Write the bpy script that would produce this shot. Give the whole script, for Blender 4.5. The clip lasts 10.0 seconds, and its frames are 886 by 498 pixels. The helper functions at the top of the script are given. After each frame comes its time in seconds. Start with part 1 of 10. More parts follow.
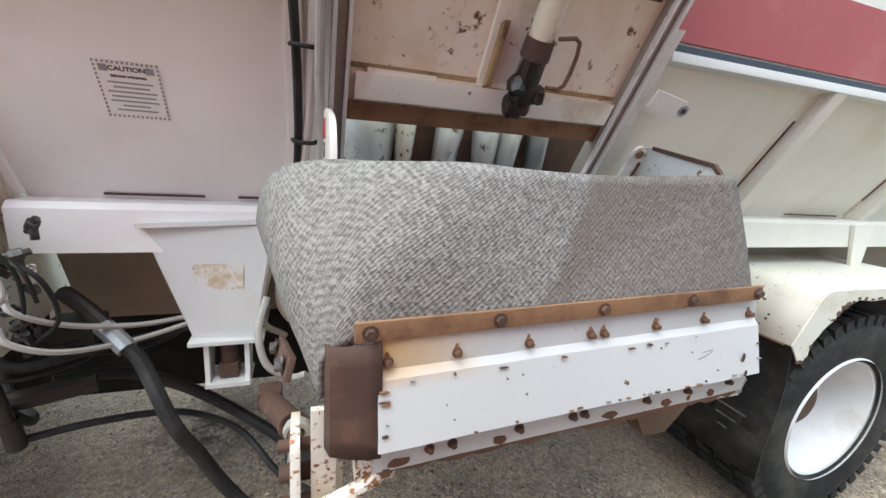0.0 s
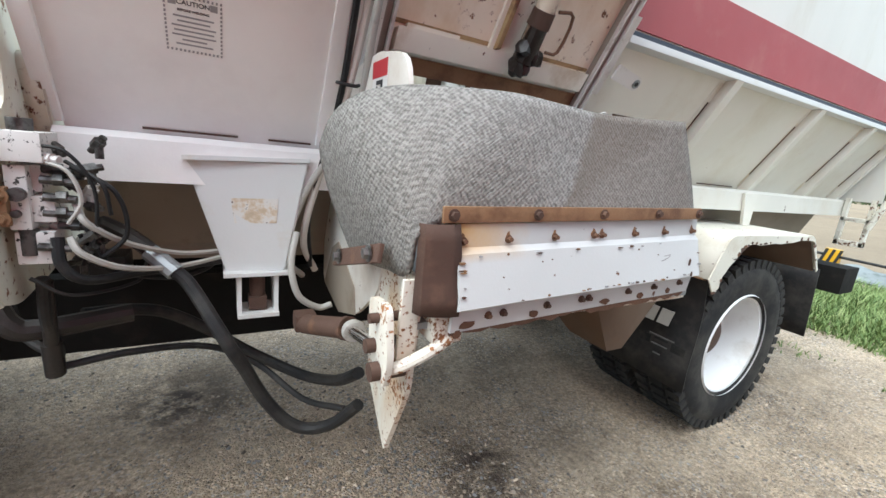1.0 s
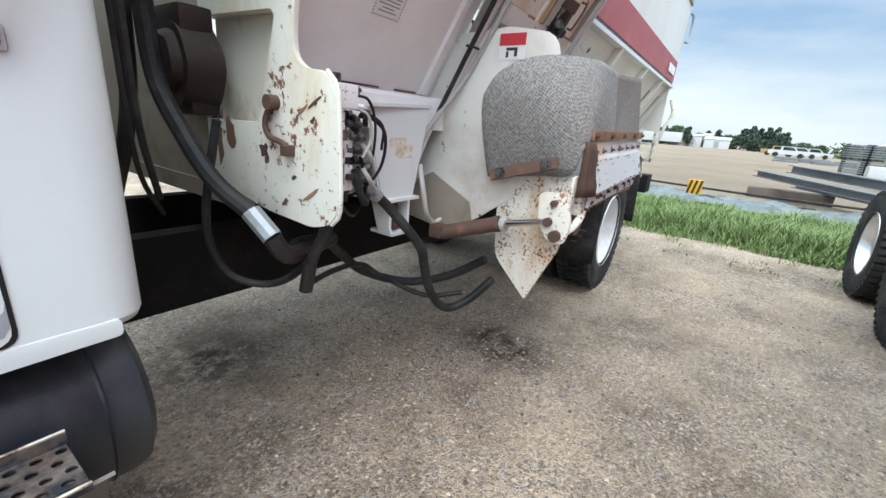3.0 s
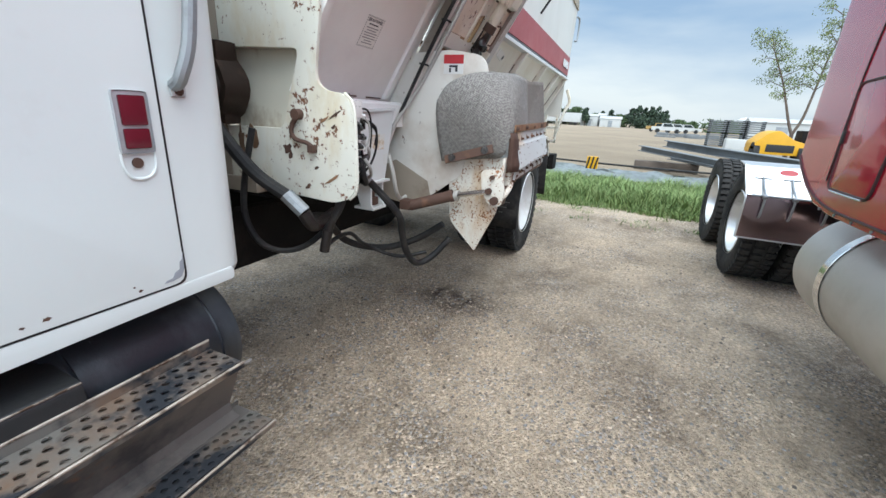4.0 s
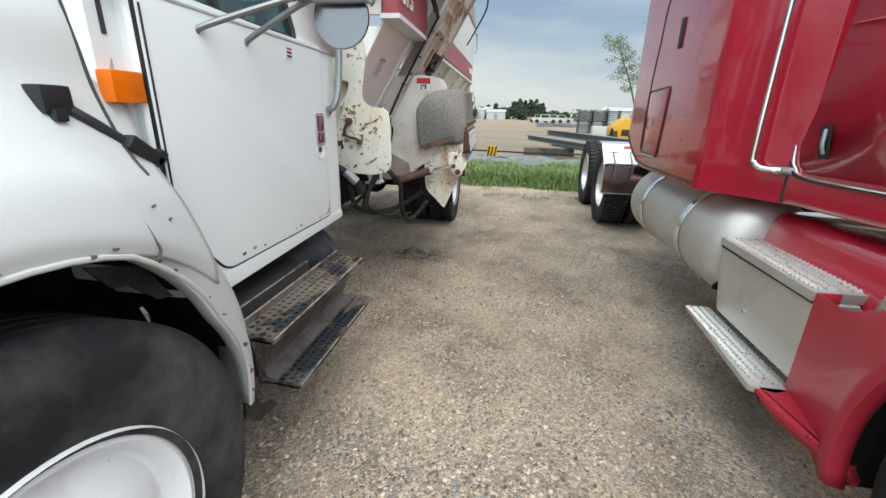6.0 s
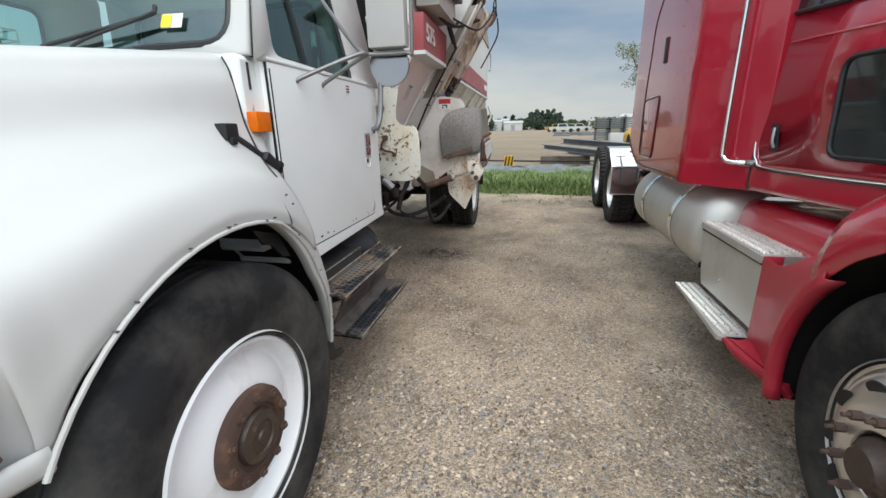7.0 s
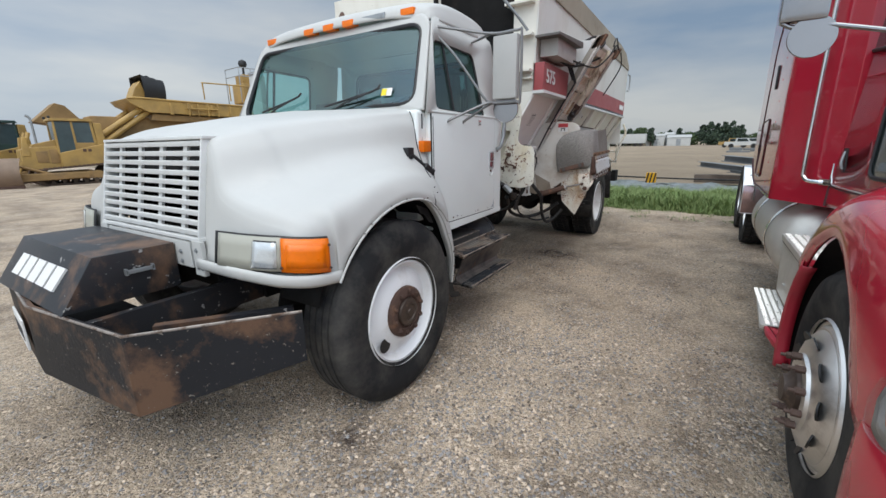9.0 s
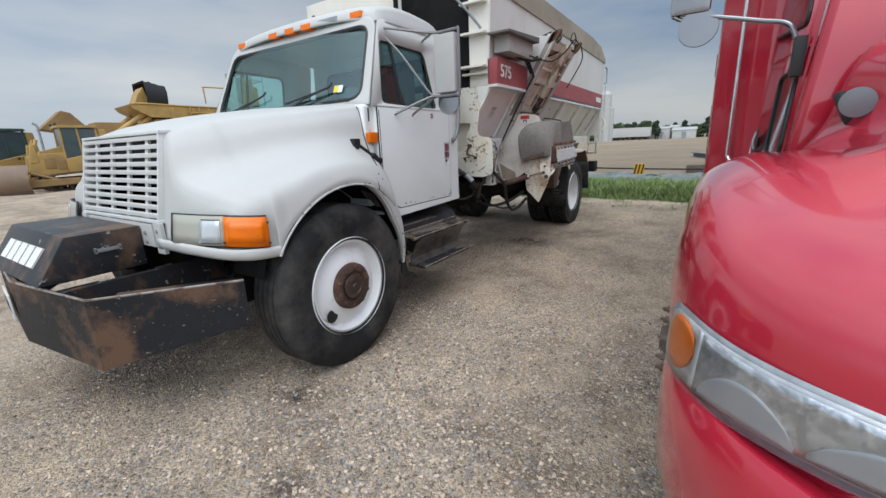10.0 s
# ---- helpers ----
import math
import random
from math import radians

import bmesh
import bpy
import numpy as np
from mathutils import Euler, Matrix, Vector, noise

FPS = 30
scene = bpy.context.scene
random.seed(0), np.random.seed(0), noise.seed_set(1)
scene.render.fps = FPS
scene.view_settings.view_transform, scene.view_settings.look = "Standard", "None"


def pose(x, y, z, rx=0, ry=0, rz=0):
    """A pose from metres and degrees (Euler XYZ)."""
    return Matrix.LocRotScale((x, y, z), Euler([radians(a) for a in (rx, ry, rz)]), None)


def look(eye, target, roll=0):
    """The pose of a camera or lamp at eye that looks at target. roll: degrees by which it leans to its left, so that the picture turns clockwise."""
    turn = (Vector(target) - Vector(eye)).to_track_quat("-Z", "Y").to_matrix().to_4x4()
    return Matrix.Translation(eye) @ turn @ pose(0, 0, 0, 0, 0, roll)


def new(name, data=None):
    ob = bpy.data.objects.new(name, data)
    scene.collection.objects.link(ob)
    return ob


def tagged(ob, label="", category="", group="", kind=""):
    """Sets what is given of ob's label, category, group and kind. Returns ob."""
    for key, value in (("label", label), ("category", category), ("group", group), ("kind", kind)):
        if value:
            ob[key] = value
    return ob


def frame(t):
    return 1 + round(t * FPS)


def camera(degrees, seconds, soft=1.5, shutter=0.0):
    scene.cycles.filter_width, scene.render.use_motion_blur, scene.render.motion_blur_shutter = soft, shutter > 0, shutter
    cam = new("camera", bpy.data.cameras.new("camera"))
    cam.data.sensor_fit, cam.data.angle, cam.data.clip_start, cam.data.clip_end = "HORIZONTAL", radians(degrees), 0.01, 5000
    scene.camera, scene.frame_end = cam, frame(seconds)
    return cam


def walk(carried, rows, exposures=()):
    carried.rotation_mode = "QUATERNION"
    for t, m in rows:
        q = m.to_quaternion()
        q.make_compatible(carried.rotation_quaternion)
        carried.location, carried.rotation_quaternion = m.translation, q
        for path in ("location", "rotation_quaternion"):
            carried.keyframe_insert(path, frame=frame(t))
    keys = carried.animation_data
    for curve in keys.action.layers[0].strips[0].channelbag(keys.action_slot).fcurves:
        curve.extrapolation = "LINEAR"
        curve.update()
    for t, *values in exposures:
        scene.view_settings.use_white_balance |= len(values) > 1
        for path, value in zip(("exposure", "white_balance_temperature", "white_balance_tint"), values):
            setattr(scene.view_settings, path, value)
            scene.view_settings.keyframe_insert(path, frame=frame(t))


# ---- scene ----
cam = camera(95.0, 10.0)
PATH = [
    (0, (2.802, -0.896, 1.599), (3.448, 0.937, 1.126), 4.3),
    (0.5, (2.579, -0.958, 1.43), (3.401, 0.814, 1.0), 5.2),
    (1, (2.483, -1.011, 1.426), (3.45, 0.684, 0.987), 5.7),
    (1.5, (2.224, -0.999, 1.355), (3.322, 0.6, 0.863), 6.0),
    (2, (1.903, -0.934, 1.348), (3.142, 0.538, 0.804), 5.8),
    (2.2, (1.829, -0.873, 1.334), (3.125, 0.543, 0.77), 5.8),
    (3.3, (1.23, -0.727, 1.322), (2.879, 0.226, 0.711), 3.8),
    (3.5, (1.13, -0.74, 1.33), (2.811, 0.145, 0.705), 3.4),
    (4, (0.832, -0.833, 1.369), (2.577, -0.088, 0.736), 3.1),
    (4.5, (0.472, -0.736, 1.34), (2.249, -0.12, 0.661), 4.1),
    (5, (0.163, -0.656, 1.341), (1.971, -0.162, 0.643), 4.5),
    (5.5, (-0.132, -0.684, 1.386), (1.717, -0.319, 0.716), 3.2),
    (5.7, (-0.239, -0.673, 1.398), (1.624, -0.356, 0.747), 2.3),
    (6.8, (-0.754, -0.707, 1.369), (1.126, -0.359, 0.78), -0.9),
    (7, (-0.88, -0.744, 1.401), (0.993, -0.337, 0.829), -1.2),
    (7.5, (-1.168, -0.787, 1.437), (0.671, -0.211, 0.902), -1.3),
    (7.9, (-1.362, -0.824, 1.453), (0.426, -0.093, 0.931), -1.1),
    (8, (-1.406, -0.85, 1.451), (0.369, -0.081, 0.946), -1.1),
    (8.5, (-1.567, -1.122, 1.447), (0.133, -0.191, 0.954), -1.0),
    (9, (-1.73, -1.304, 1.445), (-0.092, -0.27, 0.946), -0.9),
    (9.5, (-1.82, -1.525, 1.412), (-0.215, -0.441, 0.915), -1.4),
    (10, (-1.739, -1.801, 1.378), (-0.121, -0.739, 0.873), -2.3),
]
EXPOSURES = [(0.0, 1.42, 7000, 8), (2.0, 1.36, 6800, 9), (3.5, 1.15, 6600, 9), (5.5, 0.92, 7050, 9), (7.0, 0.60, 7250, 12), (8.0, 0.36, 7150, 13), (10.0, 0.32, 7000, 14)]
walk(cam, [(t, look(eye, target, roll)) for t, eye, target, roll in PATH], EXPOSURES)

# ---- world and light ----
SUN_ELEV, SUN_ROT = 64.0, 248.0
world = bpy.data.worlds.new("sky")
scene.world = world
world.use_nodes = True


def build_sky():
    nt = world.node_tree
    n, l = nt.nodes, nt.links
    n.clear()
    out, bg = n.new("ShaderNodeOutputWorld"), n.new("ShaderNodeBackground")
    sky = n.new("ShaderNodeTexSky")
    sky.sky_type, sky.sun_disc = "NISHITA", False
    sky.sun_elevation, sky.sun_rotation = radians(SUN_ELEV), radians(SUN_ROT)
    sky.dust_density, sky.ozone_density, sky.air_density = 2.0, 1.5, 1.0
    tc, mp = n.new("ShaderNodeTexCoord"), n.new("ShaderNodeMapping")
    mp.inputs["Scale"].default_value = (1.0, 1.0, 4.2)
    no = n.new("ShaderNodeTexNoise")
    no.inputs["Scale"].default_value, no.inputs["Detail"].default_value = 1.7, 6.0
    ramp = n.new("ShaderNodeValToRGB")
    ramp.color_ramp.elements[0].position, ramp.color_ramp.elements[0].color = 0.33, (2.3, 3.55, 5.2, 1)
    ramp.color_ramp.elements[1].position, ramp.color_ramp.elements[1].color = 0.70, (5.7, 6.45, 6.95, 1)
    mix = n.new("ShaderNodeMixRGB")
    mix.inputs[0].default_value = 0.86
    l.new(tc.outputs["Generated"], mp.inputs[0])
    l.new(mp.outputs[0], no.inputs["Vector"])
    l.new(no.outputs["Fac"], ramp.inputs[0])
    l.new(sky.outputs[0], mix.inputs[1])
    l.new(ramp.outputs[0], mix.inputs[2])
    # an overcast sky brightens towards the zenith
    sx = n.new("ShaderNodeSeparateXYZ")
    l.new(tc.outputs["Generated"], sx.inputs[0])
    up = n.new("ShaderNodeMapRange")
    up.inputs["From Min"].default_value, up.inputs["From Max"].default_value = 0.30, 0.95
    up.inputs["To Min"].default_value, up.inputs["To Max"].default_value = 1.0, 2.6
    l.new(sx.outputs[2], up.inputs["Value"])
    # and round the veiled sun, behind the walk
    side = n.new("ShaderNodeVectorMath")
    side.operation = "DOT_PRODUCT"
    l.new(tc.outputs["Generated"], side.inputs[0])
    side.inputs[1].default_value = (-0.85, -0.50, 0.16)
    glow = n.new("ShaderNodeMapRange")
    glow.interpolation_type = "SMOOTHSTEP"
    glow.inputs["From Min"].default_value, glow.inputs["From Max"].default_value = -0.1, 1.0
    glow.inputs["To Min"].default_value, glow.inputs["To Max"].default_value = 1.0, 2.1
    l.new(side.outputs["Value"], glow.inputs["Value"])
    both = n.new("ShaderNodeMath")
    both.operation = "MULTIPLY"
    l.new(up.outputs[0], both.inputs[0])
    l.new(glow.outputs[0], both.inputs[1])
    # the blue side of the sky lies along the trucks
    east = n.new("ShaderNodeVectorMath")
    east.operation = "DOT_PRODUCT"
    l.new(tc.outputs["Generated"], east.inputs[0])
    east.inputs[1].default_value = (0.98, -0.2, 0.0)
    dim = n.new("ShaderNodeMapRange")
    dim.interpolation_type = "SMOOTHSTEP"
    dim.inputs["From Min"].default_value, dim.inputs["From Max"].default_value = -0.1, 1.0
    dim.inputs["To Min"].default_value, dim.inputs["To Max"].default_value = 1.08, 0.84
    l.new(east.outputs["Value"], dim.inputs["Value"])
    level = n.new("ShaderNodeMath")
    level.operation = "MULTIPLY"
    l.new(both.outputs[0], level.inputs[0])
    l.new(dim.outputs[0], level.inputs[1])
    lift = n.new("ShaderNodeVectorMath")
    lift.operation = "SCALE"
    l.new(mix.outputs[0], lift.inputs[0])
    l.new(level.outputs[0], lift.inputs["Scale"])
    l.new(lift.outputs[0], bg.inputs[0])
    bg.inputs[1].default_value = 0.085
    l.new(bg.outputs[0], out.inputs[0])


build_sky()
sun = new("sun", bpy.data.lights.new("sun", "SUN"))
sun.data.energy, sun.data.angle, sun.data.color = 0.9, radians(60), (0.955, 0.975, 0.90)
sun.matrix_world = look((0, 0, 30), (13.5, 5.0, 0))


# ---- materials ----
def node_mat(name):
    m = bpy.data.materials.new(name)
    m.use_nodes = True
    nt = m.node_tree
    return m, nt.nodes, nt.links, nt.nodes["Principled BSDF"]


def noise_node(n, l, vec, scale, detail=4.0, rough=0.6):
    no = n.new("ShaderNodeTexNoise")
    no.inputs["Scale"].default_value, no.inputs["Detail"].default_value, no.inputs["Roughness"].default_value = scale, detail, rough
    l.new(vec, no.inputs["Vector"])
    return no.outputs["Fac"]


def ramp_node(n, l, fac, a, b):
    r = n.new("ShaderNodeMapRange")
    r.inputs["From Min"].default_value, r.inputs["From Max"].default_value = a, b
    l.new(fac, r.inputs["Value"])
    return r.outputs[0]


def mix_col(n, l, fac, a, b):
    m = n.new("ShaderNodeMixRGB")
    for sock, v in ((m.inputs[0], fac), (m.inputs[1], a), (m.inputs[2], b)):
        if isinstance(v, (int, float)):
            sock.default_value = v
        elif isinstance(v, tuple):
            sock.default_value = (*v, 1)
        else:
            l.new(v, sock)
    return m.outputs[0]


def surface(name, base, rough=0.5, metal=0.0, tone=0.12, grime=None, grime_at=(0.55, 0.75), grime_scale=3.0, spots=None,
            spots_at=(0.64, 0.68), spots_scale=22.0, bump=0.1, bump_scale=120.0, streak=1.0, coat=0.0, tone_scale=1.3, cluster=0.0):
    """Paint, metal or rubber: a base that varies in tone, grime in large soft patches, spots of rust or chips with sharp edges."""
    m, n, l, p = node_mat(name)
    tc = n.new("ShaderNodeTexCoord")
    mp = n.new("ShaderNodeMapping")
    mp.inputs["Scale"].default_value = (1, 1, streak)
    l.new(tc.outputs["Object"], mp.inputs[0])
    v = mp.outputs[0]
    dark = tuple(c * (1 - tone) for c in base)
    lite = tuple(min(1, c * (1 + tone * 0.6)) for c in base)
    col = mix_col(n, l, ramp_node(n, l, noise_node(n, l, v, tone_scale, 6), 0.3, 0.7), dark, lite)
    if grime:
        f = ramp_node(n, l, noise_node(n, l, v, grime_scale, 7, 0.65), *grime_at)
        col = mix_col(n, l, f, col, grime)
    if spots:
        spot = noise_node(n, l, tc.outputs["Object"], spots_scale, 5, 0.6)
        if cluster:
            big = n.new("ShaderNodeMath")
            big.operation = "MULTIPLY_ADD"
            l.new(noise_node(n, l, tc.outputs["Object"], spots_scale * 0.09, 4, 0.65), big.inputs[0])
            big.inputs[1].default_value = cluster
            l.new(spot, big.inputs[2])
            spot = big.outputs[0]
        f2 = ramp_node(n, l, spot, *spots_at)
        if cluster:
            halo = ramp_node(n, l, spot, spots_at[0] - 0.05, spots_at[1])
            col = mix_col(n, l, halo, col, tuple(c * 0.5 + s * 0.9 for c, s in zip(base, spots)))
            col = mix_col(n, l, f2, col, mix_col(n, l, ramp_node(n, l, noise_node(n, l, tc.outputs["Object"], 25.0, 4), 0.4, 0.6), spots, tuple(min(1, s * 1.9) for s in spots)))
        else:
            col = mix_col(n, l, f2, col, spots)
        rr = n.new("ShaderNodeMapRange")
        rr.inputs["To Min"].default_value, rr.inputs["To Max"].default_value = rough, 0.85
        l.new(f2, rr.inputs["Value"])
        l.new(rr.outputs[0], p.inputs["Roughness"])
    else:
        rr = n.new("ShaderNodeMapRange")
        rr.inputs["To Min"].default_value, rr.inputs["To Max"].default_value = max(0.02, rough * 0.8), min(1, rough * 1.2)
        l.new(noise_node(n, l, v, 9.0, 5), rr.inputs["Value"])
        l.new(rr.outputs[0], p.inputs["Roughness"])
    l.new(col, p.inputs["Base Color"])
    p.inputs["Metallic"].default_value = metal
    p.inputs["Coat Weight"].default_value = coat
    if max(base) < 0.035 and rough > 0.5:
        p.inputs["Specular IOR Level"].default_value = 0.25
    p.inputs["Coat Roughness"].default_value = 0.05
    if bump:
        b = n.new("ShaderNodeBump")
        b.inputs["Strength"].default_value, b.inputs["Distance"].default_value = bump, 0.004
        l.new(noise_node(n, l, tc.outputs["Object"], bump_scale, 4), b.inputs["Height"])
        l.new(b.outputs[0], p.inputs["Normal"])
    return m


RUST = (0.13, 0.055, 0.028)
# truck white with its colour darkened to offset strong light on the hood
cab_white_dimmed = surface("cab white paint, dimmed", (0.472, 0.472, 0.452), 0.6, tone=0.05, bump=0.02, coat=0.08, grime=(0.53, 0.52, 0.49), grime_at=(0.55, 0.95))
cream = surface("cream paint", (0.72, 0.69, 0.615), 0.5, tone=0.08, grime=(0.58, 0.51, 0.40), grime_at=(0.5, 0.85), spots=RUST, spots_at=(0.715, 0.73), spots_scale=16, streak=0.6)
pinkish = surface("faded grey white paint", (0.86, 0.84, 0.815), 0.5, tone=0.06, grime=(0.77, 0.725, 0.71), grime_at=(0.5, 0.85), spots=RUST, spots_at=(0.73, 0.745), spots_scale=14)
rusty_white = surface("rust pocked white paint", (0.72, 0.70, 0.615), 0.5, tone=0.1, grime=(0.55, 0.42, 0.22), grime_at=(0.50, 0.80), grime_scale=4.5, spots=(0.12, 0.055, 0.03), spots_at=(0.94, 0.965), spots_scale=44, streak=0.45, cluster=0.62)
rusty_skirt = surface("rust run white paint", (0.72, 0.68, 0.60), 0.5, tone=0.1, grime=(0.50, 0.27, 0.09), grime_at=(0.54, 0.76), grime_scale=4, spots=(0.20, 0.085, 0.035), spots_at=(0.885, 0.915), spots_scale=95, streak=0.4, cluster=0.6)
panel_white = surface("white painted steel", (0.66, 0.665, 0.655), 0.45, tone=0.05, grime=(0.56, 0.44, 0.28), grime_at=(0.60, 0.86), spots=RUST, spots_at=(0.74, 0.755), spots_scale=13)
rust_steel = surface("rusted steel", (0.145, 0.072, 0.042), 0.85, tone=0.35, grime=(0.09, 0.04, 0.025), grime_scale=9, bump=0.5, bump_scale=90)
dark_rust = surface("dark rusted steel", (0.085, 0.045, 0.032), 0.8, tone=0.35, grime=(0.18, 0.09, 0.05), grime_scale=10, bump=0.4)
rust_tan = surface("orange rusted strip", (0.27, 0.145, 0.075), 0.8, tone=0.3, grime=(0.15, 0.07, 0.038), grime_at=(0.48, 0.66), grime_scale=9, bump=0.4)
mirror_chrome = surface("dull chrome", (0.29, 0.29, 0.30), 0.22, metal=1.0, tone=0.15, bump=0.0)
black_paint = surface("worn black paint", (0.014, 0.015, 0.018), 0.45, tone=0.3, grime=(0.135, 0.072, 0.042), grime_at=(0.50, 0.64), grime_scale=3.2, spots=(0.26, 0.25, 0.24), spots_at=(0.655, 0.685), spots_scale=26, streak=0.7)
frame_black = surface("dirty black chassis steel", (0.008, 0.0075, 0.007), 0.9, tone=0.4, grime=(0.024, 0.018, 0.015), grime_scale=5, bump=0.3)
rubber = surface("hose rubber", (0.014, 0.014, 0.015), 0.55, tone=0.3, grime=(0.052, 0.048, 0.044), grime_at=(0.45, 0.75), grime_scale=8)
tyre_rubber = surface("tyre rubber", (0.018, 0.018, 0.019), 0.8, tone=0.3, grime=(0.10, 0.092, 0.08), grime_at=(0.43, 0.80), grime_scale=3.5, bump=0.25)
red_paint = surface("glossy red truck paint", (0.46, 0.015, 0.036), 0.22, tone=0.10, bump=0.0, coat=1.0, grime=(0.36, 0.03, 0.045), grime_at=(0.6, 0.95))
red_scuffed = surface("scuffed red moulding", (0.44, 0.018, 0.038), 0.5, tone=0.14, bump=0.03, coat=0.12, grime=(0.34, 0.04, 0.05), grime_at=(0.55, 0.85))
stripe_red = surface("faded red stripe paint", (0.36, 0.07, 0.075), 0.5, tone=0.12, grime=(0.42, 0.17, 0.15), grime_at=(0.55, 0.9), bump=0.05)
aluminium = surface("dull aluminium", (0.62, 0.62, 0.60), 0.34, metal=1.0, tone=0.1, bump=0.03, grime=(0.42, 0.41, 0.39), grime_scale=6)
bright_steel = surface("polished steel", (0.78, 0.78, 0.77), 0.16, metal=1.0, tone=0.08, bump=0.0)
galv = surface("galvanised grey steel", (0.33, 0.35, 0.36), 0.5, metal=0.6, tone=0.25, grime=(0.2, 0.2, 0.2), grime_scale=9)
wheel_white = surface("white wheel paint", (0.74, 0.74, 0.74), 0.4, tone=0.05, grime=(0.45, 0.40, 0.34), grime_at=(0.55, 0.9), grime_scale=5, spots=RUST, spots_at=(0.74, 0.76))
yellow_paint = surface("machine yellow paint", (0.40, 0.245, 0.07), 0.5, tone=0.2, grime=(0.24, 0.15, 0.06), grime_at=(0.45, 0.8), grime_scale=2)
bright_yellow = surface("bright yellow paint", (0.65, 0.33, 0.01), 0.45, tone=0.15)
plastic_black = surface("black plastic", (0.011, 0.011, 0.012), 0.5, tone=0.2)
plastic_grey = surface("beige lamp housing", (0.37, 0.365, 0.31), 0.4, tone=0.1)
amber = surface("amber lens", (0.86, 0.17, 0.0), 0.3, tone=0.30, coat=0.0, bump=0.25, bump_scale=200, tone_scale=6)
red_lens = surface("red lens", (0.13, 0.012, 0.022), 0.2, tone=0.2, coat=0.6)
ink = surface("black ink", (0.03, 0.03, 0.035), 0.6, tone=0.1, bump=0)
decal_white = surface("white decal film", (0.72, 0.71, 0.69), 0.4, tone=0.05, bump=0)
decal_red = surface("red decal film", (0.50, 0.035, 0.045), 0.4, tone=0.1, bump=0)
decal_yellow = surface("yellow decal film", (0.75, 0.62, 0.03), 0.4, tone=0.05, bump=0)
seat_dark = surface("dark seat cloth", (0.05, 0.035, 0.032), 0.9, tone=0.2)


def belt_material():
    m, n, l, p = node_mat("grey woven belt rubber")
    tc = n.new("ShaderNodeTexCoord")
    # a staggered weave: two crossed ripples, loosened by noise
    jit = n.new("ShaderNodeTexNoise")
    jit.inputs["Scale"].default_value, jit.inputs["Detail"].default_value = 70.0, 4.0
    l.new(tc.outputs["UV"], jit.inputs["Vector"])
    off = n.new("ShaderNodeVectorMath")
    off.operation = "MULTIPLY_ADD"
    l.new(jit.outputs["Color"], off.inputs[0])
    off.inputs[1].default_value = (0.0075, 0.0085, 0.0)
    l.new(tc.outputs["UV"], off.inputs[2])
    uvs = n.new("ShaderNodeSeparateXYZ")
    l.new(off.outputs[0], uvs.inputs[0])

    def ripple(sock, period):
        k = n.new("ShaderNodeMath")
        k.operation = "MULTIPLY"
        l.new(sock, k.inputs[0])
        k.inputs[1].default_value = 2 * math.pi / period
        s = n.new("ShaderNodeMath")
        s.operation = "SINE"
        l.new(k.outputs[0], s.inputs[0])
        return s.outputs[0]
    cross = n.new("ShaderNodeMath")
    cross.operation = "MULTIPLY"
    l.new(ripple(uvs.outputs[0], 0.0125), cross.inputs[0])
    l.new(ripple(uvs.outputs[1], 0.0135), cross.inputs[1])
    grain = n.new("ShaderNodeMath")
    grain.operation = "MULTIPLY_ADD"
    l.new(noise_node(n, l, tc.outputs["Object"], 95, 3, 0.7), grain.inputs[0])
    grain.inputs[1].default_value = 4.4
    soft = n.new("ShaderNodeMath")
    soft.operation = "MULTIPLY"
    l.new(cross.outputs[0], soft.inputs[0])
    soft.inputs[1].default_value = 0.55
    l.new(soft.outputs[0], grain.inputs[2])
    weave = ramp_node(n, l, grain.outputs[0], 1.55, 3.05)
    big = ramp_node(n, l, noise_node(n, l, tc.outputs["Object"], 2.4, 6), 0.35, 0.7)
    tone = mix_col(n, l, big, (0.345, 0.335, 0.318), (0.30, 0.283, 0.26))
    deep = mix_col(n, l, big, (0.145, 0.14, 0.133), (0.115, 0.107, 0.098))
    col = mix_col(n, l, weave, tone, deep)
    fleck = ramp_node(n, l, noise_node(n, l, tc.outputs["Object"], 48, 5, 0.75), 0.50, 0.66)
    col = mix_col(n, l, fleck, col, mix_col(n, l, 0.6, col, (0.15, 0.14, 0.13)))
    # a darker brown patch with two slanted edges, fading towards the back
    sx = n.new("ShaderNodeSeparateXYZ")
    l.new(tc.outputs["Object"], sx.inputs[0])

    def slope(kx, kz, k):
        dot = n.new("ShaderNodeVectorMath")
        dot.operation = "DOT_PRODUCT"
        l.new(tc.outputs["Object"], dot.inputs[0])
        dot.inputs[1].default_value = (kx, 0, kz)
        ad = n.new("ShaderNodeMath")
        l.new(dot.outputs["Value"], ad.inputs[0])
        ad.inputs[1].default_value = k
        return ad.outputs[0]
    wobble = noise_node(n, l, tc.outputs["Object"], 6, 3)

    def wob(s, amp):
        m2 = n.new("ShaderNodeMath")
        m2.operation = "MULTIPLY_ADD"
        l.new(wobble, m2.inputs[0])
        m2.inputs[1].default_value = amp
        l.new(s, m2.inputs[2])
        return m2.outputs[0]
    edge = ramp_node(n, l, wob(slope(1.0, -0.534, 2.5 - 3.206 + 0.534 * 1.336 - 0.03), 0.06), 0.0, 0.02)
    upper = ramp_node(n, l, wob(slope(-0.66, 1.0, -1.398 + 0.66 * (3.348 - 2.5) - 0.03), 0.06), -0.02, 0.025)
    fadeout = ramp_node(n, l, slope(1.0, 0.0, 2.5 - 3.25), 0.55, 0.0)

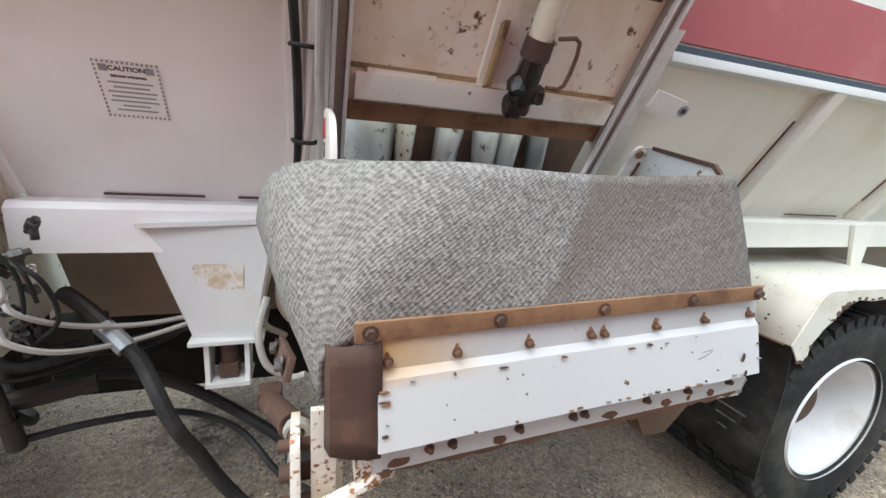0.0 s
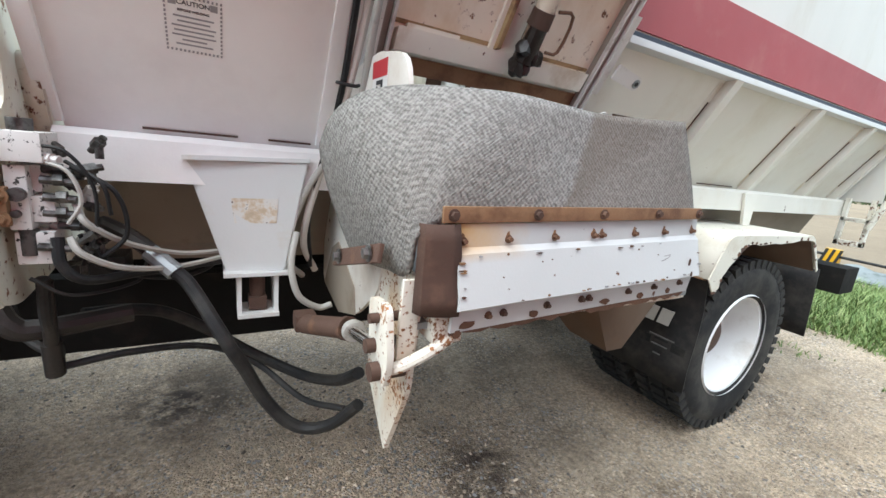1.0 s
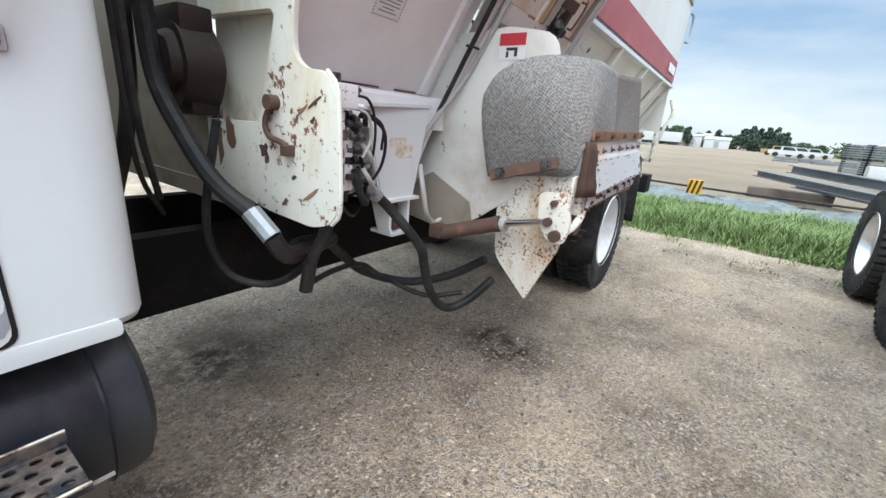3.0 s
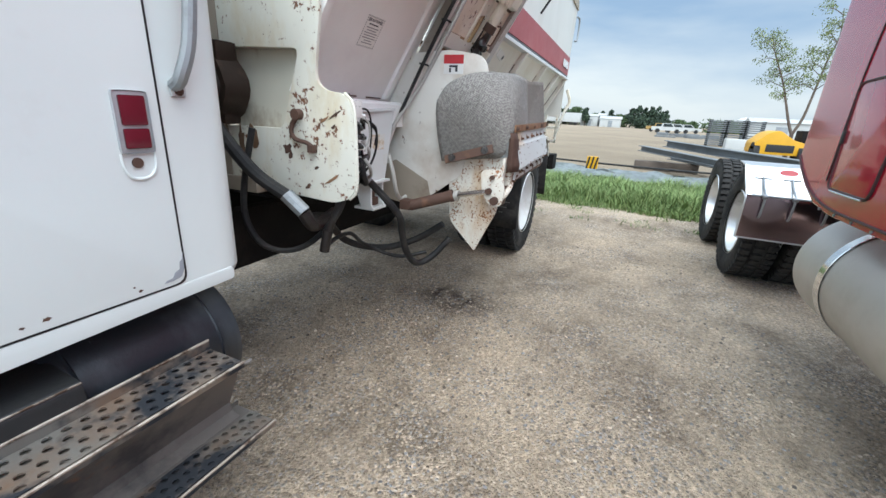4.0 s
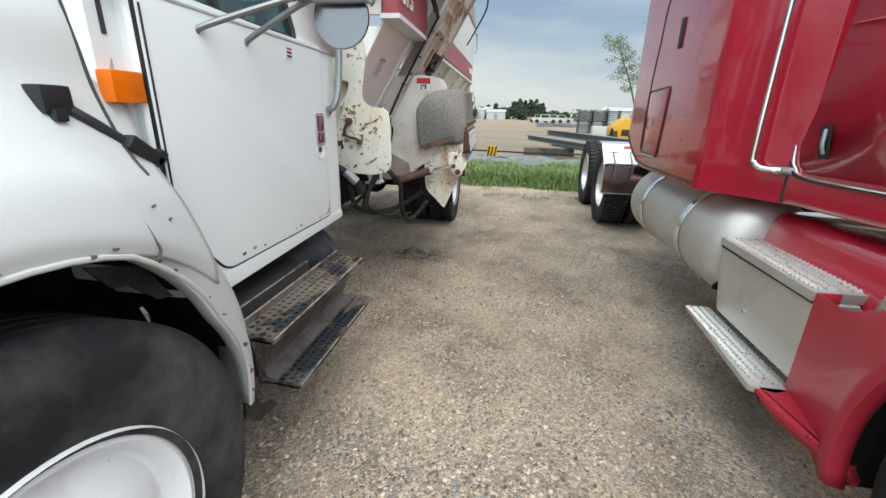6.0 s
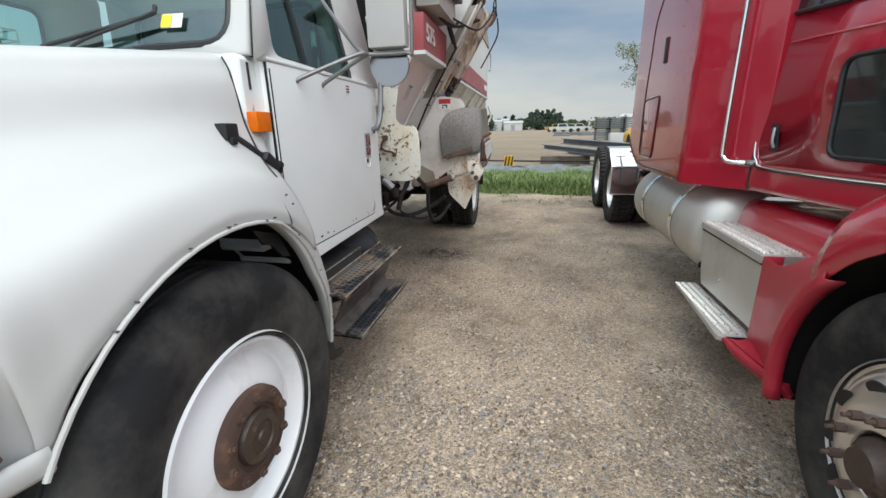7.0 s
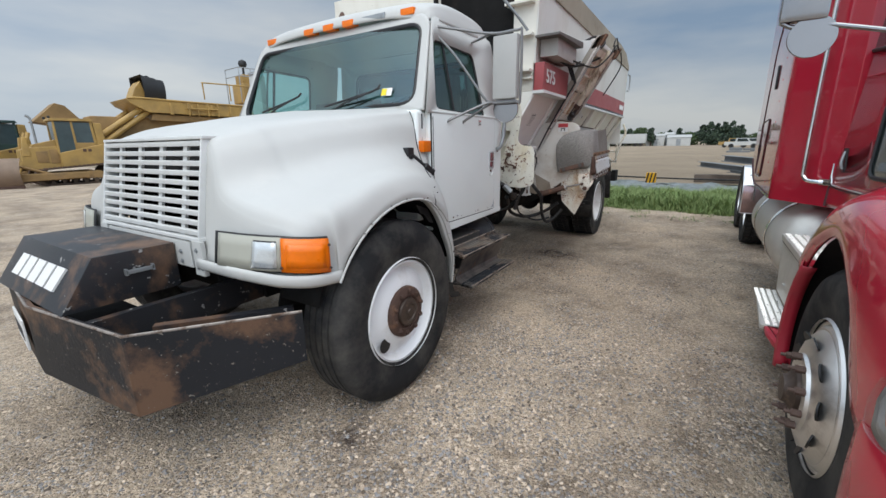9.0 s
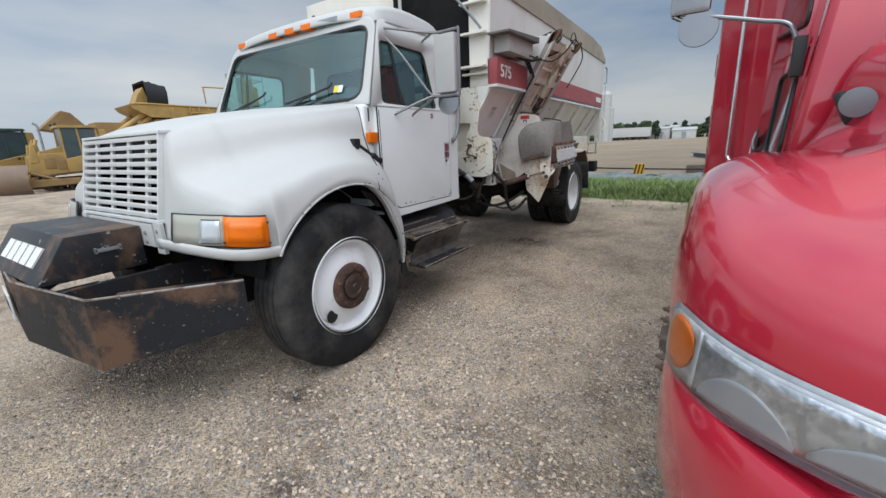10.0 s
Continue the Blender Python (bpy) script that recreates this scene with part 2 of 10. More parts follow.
    def mult(a, b):
        m3 = n.new("ShaderNodeMath")
        m3.operation = "MULTIPLY"
        for sock, val in ((m3.inputs[0], a), (m3.inputs[1], b)):
            if isinstance(val, float):
                sock.default_value = val
            else:
                l.new(val, sock)
        return m3.outputs[0]
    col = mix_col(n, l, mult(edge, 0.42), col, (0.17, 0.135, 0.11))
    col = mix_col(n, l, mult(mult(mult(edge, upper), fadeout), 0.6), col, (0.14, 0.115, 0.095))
    sp = ramp_node(n, l, noise_node(n, l, tc.outputs["Object"], 11, 6), 0.68, 0.76)
    col = mix_col(n, l, sp, col, (0.13, 0.12, 0.115))
    l.new(col, p.inputs["Base Color"])
    p.inputs["Roughness"].default_value = 0.85
    b = n.new("ShaderNodeBump")
    b.inputs["Strength"].default_value, b.inputs["Distance"].default_value = 0.6, 0.003
    b.invert = True
    l.new(weave, b.inputs["Height"])
    l.new(b.outputs[0], p.inputs["Normal"])
    return m


belt = belt_material()


def glass_material(name, tint, rough=0.02, alpha=0.35):
    m, n, l, p = node_mat(name)
    p.inputs["Base Color"].default_value = (*tint, 1)
    p.inputs["Roughness"].default_value = rough
    p.inputs["Transmission Weight"].default_value = 1.0
    p.inputs["IOR"].default_value = 1.45
    tr, mx = n.new("ShaderNodeBsdfTransparent"), n.new("ShaderNodeMixShader")
    tr.inputs[0].default_value = (*tint, 1)
    mx.inputs[0].default_value = alpha
    l.new(tr.outputs[0], mx.inputs[1])
    gl = n.new("ShaderNodeBsdfGlossy")
    gl.inputs["Roughness"].default_value = rough
    gl.inputs["Color"].default_value = (*(0.4 + 0.6 * c for c in tint), 1)
    l.new(gl.outputs[0], mx.inputs[2])
    l.new(mx.outputs[0], n["Material Output"].inputs[0])
    return m


cab_glass = glass_material("green tinted cab glass", (0.55, 0.82, 0.80), 0.02, 0.15)
lamp_glass = glass_material("clear lamp glass", (0.93, 0.94, 0.95), 0.03, 0.07)


# ---- mesh helpers ----
def cat(pts, steps=6):
    """A smooth run of points through pts."""
    p = [Vector(q) for q in pts]
    if len(p) < 3:
        return p
    p = [2 * p[0] - p[1], *p, 2 * p[-1] - p[-2]]
    out = []
    for i in range(1, len(p) - 2):
        a, b, c, d = p[i - 1:i + 3]
        for k in range(steps):
            t = k / steps
            out.append(0.5 * (2 * b + (c - a) * t + (2 * a - 5 * b + 4 * c - d) * t * t + (3 * b - a - 3 * c + d) * t ** 3))
    return [*out, p[-2]]


def add(bm, verts, faces):
    vs = [bm.verts.new(v) for v in verts]
    fs = []
    for f in faces:
        try:
            fs.append(bm.faces.new([vs[i] for i in f]))
        except ValueError:
            pass
    return vs, fs


def box(bm, lo, hi, bevel=0.0, turn=None):
    x0, y0, z0 = lo
    x1, y1, z1 = hi
    v = [Vector(c) for c in ((x0, y0, z0), (x1, y0, z0), (x1, y1, z0), (x0, y1, z0), (x0, y0, z1), (x1, y0, z1), (x1, y1, z1), (x0, y1, z1))]
    if turn:
        v = [turn @ c for c in v]
    vs, fs = add(bm, v, ((0, 3, 2, 1), (4, 5, 6, 7), (0, 1, 5, 4), (1, 2, 6, 5), (2, 3, 7, 6), (3, 0, 4, 7)))
    if bevel:
        es = list({e for f in fs for e in f.edges})
        bmesh.ops.bevel(bm, geom=es, offset=bevel, segments=2, affect="EDGES", profile=0.7)
    return bm


def prism(bm, pts, axis, a, b, bevel=0.0):
    """A polygon pushed from a to b along an axis; pts are in the other two axes, in their order."""
    def at(p, d):
        return {"x": (d, p[0], p[1]), "y": (p[0], d, p[1]), "z": (p[0], p[1], d)}[axis]
    k = len(pts)
    vs, fs = add(bm, [at(p, a) for p in pts] + [at(p, b) for p in pts],
                 [tuple(range(k)), tuple(range(2 * k - 1, k - 1, -1))] + [(i, k + i, k + (i + 1) % k, (i + 1) % k) for i in range(k)])
    bmesh.ops.recalc_face_normals(bm, faces=fs)
    if bevel:
        bmesh.ops.bevel(bm, geom=list({e for f in fs for e in f.edges}), offset=bevel, segments=2, affect="EDGES", profile=0.7)
    return bm


def rounded(pts, r, seg=4):
    """A polygon in 2D with its corners rounded; r is one radius or one a corner."""
    out = []
    k = len(pts)
    for i in range(k):
        p, q, s = Vector(pts[i - 1]), Vector(pts[i]), Vector(pts[(i + 1) % k])
        rad = r[i] if isinstance(r, (list, tuple)) else r
        if rad <= 0:
            out.append(tuple(q))
            continue
        a, b = q + (p - q).normalized() * min(rad, (p - q).length * 0.49), q + (s - q).normalized() * min(rad, (s - q).length * 0.49)
        for j in range(seg + 1):
            t = j / seg
            out.append(tuple((1 - t) ** 2 * a + 2 * t * (1 - t) * q + t * t * b))
    return out


def cyl(bm, p0, p1, r0, r1=None, seg=16, cap=True):
    p0, p1 = Vector(p0), Vector(p1)
    r1 = r0 if r1 is None else r1
    q = (p1 - p0).to_track_quat("Z", "Y").to_matrix()
    ring = [(math.cos(2 * math.pi * i / seg), math.sin(2 * math.pi * i / seg)) for i in range(seg)]
    vs = [p0 + q @ Vector((c * r0, s * r0, 0)) for c, s in ring] + [p1 + q @ Vector((c * r1, s * r1, 0)) for c, s in ring]
    fs = [(i, (i + 1) % seg, seg + (i + 1) % seg, seg + i) for i in range(seg)]
    if cap:
        fs += [tuple(range(seg - 1, -1, -1)), tuple(range(seg, 2 * seg))]
    add(bm, vs, fs)
    return bm


def tube(bm, pts, r, seg=10, smooth=6):
    run = cat(pts, smooth) if smooth else [Vector(p) for p in pts]
    rings, side = [], Vector((0.3, 0.5, 0.8))
    for i, p in enumerate(run):
        d = (run[min(i + 1, len(run) - 1)] - run[max(i - 1, 0)]).normalized()
        side = (side - d * side.dot(d)).normalized()
        up = d.cross(side)
        rings.append([bm.verts.new(p + (side * math.cos(2 * math.pi * k / seg) + up * math.sin(2 * math.pi * k / seg)) * r) for k in range(seg)])
    for a, b in zip(rings, rings[1:]):
        for k in range(seg):
            bm.faces.new((a[k], a[(k + 1) % seg], b[(k + 1) % seg], b[k]))
    bm.faces.new(rings[0][::-1])
    bm.faces.new(rings[-1])
    return bm


def lathe(bm, prof, centre, axis="y", seg=40, closed=False):
    """A profile of (radius, along) turned round an axis through centre."""
    c = Vector(centre)
    rings = []
    for r, a in prof:
        ring = []
        for i in range(seg):
            u, w = r * math.cos(2 * math.pi * i / seg), r * math.sin(2 * math.pi * i / seg)
            ring.append(bm.verts.new(c + Vector({"x": (a, u, w), "y": (u, a, w), "z": (u, w, a)}[axis])))
        rings.append(ring)
    pairs = list(zip(rings, rings[1:])) + ([(rings[-1], rings[0])] if closed else [])
    for p, q in pairs:
        for i in range(seg):
            bm.faces.new((p[i], p[(i + 1) % seg], q[(i + 1) % seg], q[i]))
    return bm


def grid(bm, rows, skip=None):
    """A sheet through rows of points."""
    vs = [[bm.verts.new(p) for p in row] for row in rows]
    for i in range(len(vs) - 1):
        for j in range(len(vs[0]) - 1):
            if not (skip and skip(i, j)):
                bm.faces.new((vs[i][j], vs[i][j + 1], vs[i + 1][j + 1], vs[i + 1][j]))
    return bm


def bolt(bm, p, d, r=0.014, h=0.012):
    """A hexagon head on a washer."""
    p, d = Vector(p), Vector(d).normalized()
    cyl(bm, p, p + d * h * 0.25, r * 1.5, seg=10)
    cyl(bm, p + d * h * 0.25, p + d * h, r, r * 0.92, seg=6)
    return bm


SEAT = []


def part(name, bm, material, parent=None, label="", smooth=0.6, solid=0.0, bevel=0.0):
    """Links a bmesh, made in world places, as one mesh under its thing or part; SEAT shifts what is built on a body that sits further back."""
    if SEAT:
        for v in bm.verts:
            v.co += SEAT[-1](v.co)
    root = parent
    while root and root.parent:
        root = root.parent
    at = root.location.copy() if root else Vector()
    bmesh.ops.remove_doubles(bm, verts=bm.verts, dist=0.00005)
    bmesh.ops.recalc_face_normals(bm, faces=bm.faces)
    bmesh.ops.translate(bm, verts=bm.verts, vec=-at)
    me = bpy.data.meshes.new(name)
    bm.to_mesh(me)
    bm.free()
    me.materials.append(material)
    if smooth:
        me.shade_smooth()
        me.set_sharp_from_angle(angle=smooth)
    ob = new(name, me)
    if parent:
        ob.parent = parent
    if solid:
        md = ob.modifiers.new("thickness", "SOLIDIFY")
        md.thickness, md.offset = abs(solid), math.copysign(1, solid)
    if bevel:
        md = ob.modifiers.new("edges", "BEVEL")
        md.width, md.segments, md.limit_method, md.angle_limit = bevel, 2, "ANGLE", radians(35)
    if label:
        ob["label"] = label
    return ob


def thing(name, at, label, category, group="", kind=""):
    ob = new(name)
    ob.empty_display_size = 0.2
    ob.location = at
    return tagged(ob, label, category, group, kind)


def B():
    return bmesh.new()


# ---- ground ----
def ground_material():
    m, n, l, p = node_mat("pale gravel yard")
    tc = n.new("ShaderNodeTexCoord")
    v = tc.outputs["Object"]
    big = ramp_node(n, l, noise_node(n, l, v, 1.1, 10, 0.66), 0.40, 0.60)
    col = mix_col(n, l, big, (0.30, 0.228, 0.164), (0.79, 0.615, 0.445))
    mid = ramp_node(n, l, noise_node(n, l, v, 4.5, 10, 0.74), 0.48, 0.64)
    col = mix_col(n, l, mid, col, (0.64, 0.505, 0.375))
    fine = ramp_node(n, l, noise_node(n, l, v, 34.0, 9, 0.85), 0.42, 0.58)
    col = mix_col(n, l, fine, mix_col(n, l, 0.62, col, (0.12, 0.092, 0.07)), col)
    vor = n.new("ShaderNodeTexVoronoi")
    vor.inputs["Scale"].default_value = 90.0
    l.new(v, vor.inputs["Vector"])
    sep = n.new("ShaderNodeSeparateColor")
    l.new(vor.outputs["Color"], sep.inputs[0])
    stone = mix_col(n, l, ramp_node(n, l, sep.outputs[2], 0.55, 0.85), mix_col(n, l, sep.outputs[0], (0.11, 0.084, 0.064), (0.84, 0.665, 0.50)), mix_col(n, l, sep.outputs[0], (0.17, 0.165, 0.165), (0.50, 0.485, 0.475)))
    amount = n.new("ShaderNodeMath")
    amount.operation = "MULTIPLY"
    l.new(ramp_node(n, l, noise_node(n, l, v, 1.6, 7, 0.7), 0.35, 0.65), amount.inputs[0])
    l.new(ramp_node(n, l, sep.outputs[1], 0.25, 0.6), amount.inputs[1])
    col = mix_col(n, l, amount.outputs[0], col, stone)
    stain = ramp_node(n, l, noise_node(n, l, v, 1.5, 9, 0.72), 0.63, 0.82)
    col = mix_col(n, l, stain, col, (0.10, 0.085, 0.07))
    # oil drips below the chute
    for cx, cy, rad in ((3.51, 0.14, 0.34), (3.60, 0.35, 0.22), (2.29, 1.33, 0.45), (-0.49, 0.05, 0.22), (-0.95, -0.45, 0.14)):
        dist = n.new("ShaderNodeVectorMath")
        dist.operation = "DISTANCE"
        l.new(v, dist.inputs[0])
        dist.inputs[1].default_value = (cx, cy, 0)
        near = ramp_node(n, l, dist.outputs["Value"], rad, rad * 0.15)
        mul = n.new("ShaderNodeMath")
        mul.operation = "MULTIPLY"
        l.new(near, mul.inputs[0])
        l.new(ramp_node(n, l, noise_node(n, l, v, 9.0, 8, 0.7), 0.40, 0.55), mul.inputs[1])
        col = mix_col(n, l, mul.outputs[0], col, (0.075, 0.055, 0.045))
    # bare tan field beyond the grass
    sx = n.new("ShaderNodeSeparateXYZ")
    l.new(v, sx.inputs[0])
    wob = n.new("ShaderNodeMath")
    wob.operation = "MULTIPLY_ADD"
    l.new(noise_node(n, l, v, 0.15, 4), wob.inputs[0])
    wob.inputs[1].default_value = 3.0
    l.new(sx.outputs[0], wob.inputs[2])
    soil = mix_col(n, l, ramp_node(n, l, noise_node(n, l, v, 0.12, 8, 0.7), 0.35, 0.65), (0.225, 0.175, 0.125), (0.31, 0.245, 0.175))
    col = mix_col(n, l, ramp_node(n, l, wob.outputs[0], 13.0, 14.5), col, soil)
    l.new(col, p.inputs["Base Color"])
    p.inputs["Roughness"].default_value = 0.95
    p.inputs["Specular IOR Level"].default_value = 0.2
    b = n.new("ShaderNodeBump")
    b.inputs["Strength"].default_value, b.inputs["Distance"].default_value = 1.0, 0.014
    hgt = n.new("ShaderNodeMath")
    hgt.operation = "ADD"
    l.new(noise_node(n, l, v, 60, 8, 0.75), hgt.inputs[0])
    l.new(ramp_node(n, l, vor.outputs["Distance"], 0.6, 0.0), hgt.inputs[1])
    l.new(hgt.outputs[0], b.inputs["Height"])
    l.new(b.outputs[0], p.inputs["Normal"])
    return m


gravel = ground_material()


def axis_steps(near0, near1, step, far):
    out = [near0 + step * i for i in range(int((near1 - near0) / step) + 1)]
    d = step
    while out[-1] < far:
        d *= 1.45
        out.append(out[-1] + d)
    d = step
    while out[0] > -far:
        d *= 1.45
        out.insert(0, out[0] - d)
    return out


def ground_height(x, y):
    near = max(0.0, 1 - max(abs(x - 2.5) - 6, abs(y) - 4, 0) / 3)
    dip = 0.062 * math.exp(-((x - 0.25) ** 2 + (y + 2.15) ** 2) / 0.5)
    return near * (0.018 * noise.noise((x * 0.9, y * 0.9, 3.0)) + 0.007 * noise.noise((x * 4, y * 4, 9.0))) - dip


def build_ground():
    bm = B()
    xs, ys = axis_steps(-4.0, 9.0, 0.12, 900), axis_steps(-4.0, 4.0, 0.12, 900)
    rows = []
    for x in xs:
        row = []
        for y in ys:
            row.append((x, y, ground_height(x, y)))
        rows.append(row)
    grid(bm, rows)
    ob = part("ground", bm, gravel)
    tagged(ob, "pale gravel and dirt yard with stones and stains", "ground", kind="structure")


build_ground()


def loose_stones():
    """Small stones strewn over the near yard."""
    rnd = random.Random(17)
    verts, faces = [], []
    base = [(1, 0, 0), (0, 1, 0), (-1, 0, 0), (0, -1, 0), (0, 0, 1), (0.5, 0.5, 0.75), (-0.5, -0.5, 0.7)]
    tri = [(0, 1, 5), (1, 2, 4), (2, 3, 6), (3, 0, 4), (0, 5, 4), (5, 1, 4), (2, 6, 4), (6, 3, 4)]
    for i in range(120000):
        x, y = rnd.triangular(-3.4, 6.6, -0.9), rnd.triangular(-2.7, 2.2, -0.6)
        if noise.noise((x * 0.8, y * 0.8, 6)) + rnd.uniform(-0.6, 0.6) < 0.08 * min(3.0, max(-1.5, x)):
            continue
        s = 0.003 + 0.010 * rnd.random() ** 2.6
        if rnd.random() < 0.004:
            s *= 1.8
        a = rnd.uniform(0, 6.28)
        c, d = math.cos(a), math.sin(a)
        q = [rnd.uniform(0.7, 1.3) for _ in base]
        h = ground_height(x, y)
        k = len(verts)
        verts.extend([(x + s * w * (c * p[0] - d * p[1]), y + s * w * (d * p[0] + c * p[1]), h + s * w * p[2] * 0.7 - 0.001) for p, w in zip(base, q)])
        faces.extend([tuple(k + j for j in t) for t in tri])
    me = bpy.data.meshes.new("gravel_stones")
    me.from_pydata(verts, [], faces)
    m, n, l, p = node_mat("loose gravel stones")
    g, r = n.new("ShaderNodeNewGeometry"), n.new("ShaderNodeValToRGB")
    r.color_ramp.elements[0].color, r.color_ramp.elements[1].color = (0.11, 0.082, 0.06, 1), (0.62, 0.495, 0.38, 1)
    grey = r.color_ramp.elements.new(0.5)
    grey.color = (0.27, 0.26, 0.255, 1)
    tan = r.color_ramp.elements.new(0.62)
    tan.color = (0.36, 0.28, 0.205, 1)
    l.new(g.outputs["Random Per Island"], r.inputs[0])
    l.new(r.outputs[0], p.inputs["Base Color"])
    p.inputs["Roughness"].default_value = 0.9
    me.materials.append(m)
    tagged(new("gravel_stones", me), "small loose stones strewn over the yard", "gravel", kind="stuff")


loose_stones()


# ---- the white feed truck ----
CY = 1.22
truck = thing("feed_truck", (2.5, CY, 0), "old white feed mixer truck with rusty discharge chute, parked on gravel", "truck")


def lerp_rows(stations, steps):
    """Stations of equal runs of points, smoothed from station to station."""
    cols = [cat([s[j] for s in stations], steps) for j in range(len(stations[0]))]
    return [[c[i] for c in cols] for i in range(len(cols[0]))]


def mirror_y(rows, c=CY):
    return [[Vector((p[0], 2 * c - p[1], p[2])) for p in row] for row in rows]


def ring_sheet(bm, outer, inner, place):
    """A sheet with a hole: two outlines of the same number of points, put in space by place(u, v)."""
    o, i = [bm.verts.new(place(*p)) for p in outer], [bm.verts.new(place(*p)) for p in inner]
    k = len(o)
    for a in range(k):
        bm.faces.new((o[a], o[(a + 1) % k], i[(a + 1) % k], i[a]))


def plate_sheet(bm, pts, place):
    bm.faces.new([bm.verts.new(place(*p)) for p in pts])


# wheels
def tyre_mesh(c, w, r, side, ribs):
    """Side is +1 when the outer face looks to +y."""
    bm = B()
    s = -side
    prof = [(0.298, 0.012), (0.33, 0.002), (0.40, -0.012), (0.45, -0.008), (0.485, 0.004), (r - 0.016, 0.022), (r - 0.004, 0.032)]
    if ribs:
        n = 5
        step = (w - 0.06) / n
        for i in range(n):
            a = 0.03 + i * step
            prof += [(r, a + 0.008), (r, a + step - 0.006), (r - 0.012, a + step - 0.004), (r - 0.012, a + step + 0.004)]
        prof = prof[:-2]
    else:
        prof += [(r - 0.016, 0.045), (r - 0.016, w - 0.045)]
    prof += [(r - 0.004, w - 0.032), (r - 0.016, w - 0.022), (0.485, w - 0.004), (0.45, w + 0.008), (0.40, w + 0.012), (0.33, w - 0.002), (0.298, w - 0.012)]
    lathe(bm, [(q, s * a) for q, a in prof], c, "y", 72)
    return bm


LUGS = {}


def drive_tyre(c, w, r, side, parent):
    """A carcass with three rows of lugs, each lug a piece of its own on a shared mesh."""
    s = -side
    at = parent.location
    tyre = part("tyre", tyre_mesh(c, w, r, side, False), tyre_rubber, parent, "black lugged drive tyre")
    k = 46
    half = 0.31 * 2 * math.pi * r / k
    for lane, (a0, a1) in enumerate(((-0.002, 0.075), (0.095, w - 0.095), (w - 0.075, w + 0.002))):
        key = (lane, side, w, r)
        if key not in LUGS:
            bm = B()
            ya, yb = sorted((s * a0, s * a1))
            box(bm, (-half, ya, r - 0.05 if lane != 1 else r - 0.02), (half, yb, r + 0.002))
            LUGS[key] = bpy.data.meshes.new("tread_lug")
            bm.to_mesh(LUGS[key])
            bm.free()
            LUGS[key].materials.append(tyre_rubber)
        for i in range(k):
            lug = new("tread_lug", LUGS[key])
            lug.parent = tyre
            lug.matrix_local = Matrix.Translation(Vector(c) - at) @ Matrix.Rotation(2 * math.pi * (i + 0.5 * (lane == 1)) / k, 4, "Y")


def wheel_nuts(parent, c, rad, n, d, mat, size=0.018, length=0.035, label=""):
    for i in range(n):
        t = 2 * math.pi * (i + 0.3) / n
        p = Vector(c) + Vector((rad * math.cos(t), 0, rad * math.sin(t)))
        bm = B()
        cyl(bm, p, p + Vector(d) * length * 0.6, size * 1.1, seg=6)
        cyl(bm, p + Vector(d) * length * 0.6, p + Vector(d) * length, size * 0.6, size * 0.5, seg=10)
        part("lug_nut", bm, mat, parent, label)


hub_grease = surface("greasy brown hub", (0.075, 0.05, 0.038), 0.45, metal=0.3, tone=0.35, grime=(0.16, 0.11, 0.08), grime_scale=18, bump=0.3)


def front_wheel():
    c, s = (0.0, 0.045, 0.515), 1
    bm = B()
    prof = [(0.313, -0.004), (0.318, 0.01), (0.30, 0.018), (0.287, 0.012), (0.272, 0.035), (0.262, 0.06), (0.25, 0.062), (0.20, 0.035), (0.165, 0.018), (0.15, 0.016)]
    lathe(bm, prof, c, "y", 64)
    lathe(bm, [(0.15, 0.016), (0.14, 0.05), (0.0, 0.05)], c, "y", 64)
    rim = part("wheel", bm, wheel_white, truck, "white steel wheel with rusty hub")
    part("tyre", tyre_mesh(c, 0.28, 0.525, -1, True), tyre_rubber, rim, "worn ribbed black tyre")
    bm = B()
    lathe(bm, [(0.15, 0.016), (0.148, -0.004), (0.135, -0.012), (0.10, -0.016), (0.095, -0.006), (0.085, -0.006)], c, "y", 48)
    part("hub_flange", bm, dark_rust, rim, "rusted hub flange")
    bm = B()
    lathe(bm, [(0.085, -0.004), (0.078, -0.022), (0.06, -0.03), (0.05, -0.03), (0.046, -0.024), (0.022, -0.026), (0.018, -0.032), (0.0, -0.034)], c, "y", 32)
    part("hub_cap", bm, hub_grease, rim, "greasy brown hub cap")
    wheel_nuts(rim, (c[0], c[1] - 0.012, c[2]), 0.122, 10, (0, -1, 0), dark_rust, 0.014, 0.018)
    for t in (225,):
        bm = B()
        p = Vector((c[0] + 0.225 * math.cos(radians(t)), c[1] + 0.036, c[2] + 0.222 * math.sin(radians(t))))
        cyl(bm, p, p + Vector((0, -0.002, 0)), 0.043, seg=24)
        part("hand_hole", bm, plastic_black, rim)
    # far side wheel
    bm = B()
    lathe(bm, [(0.31, 0.0), (0.25, -0.05), (0.0, -0.05)], (0, 2 * CY - 0.045, 0.515), "y", 40)
    r2 = part("wheel", bm, wheel_white, truck)
    part("tyre", tyre_mesh((0, 2 * CY - 0.045, 0.515), 0.28, 0.525, 1, True), tyre_rubber, r2)


front_wheel()


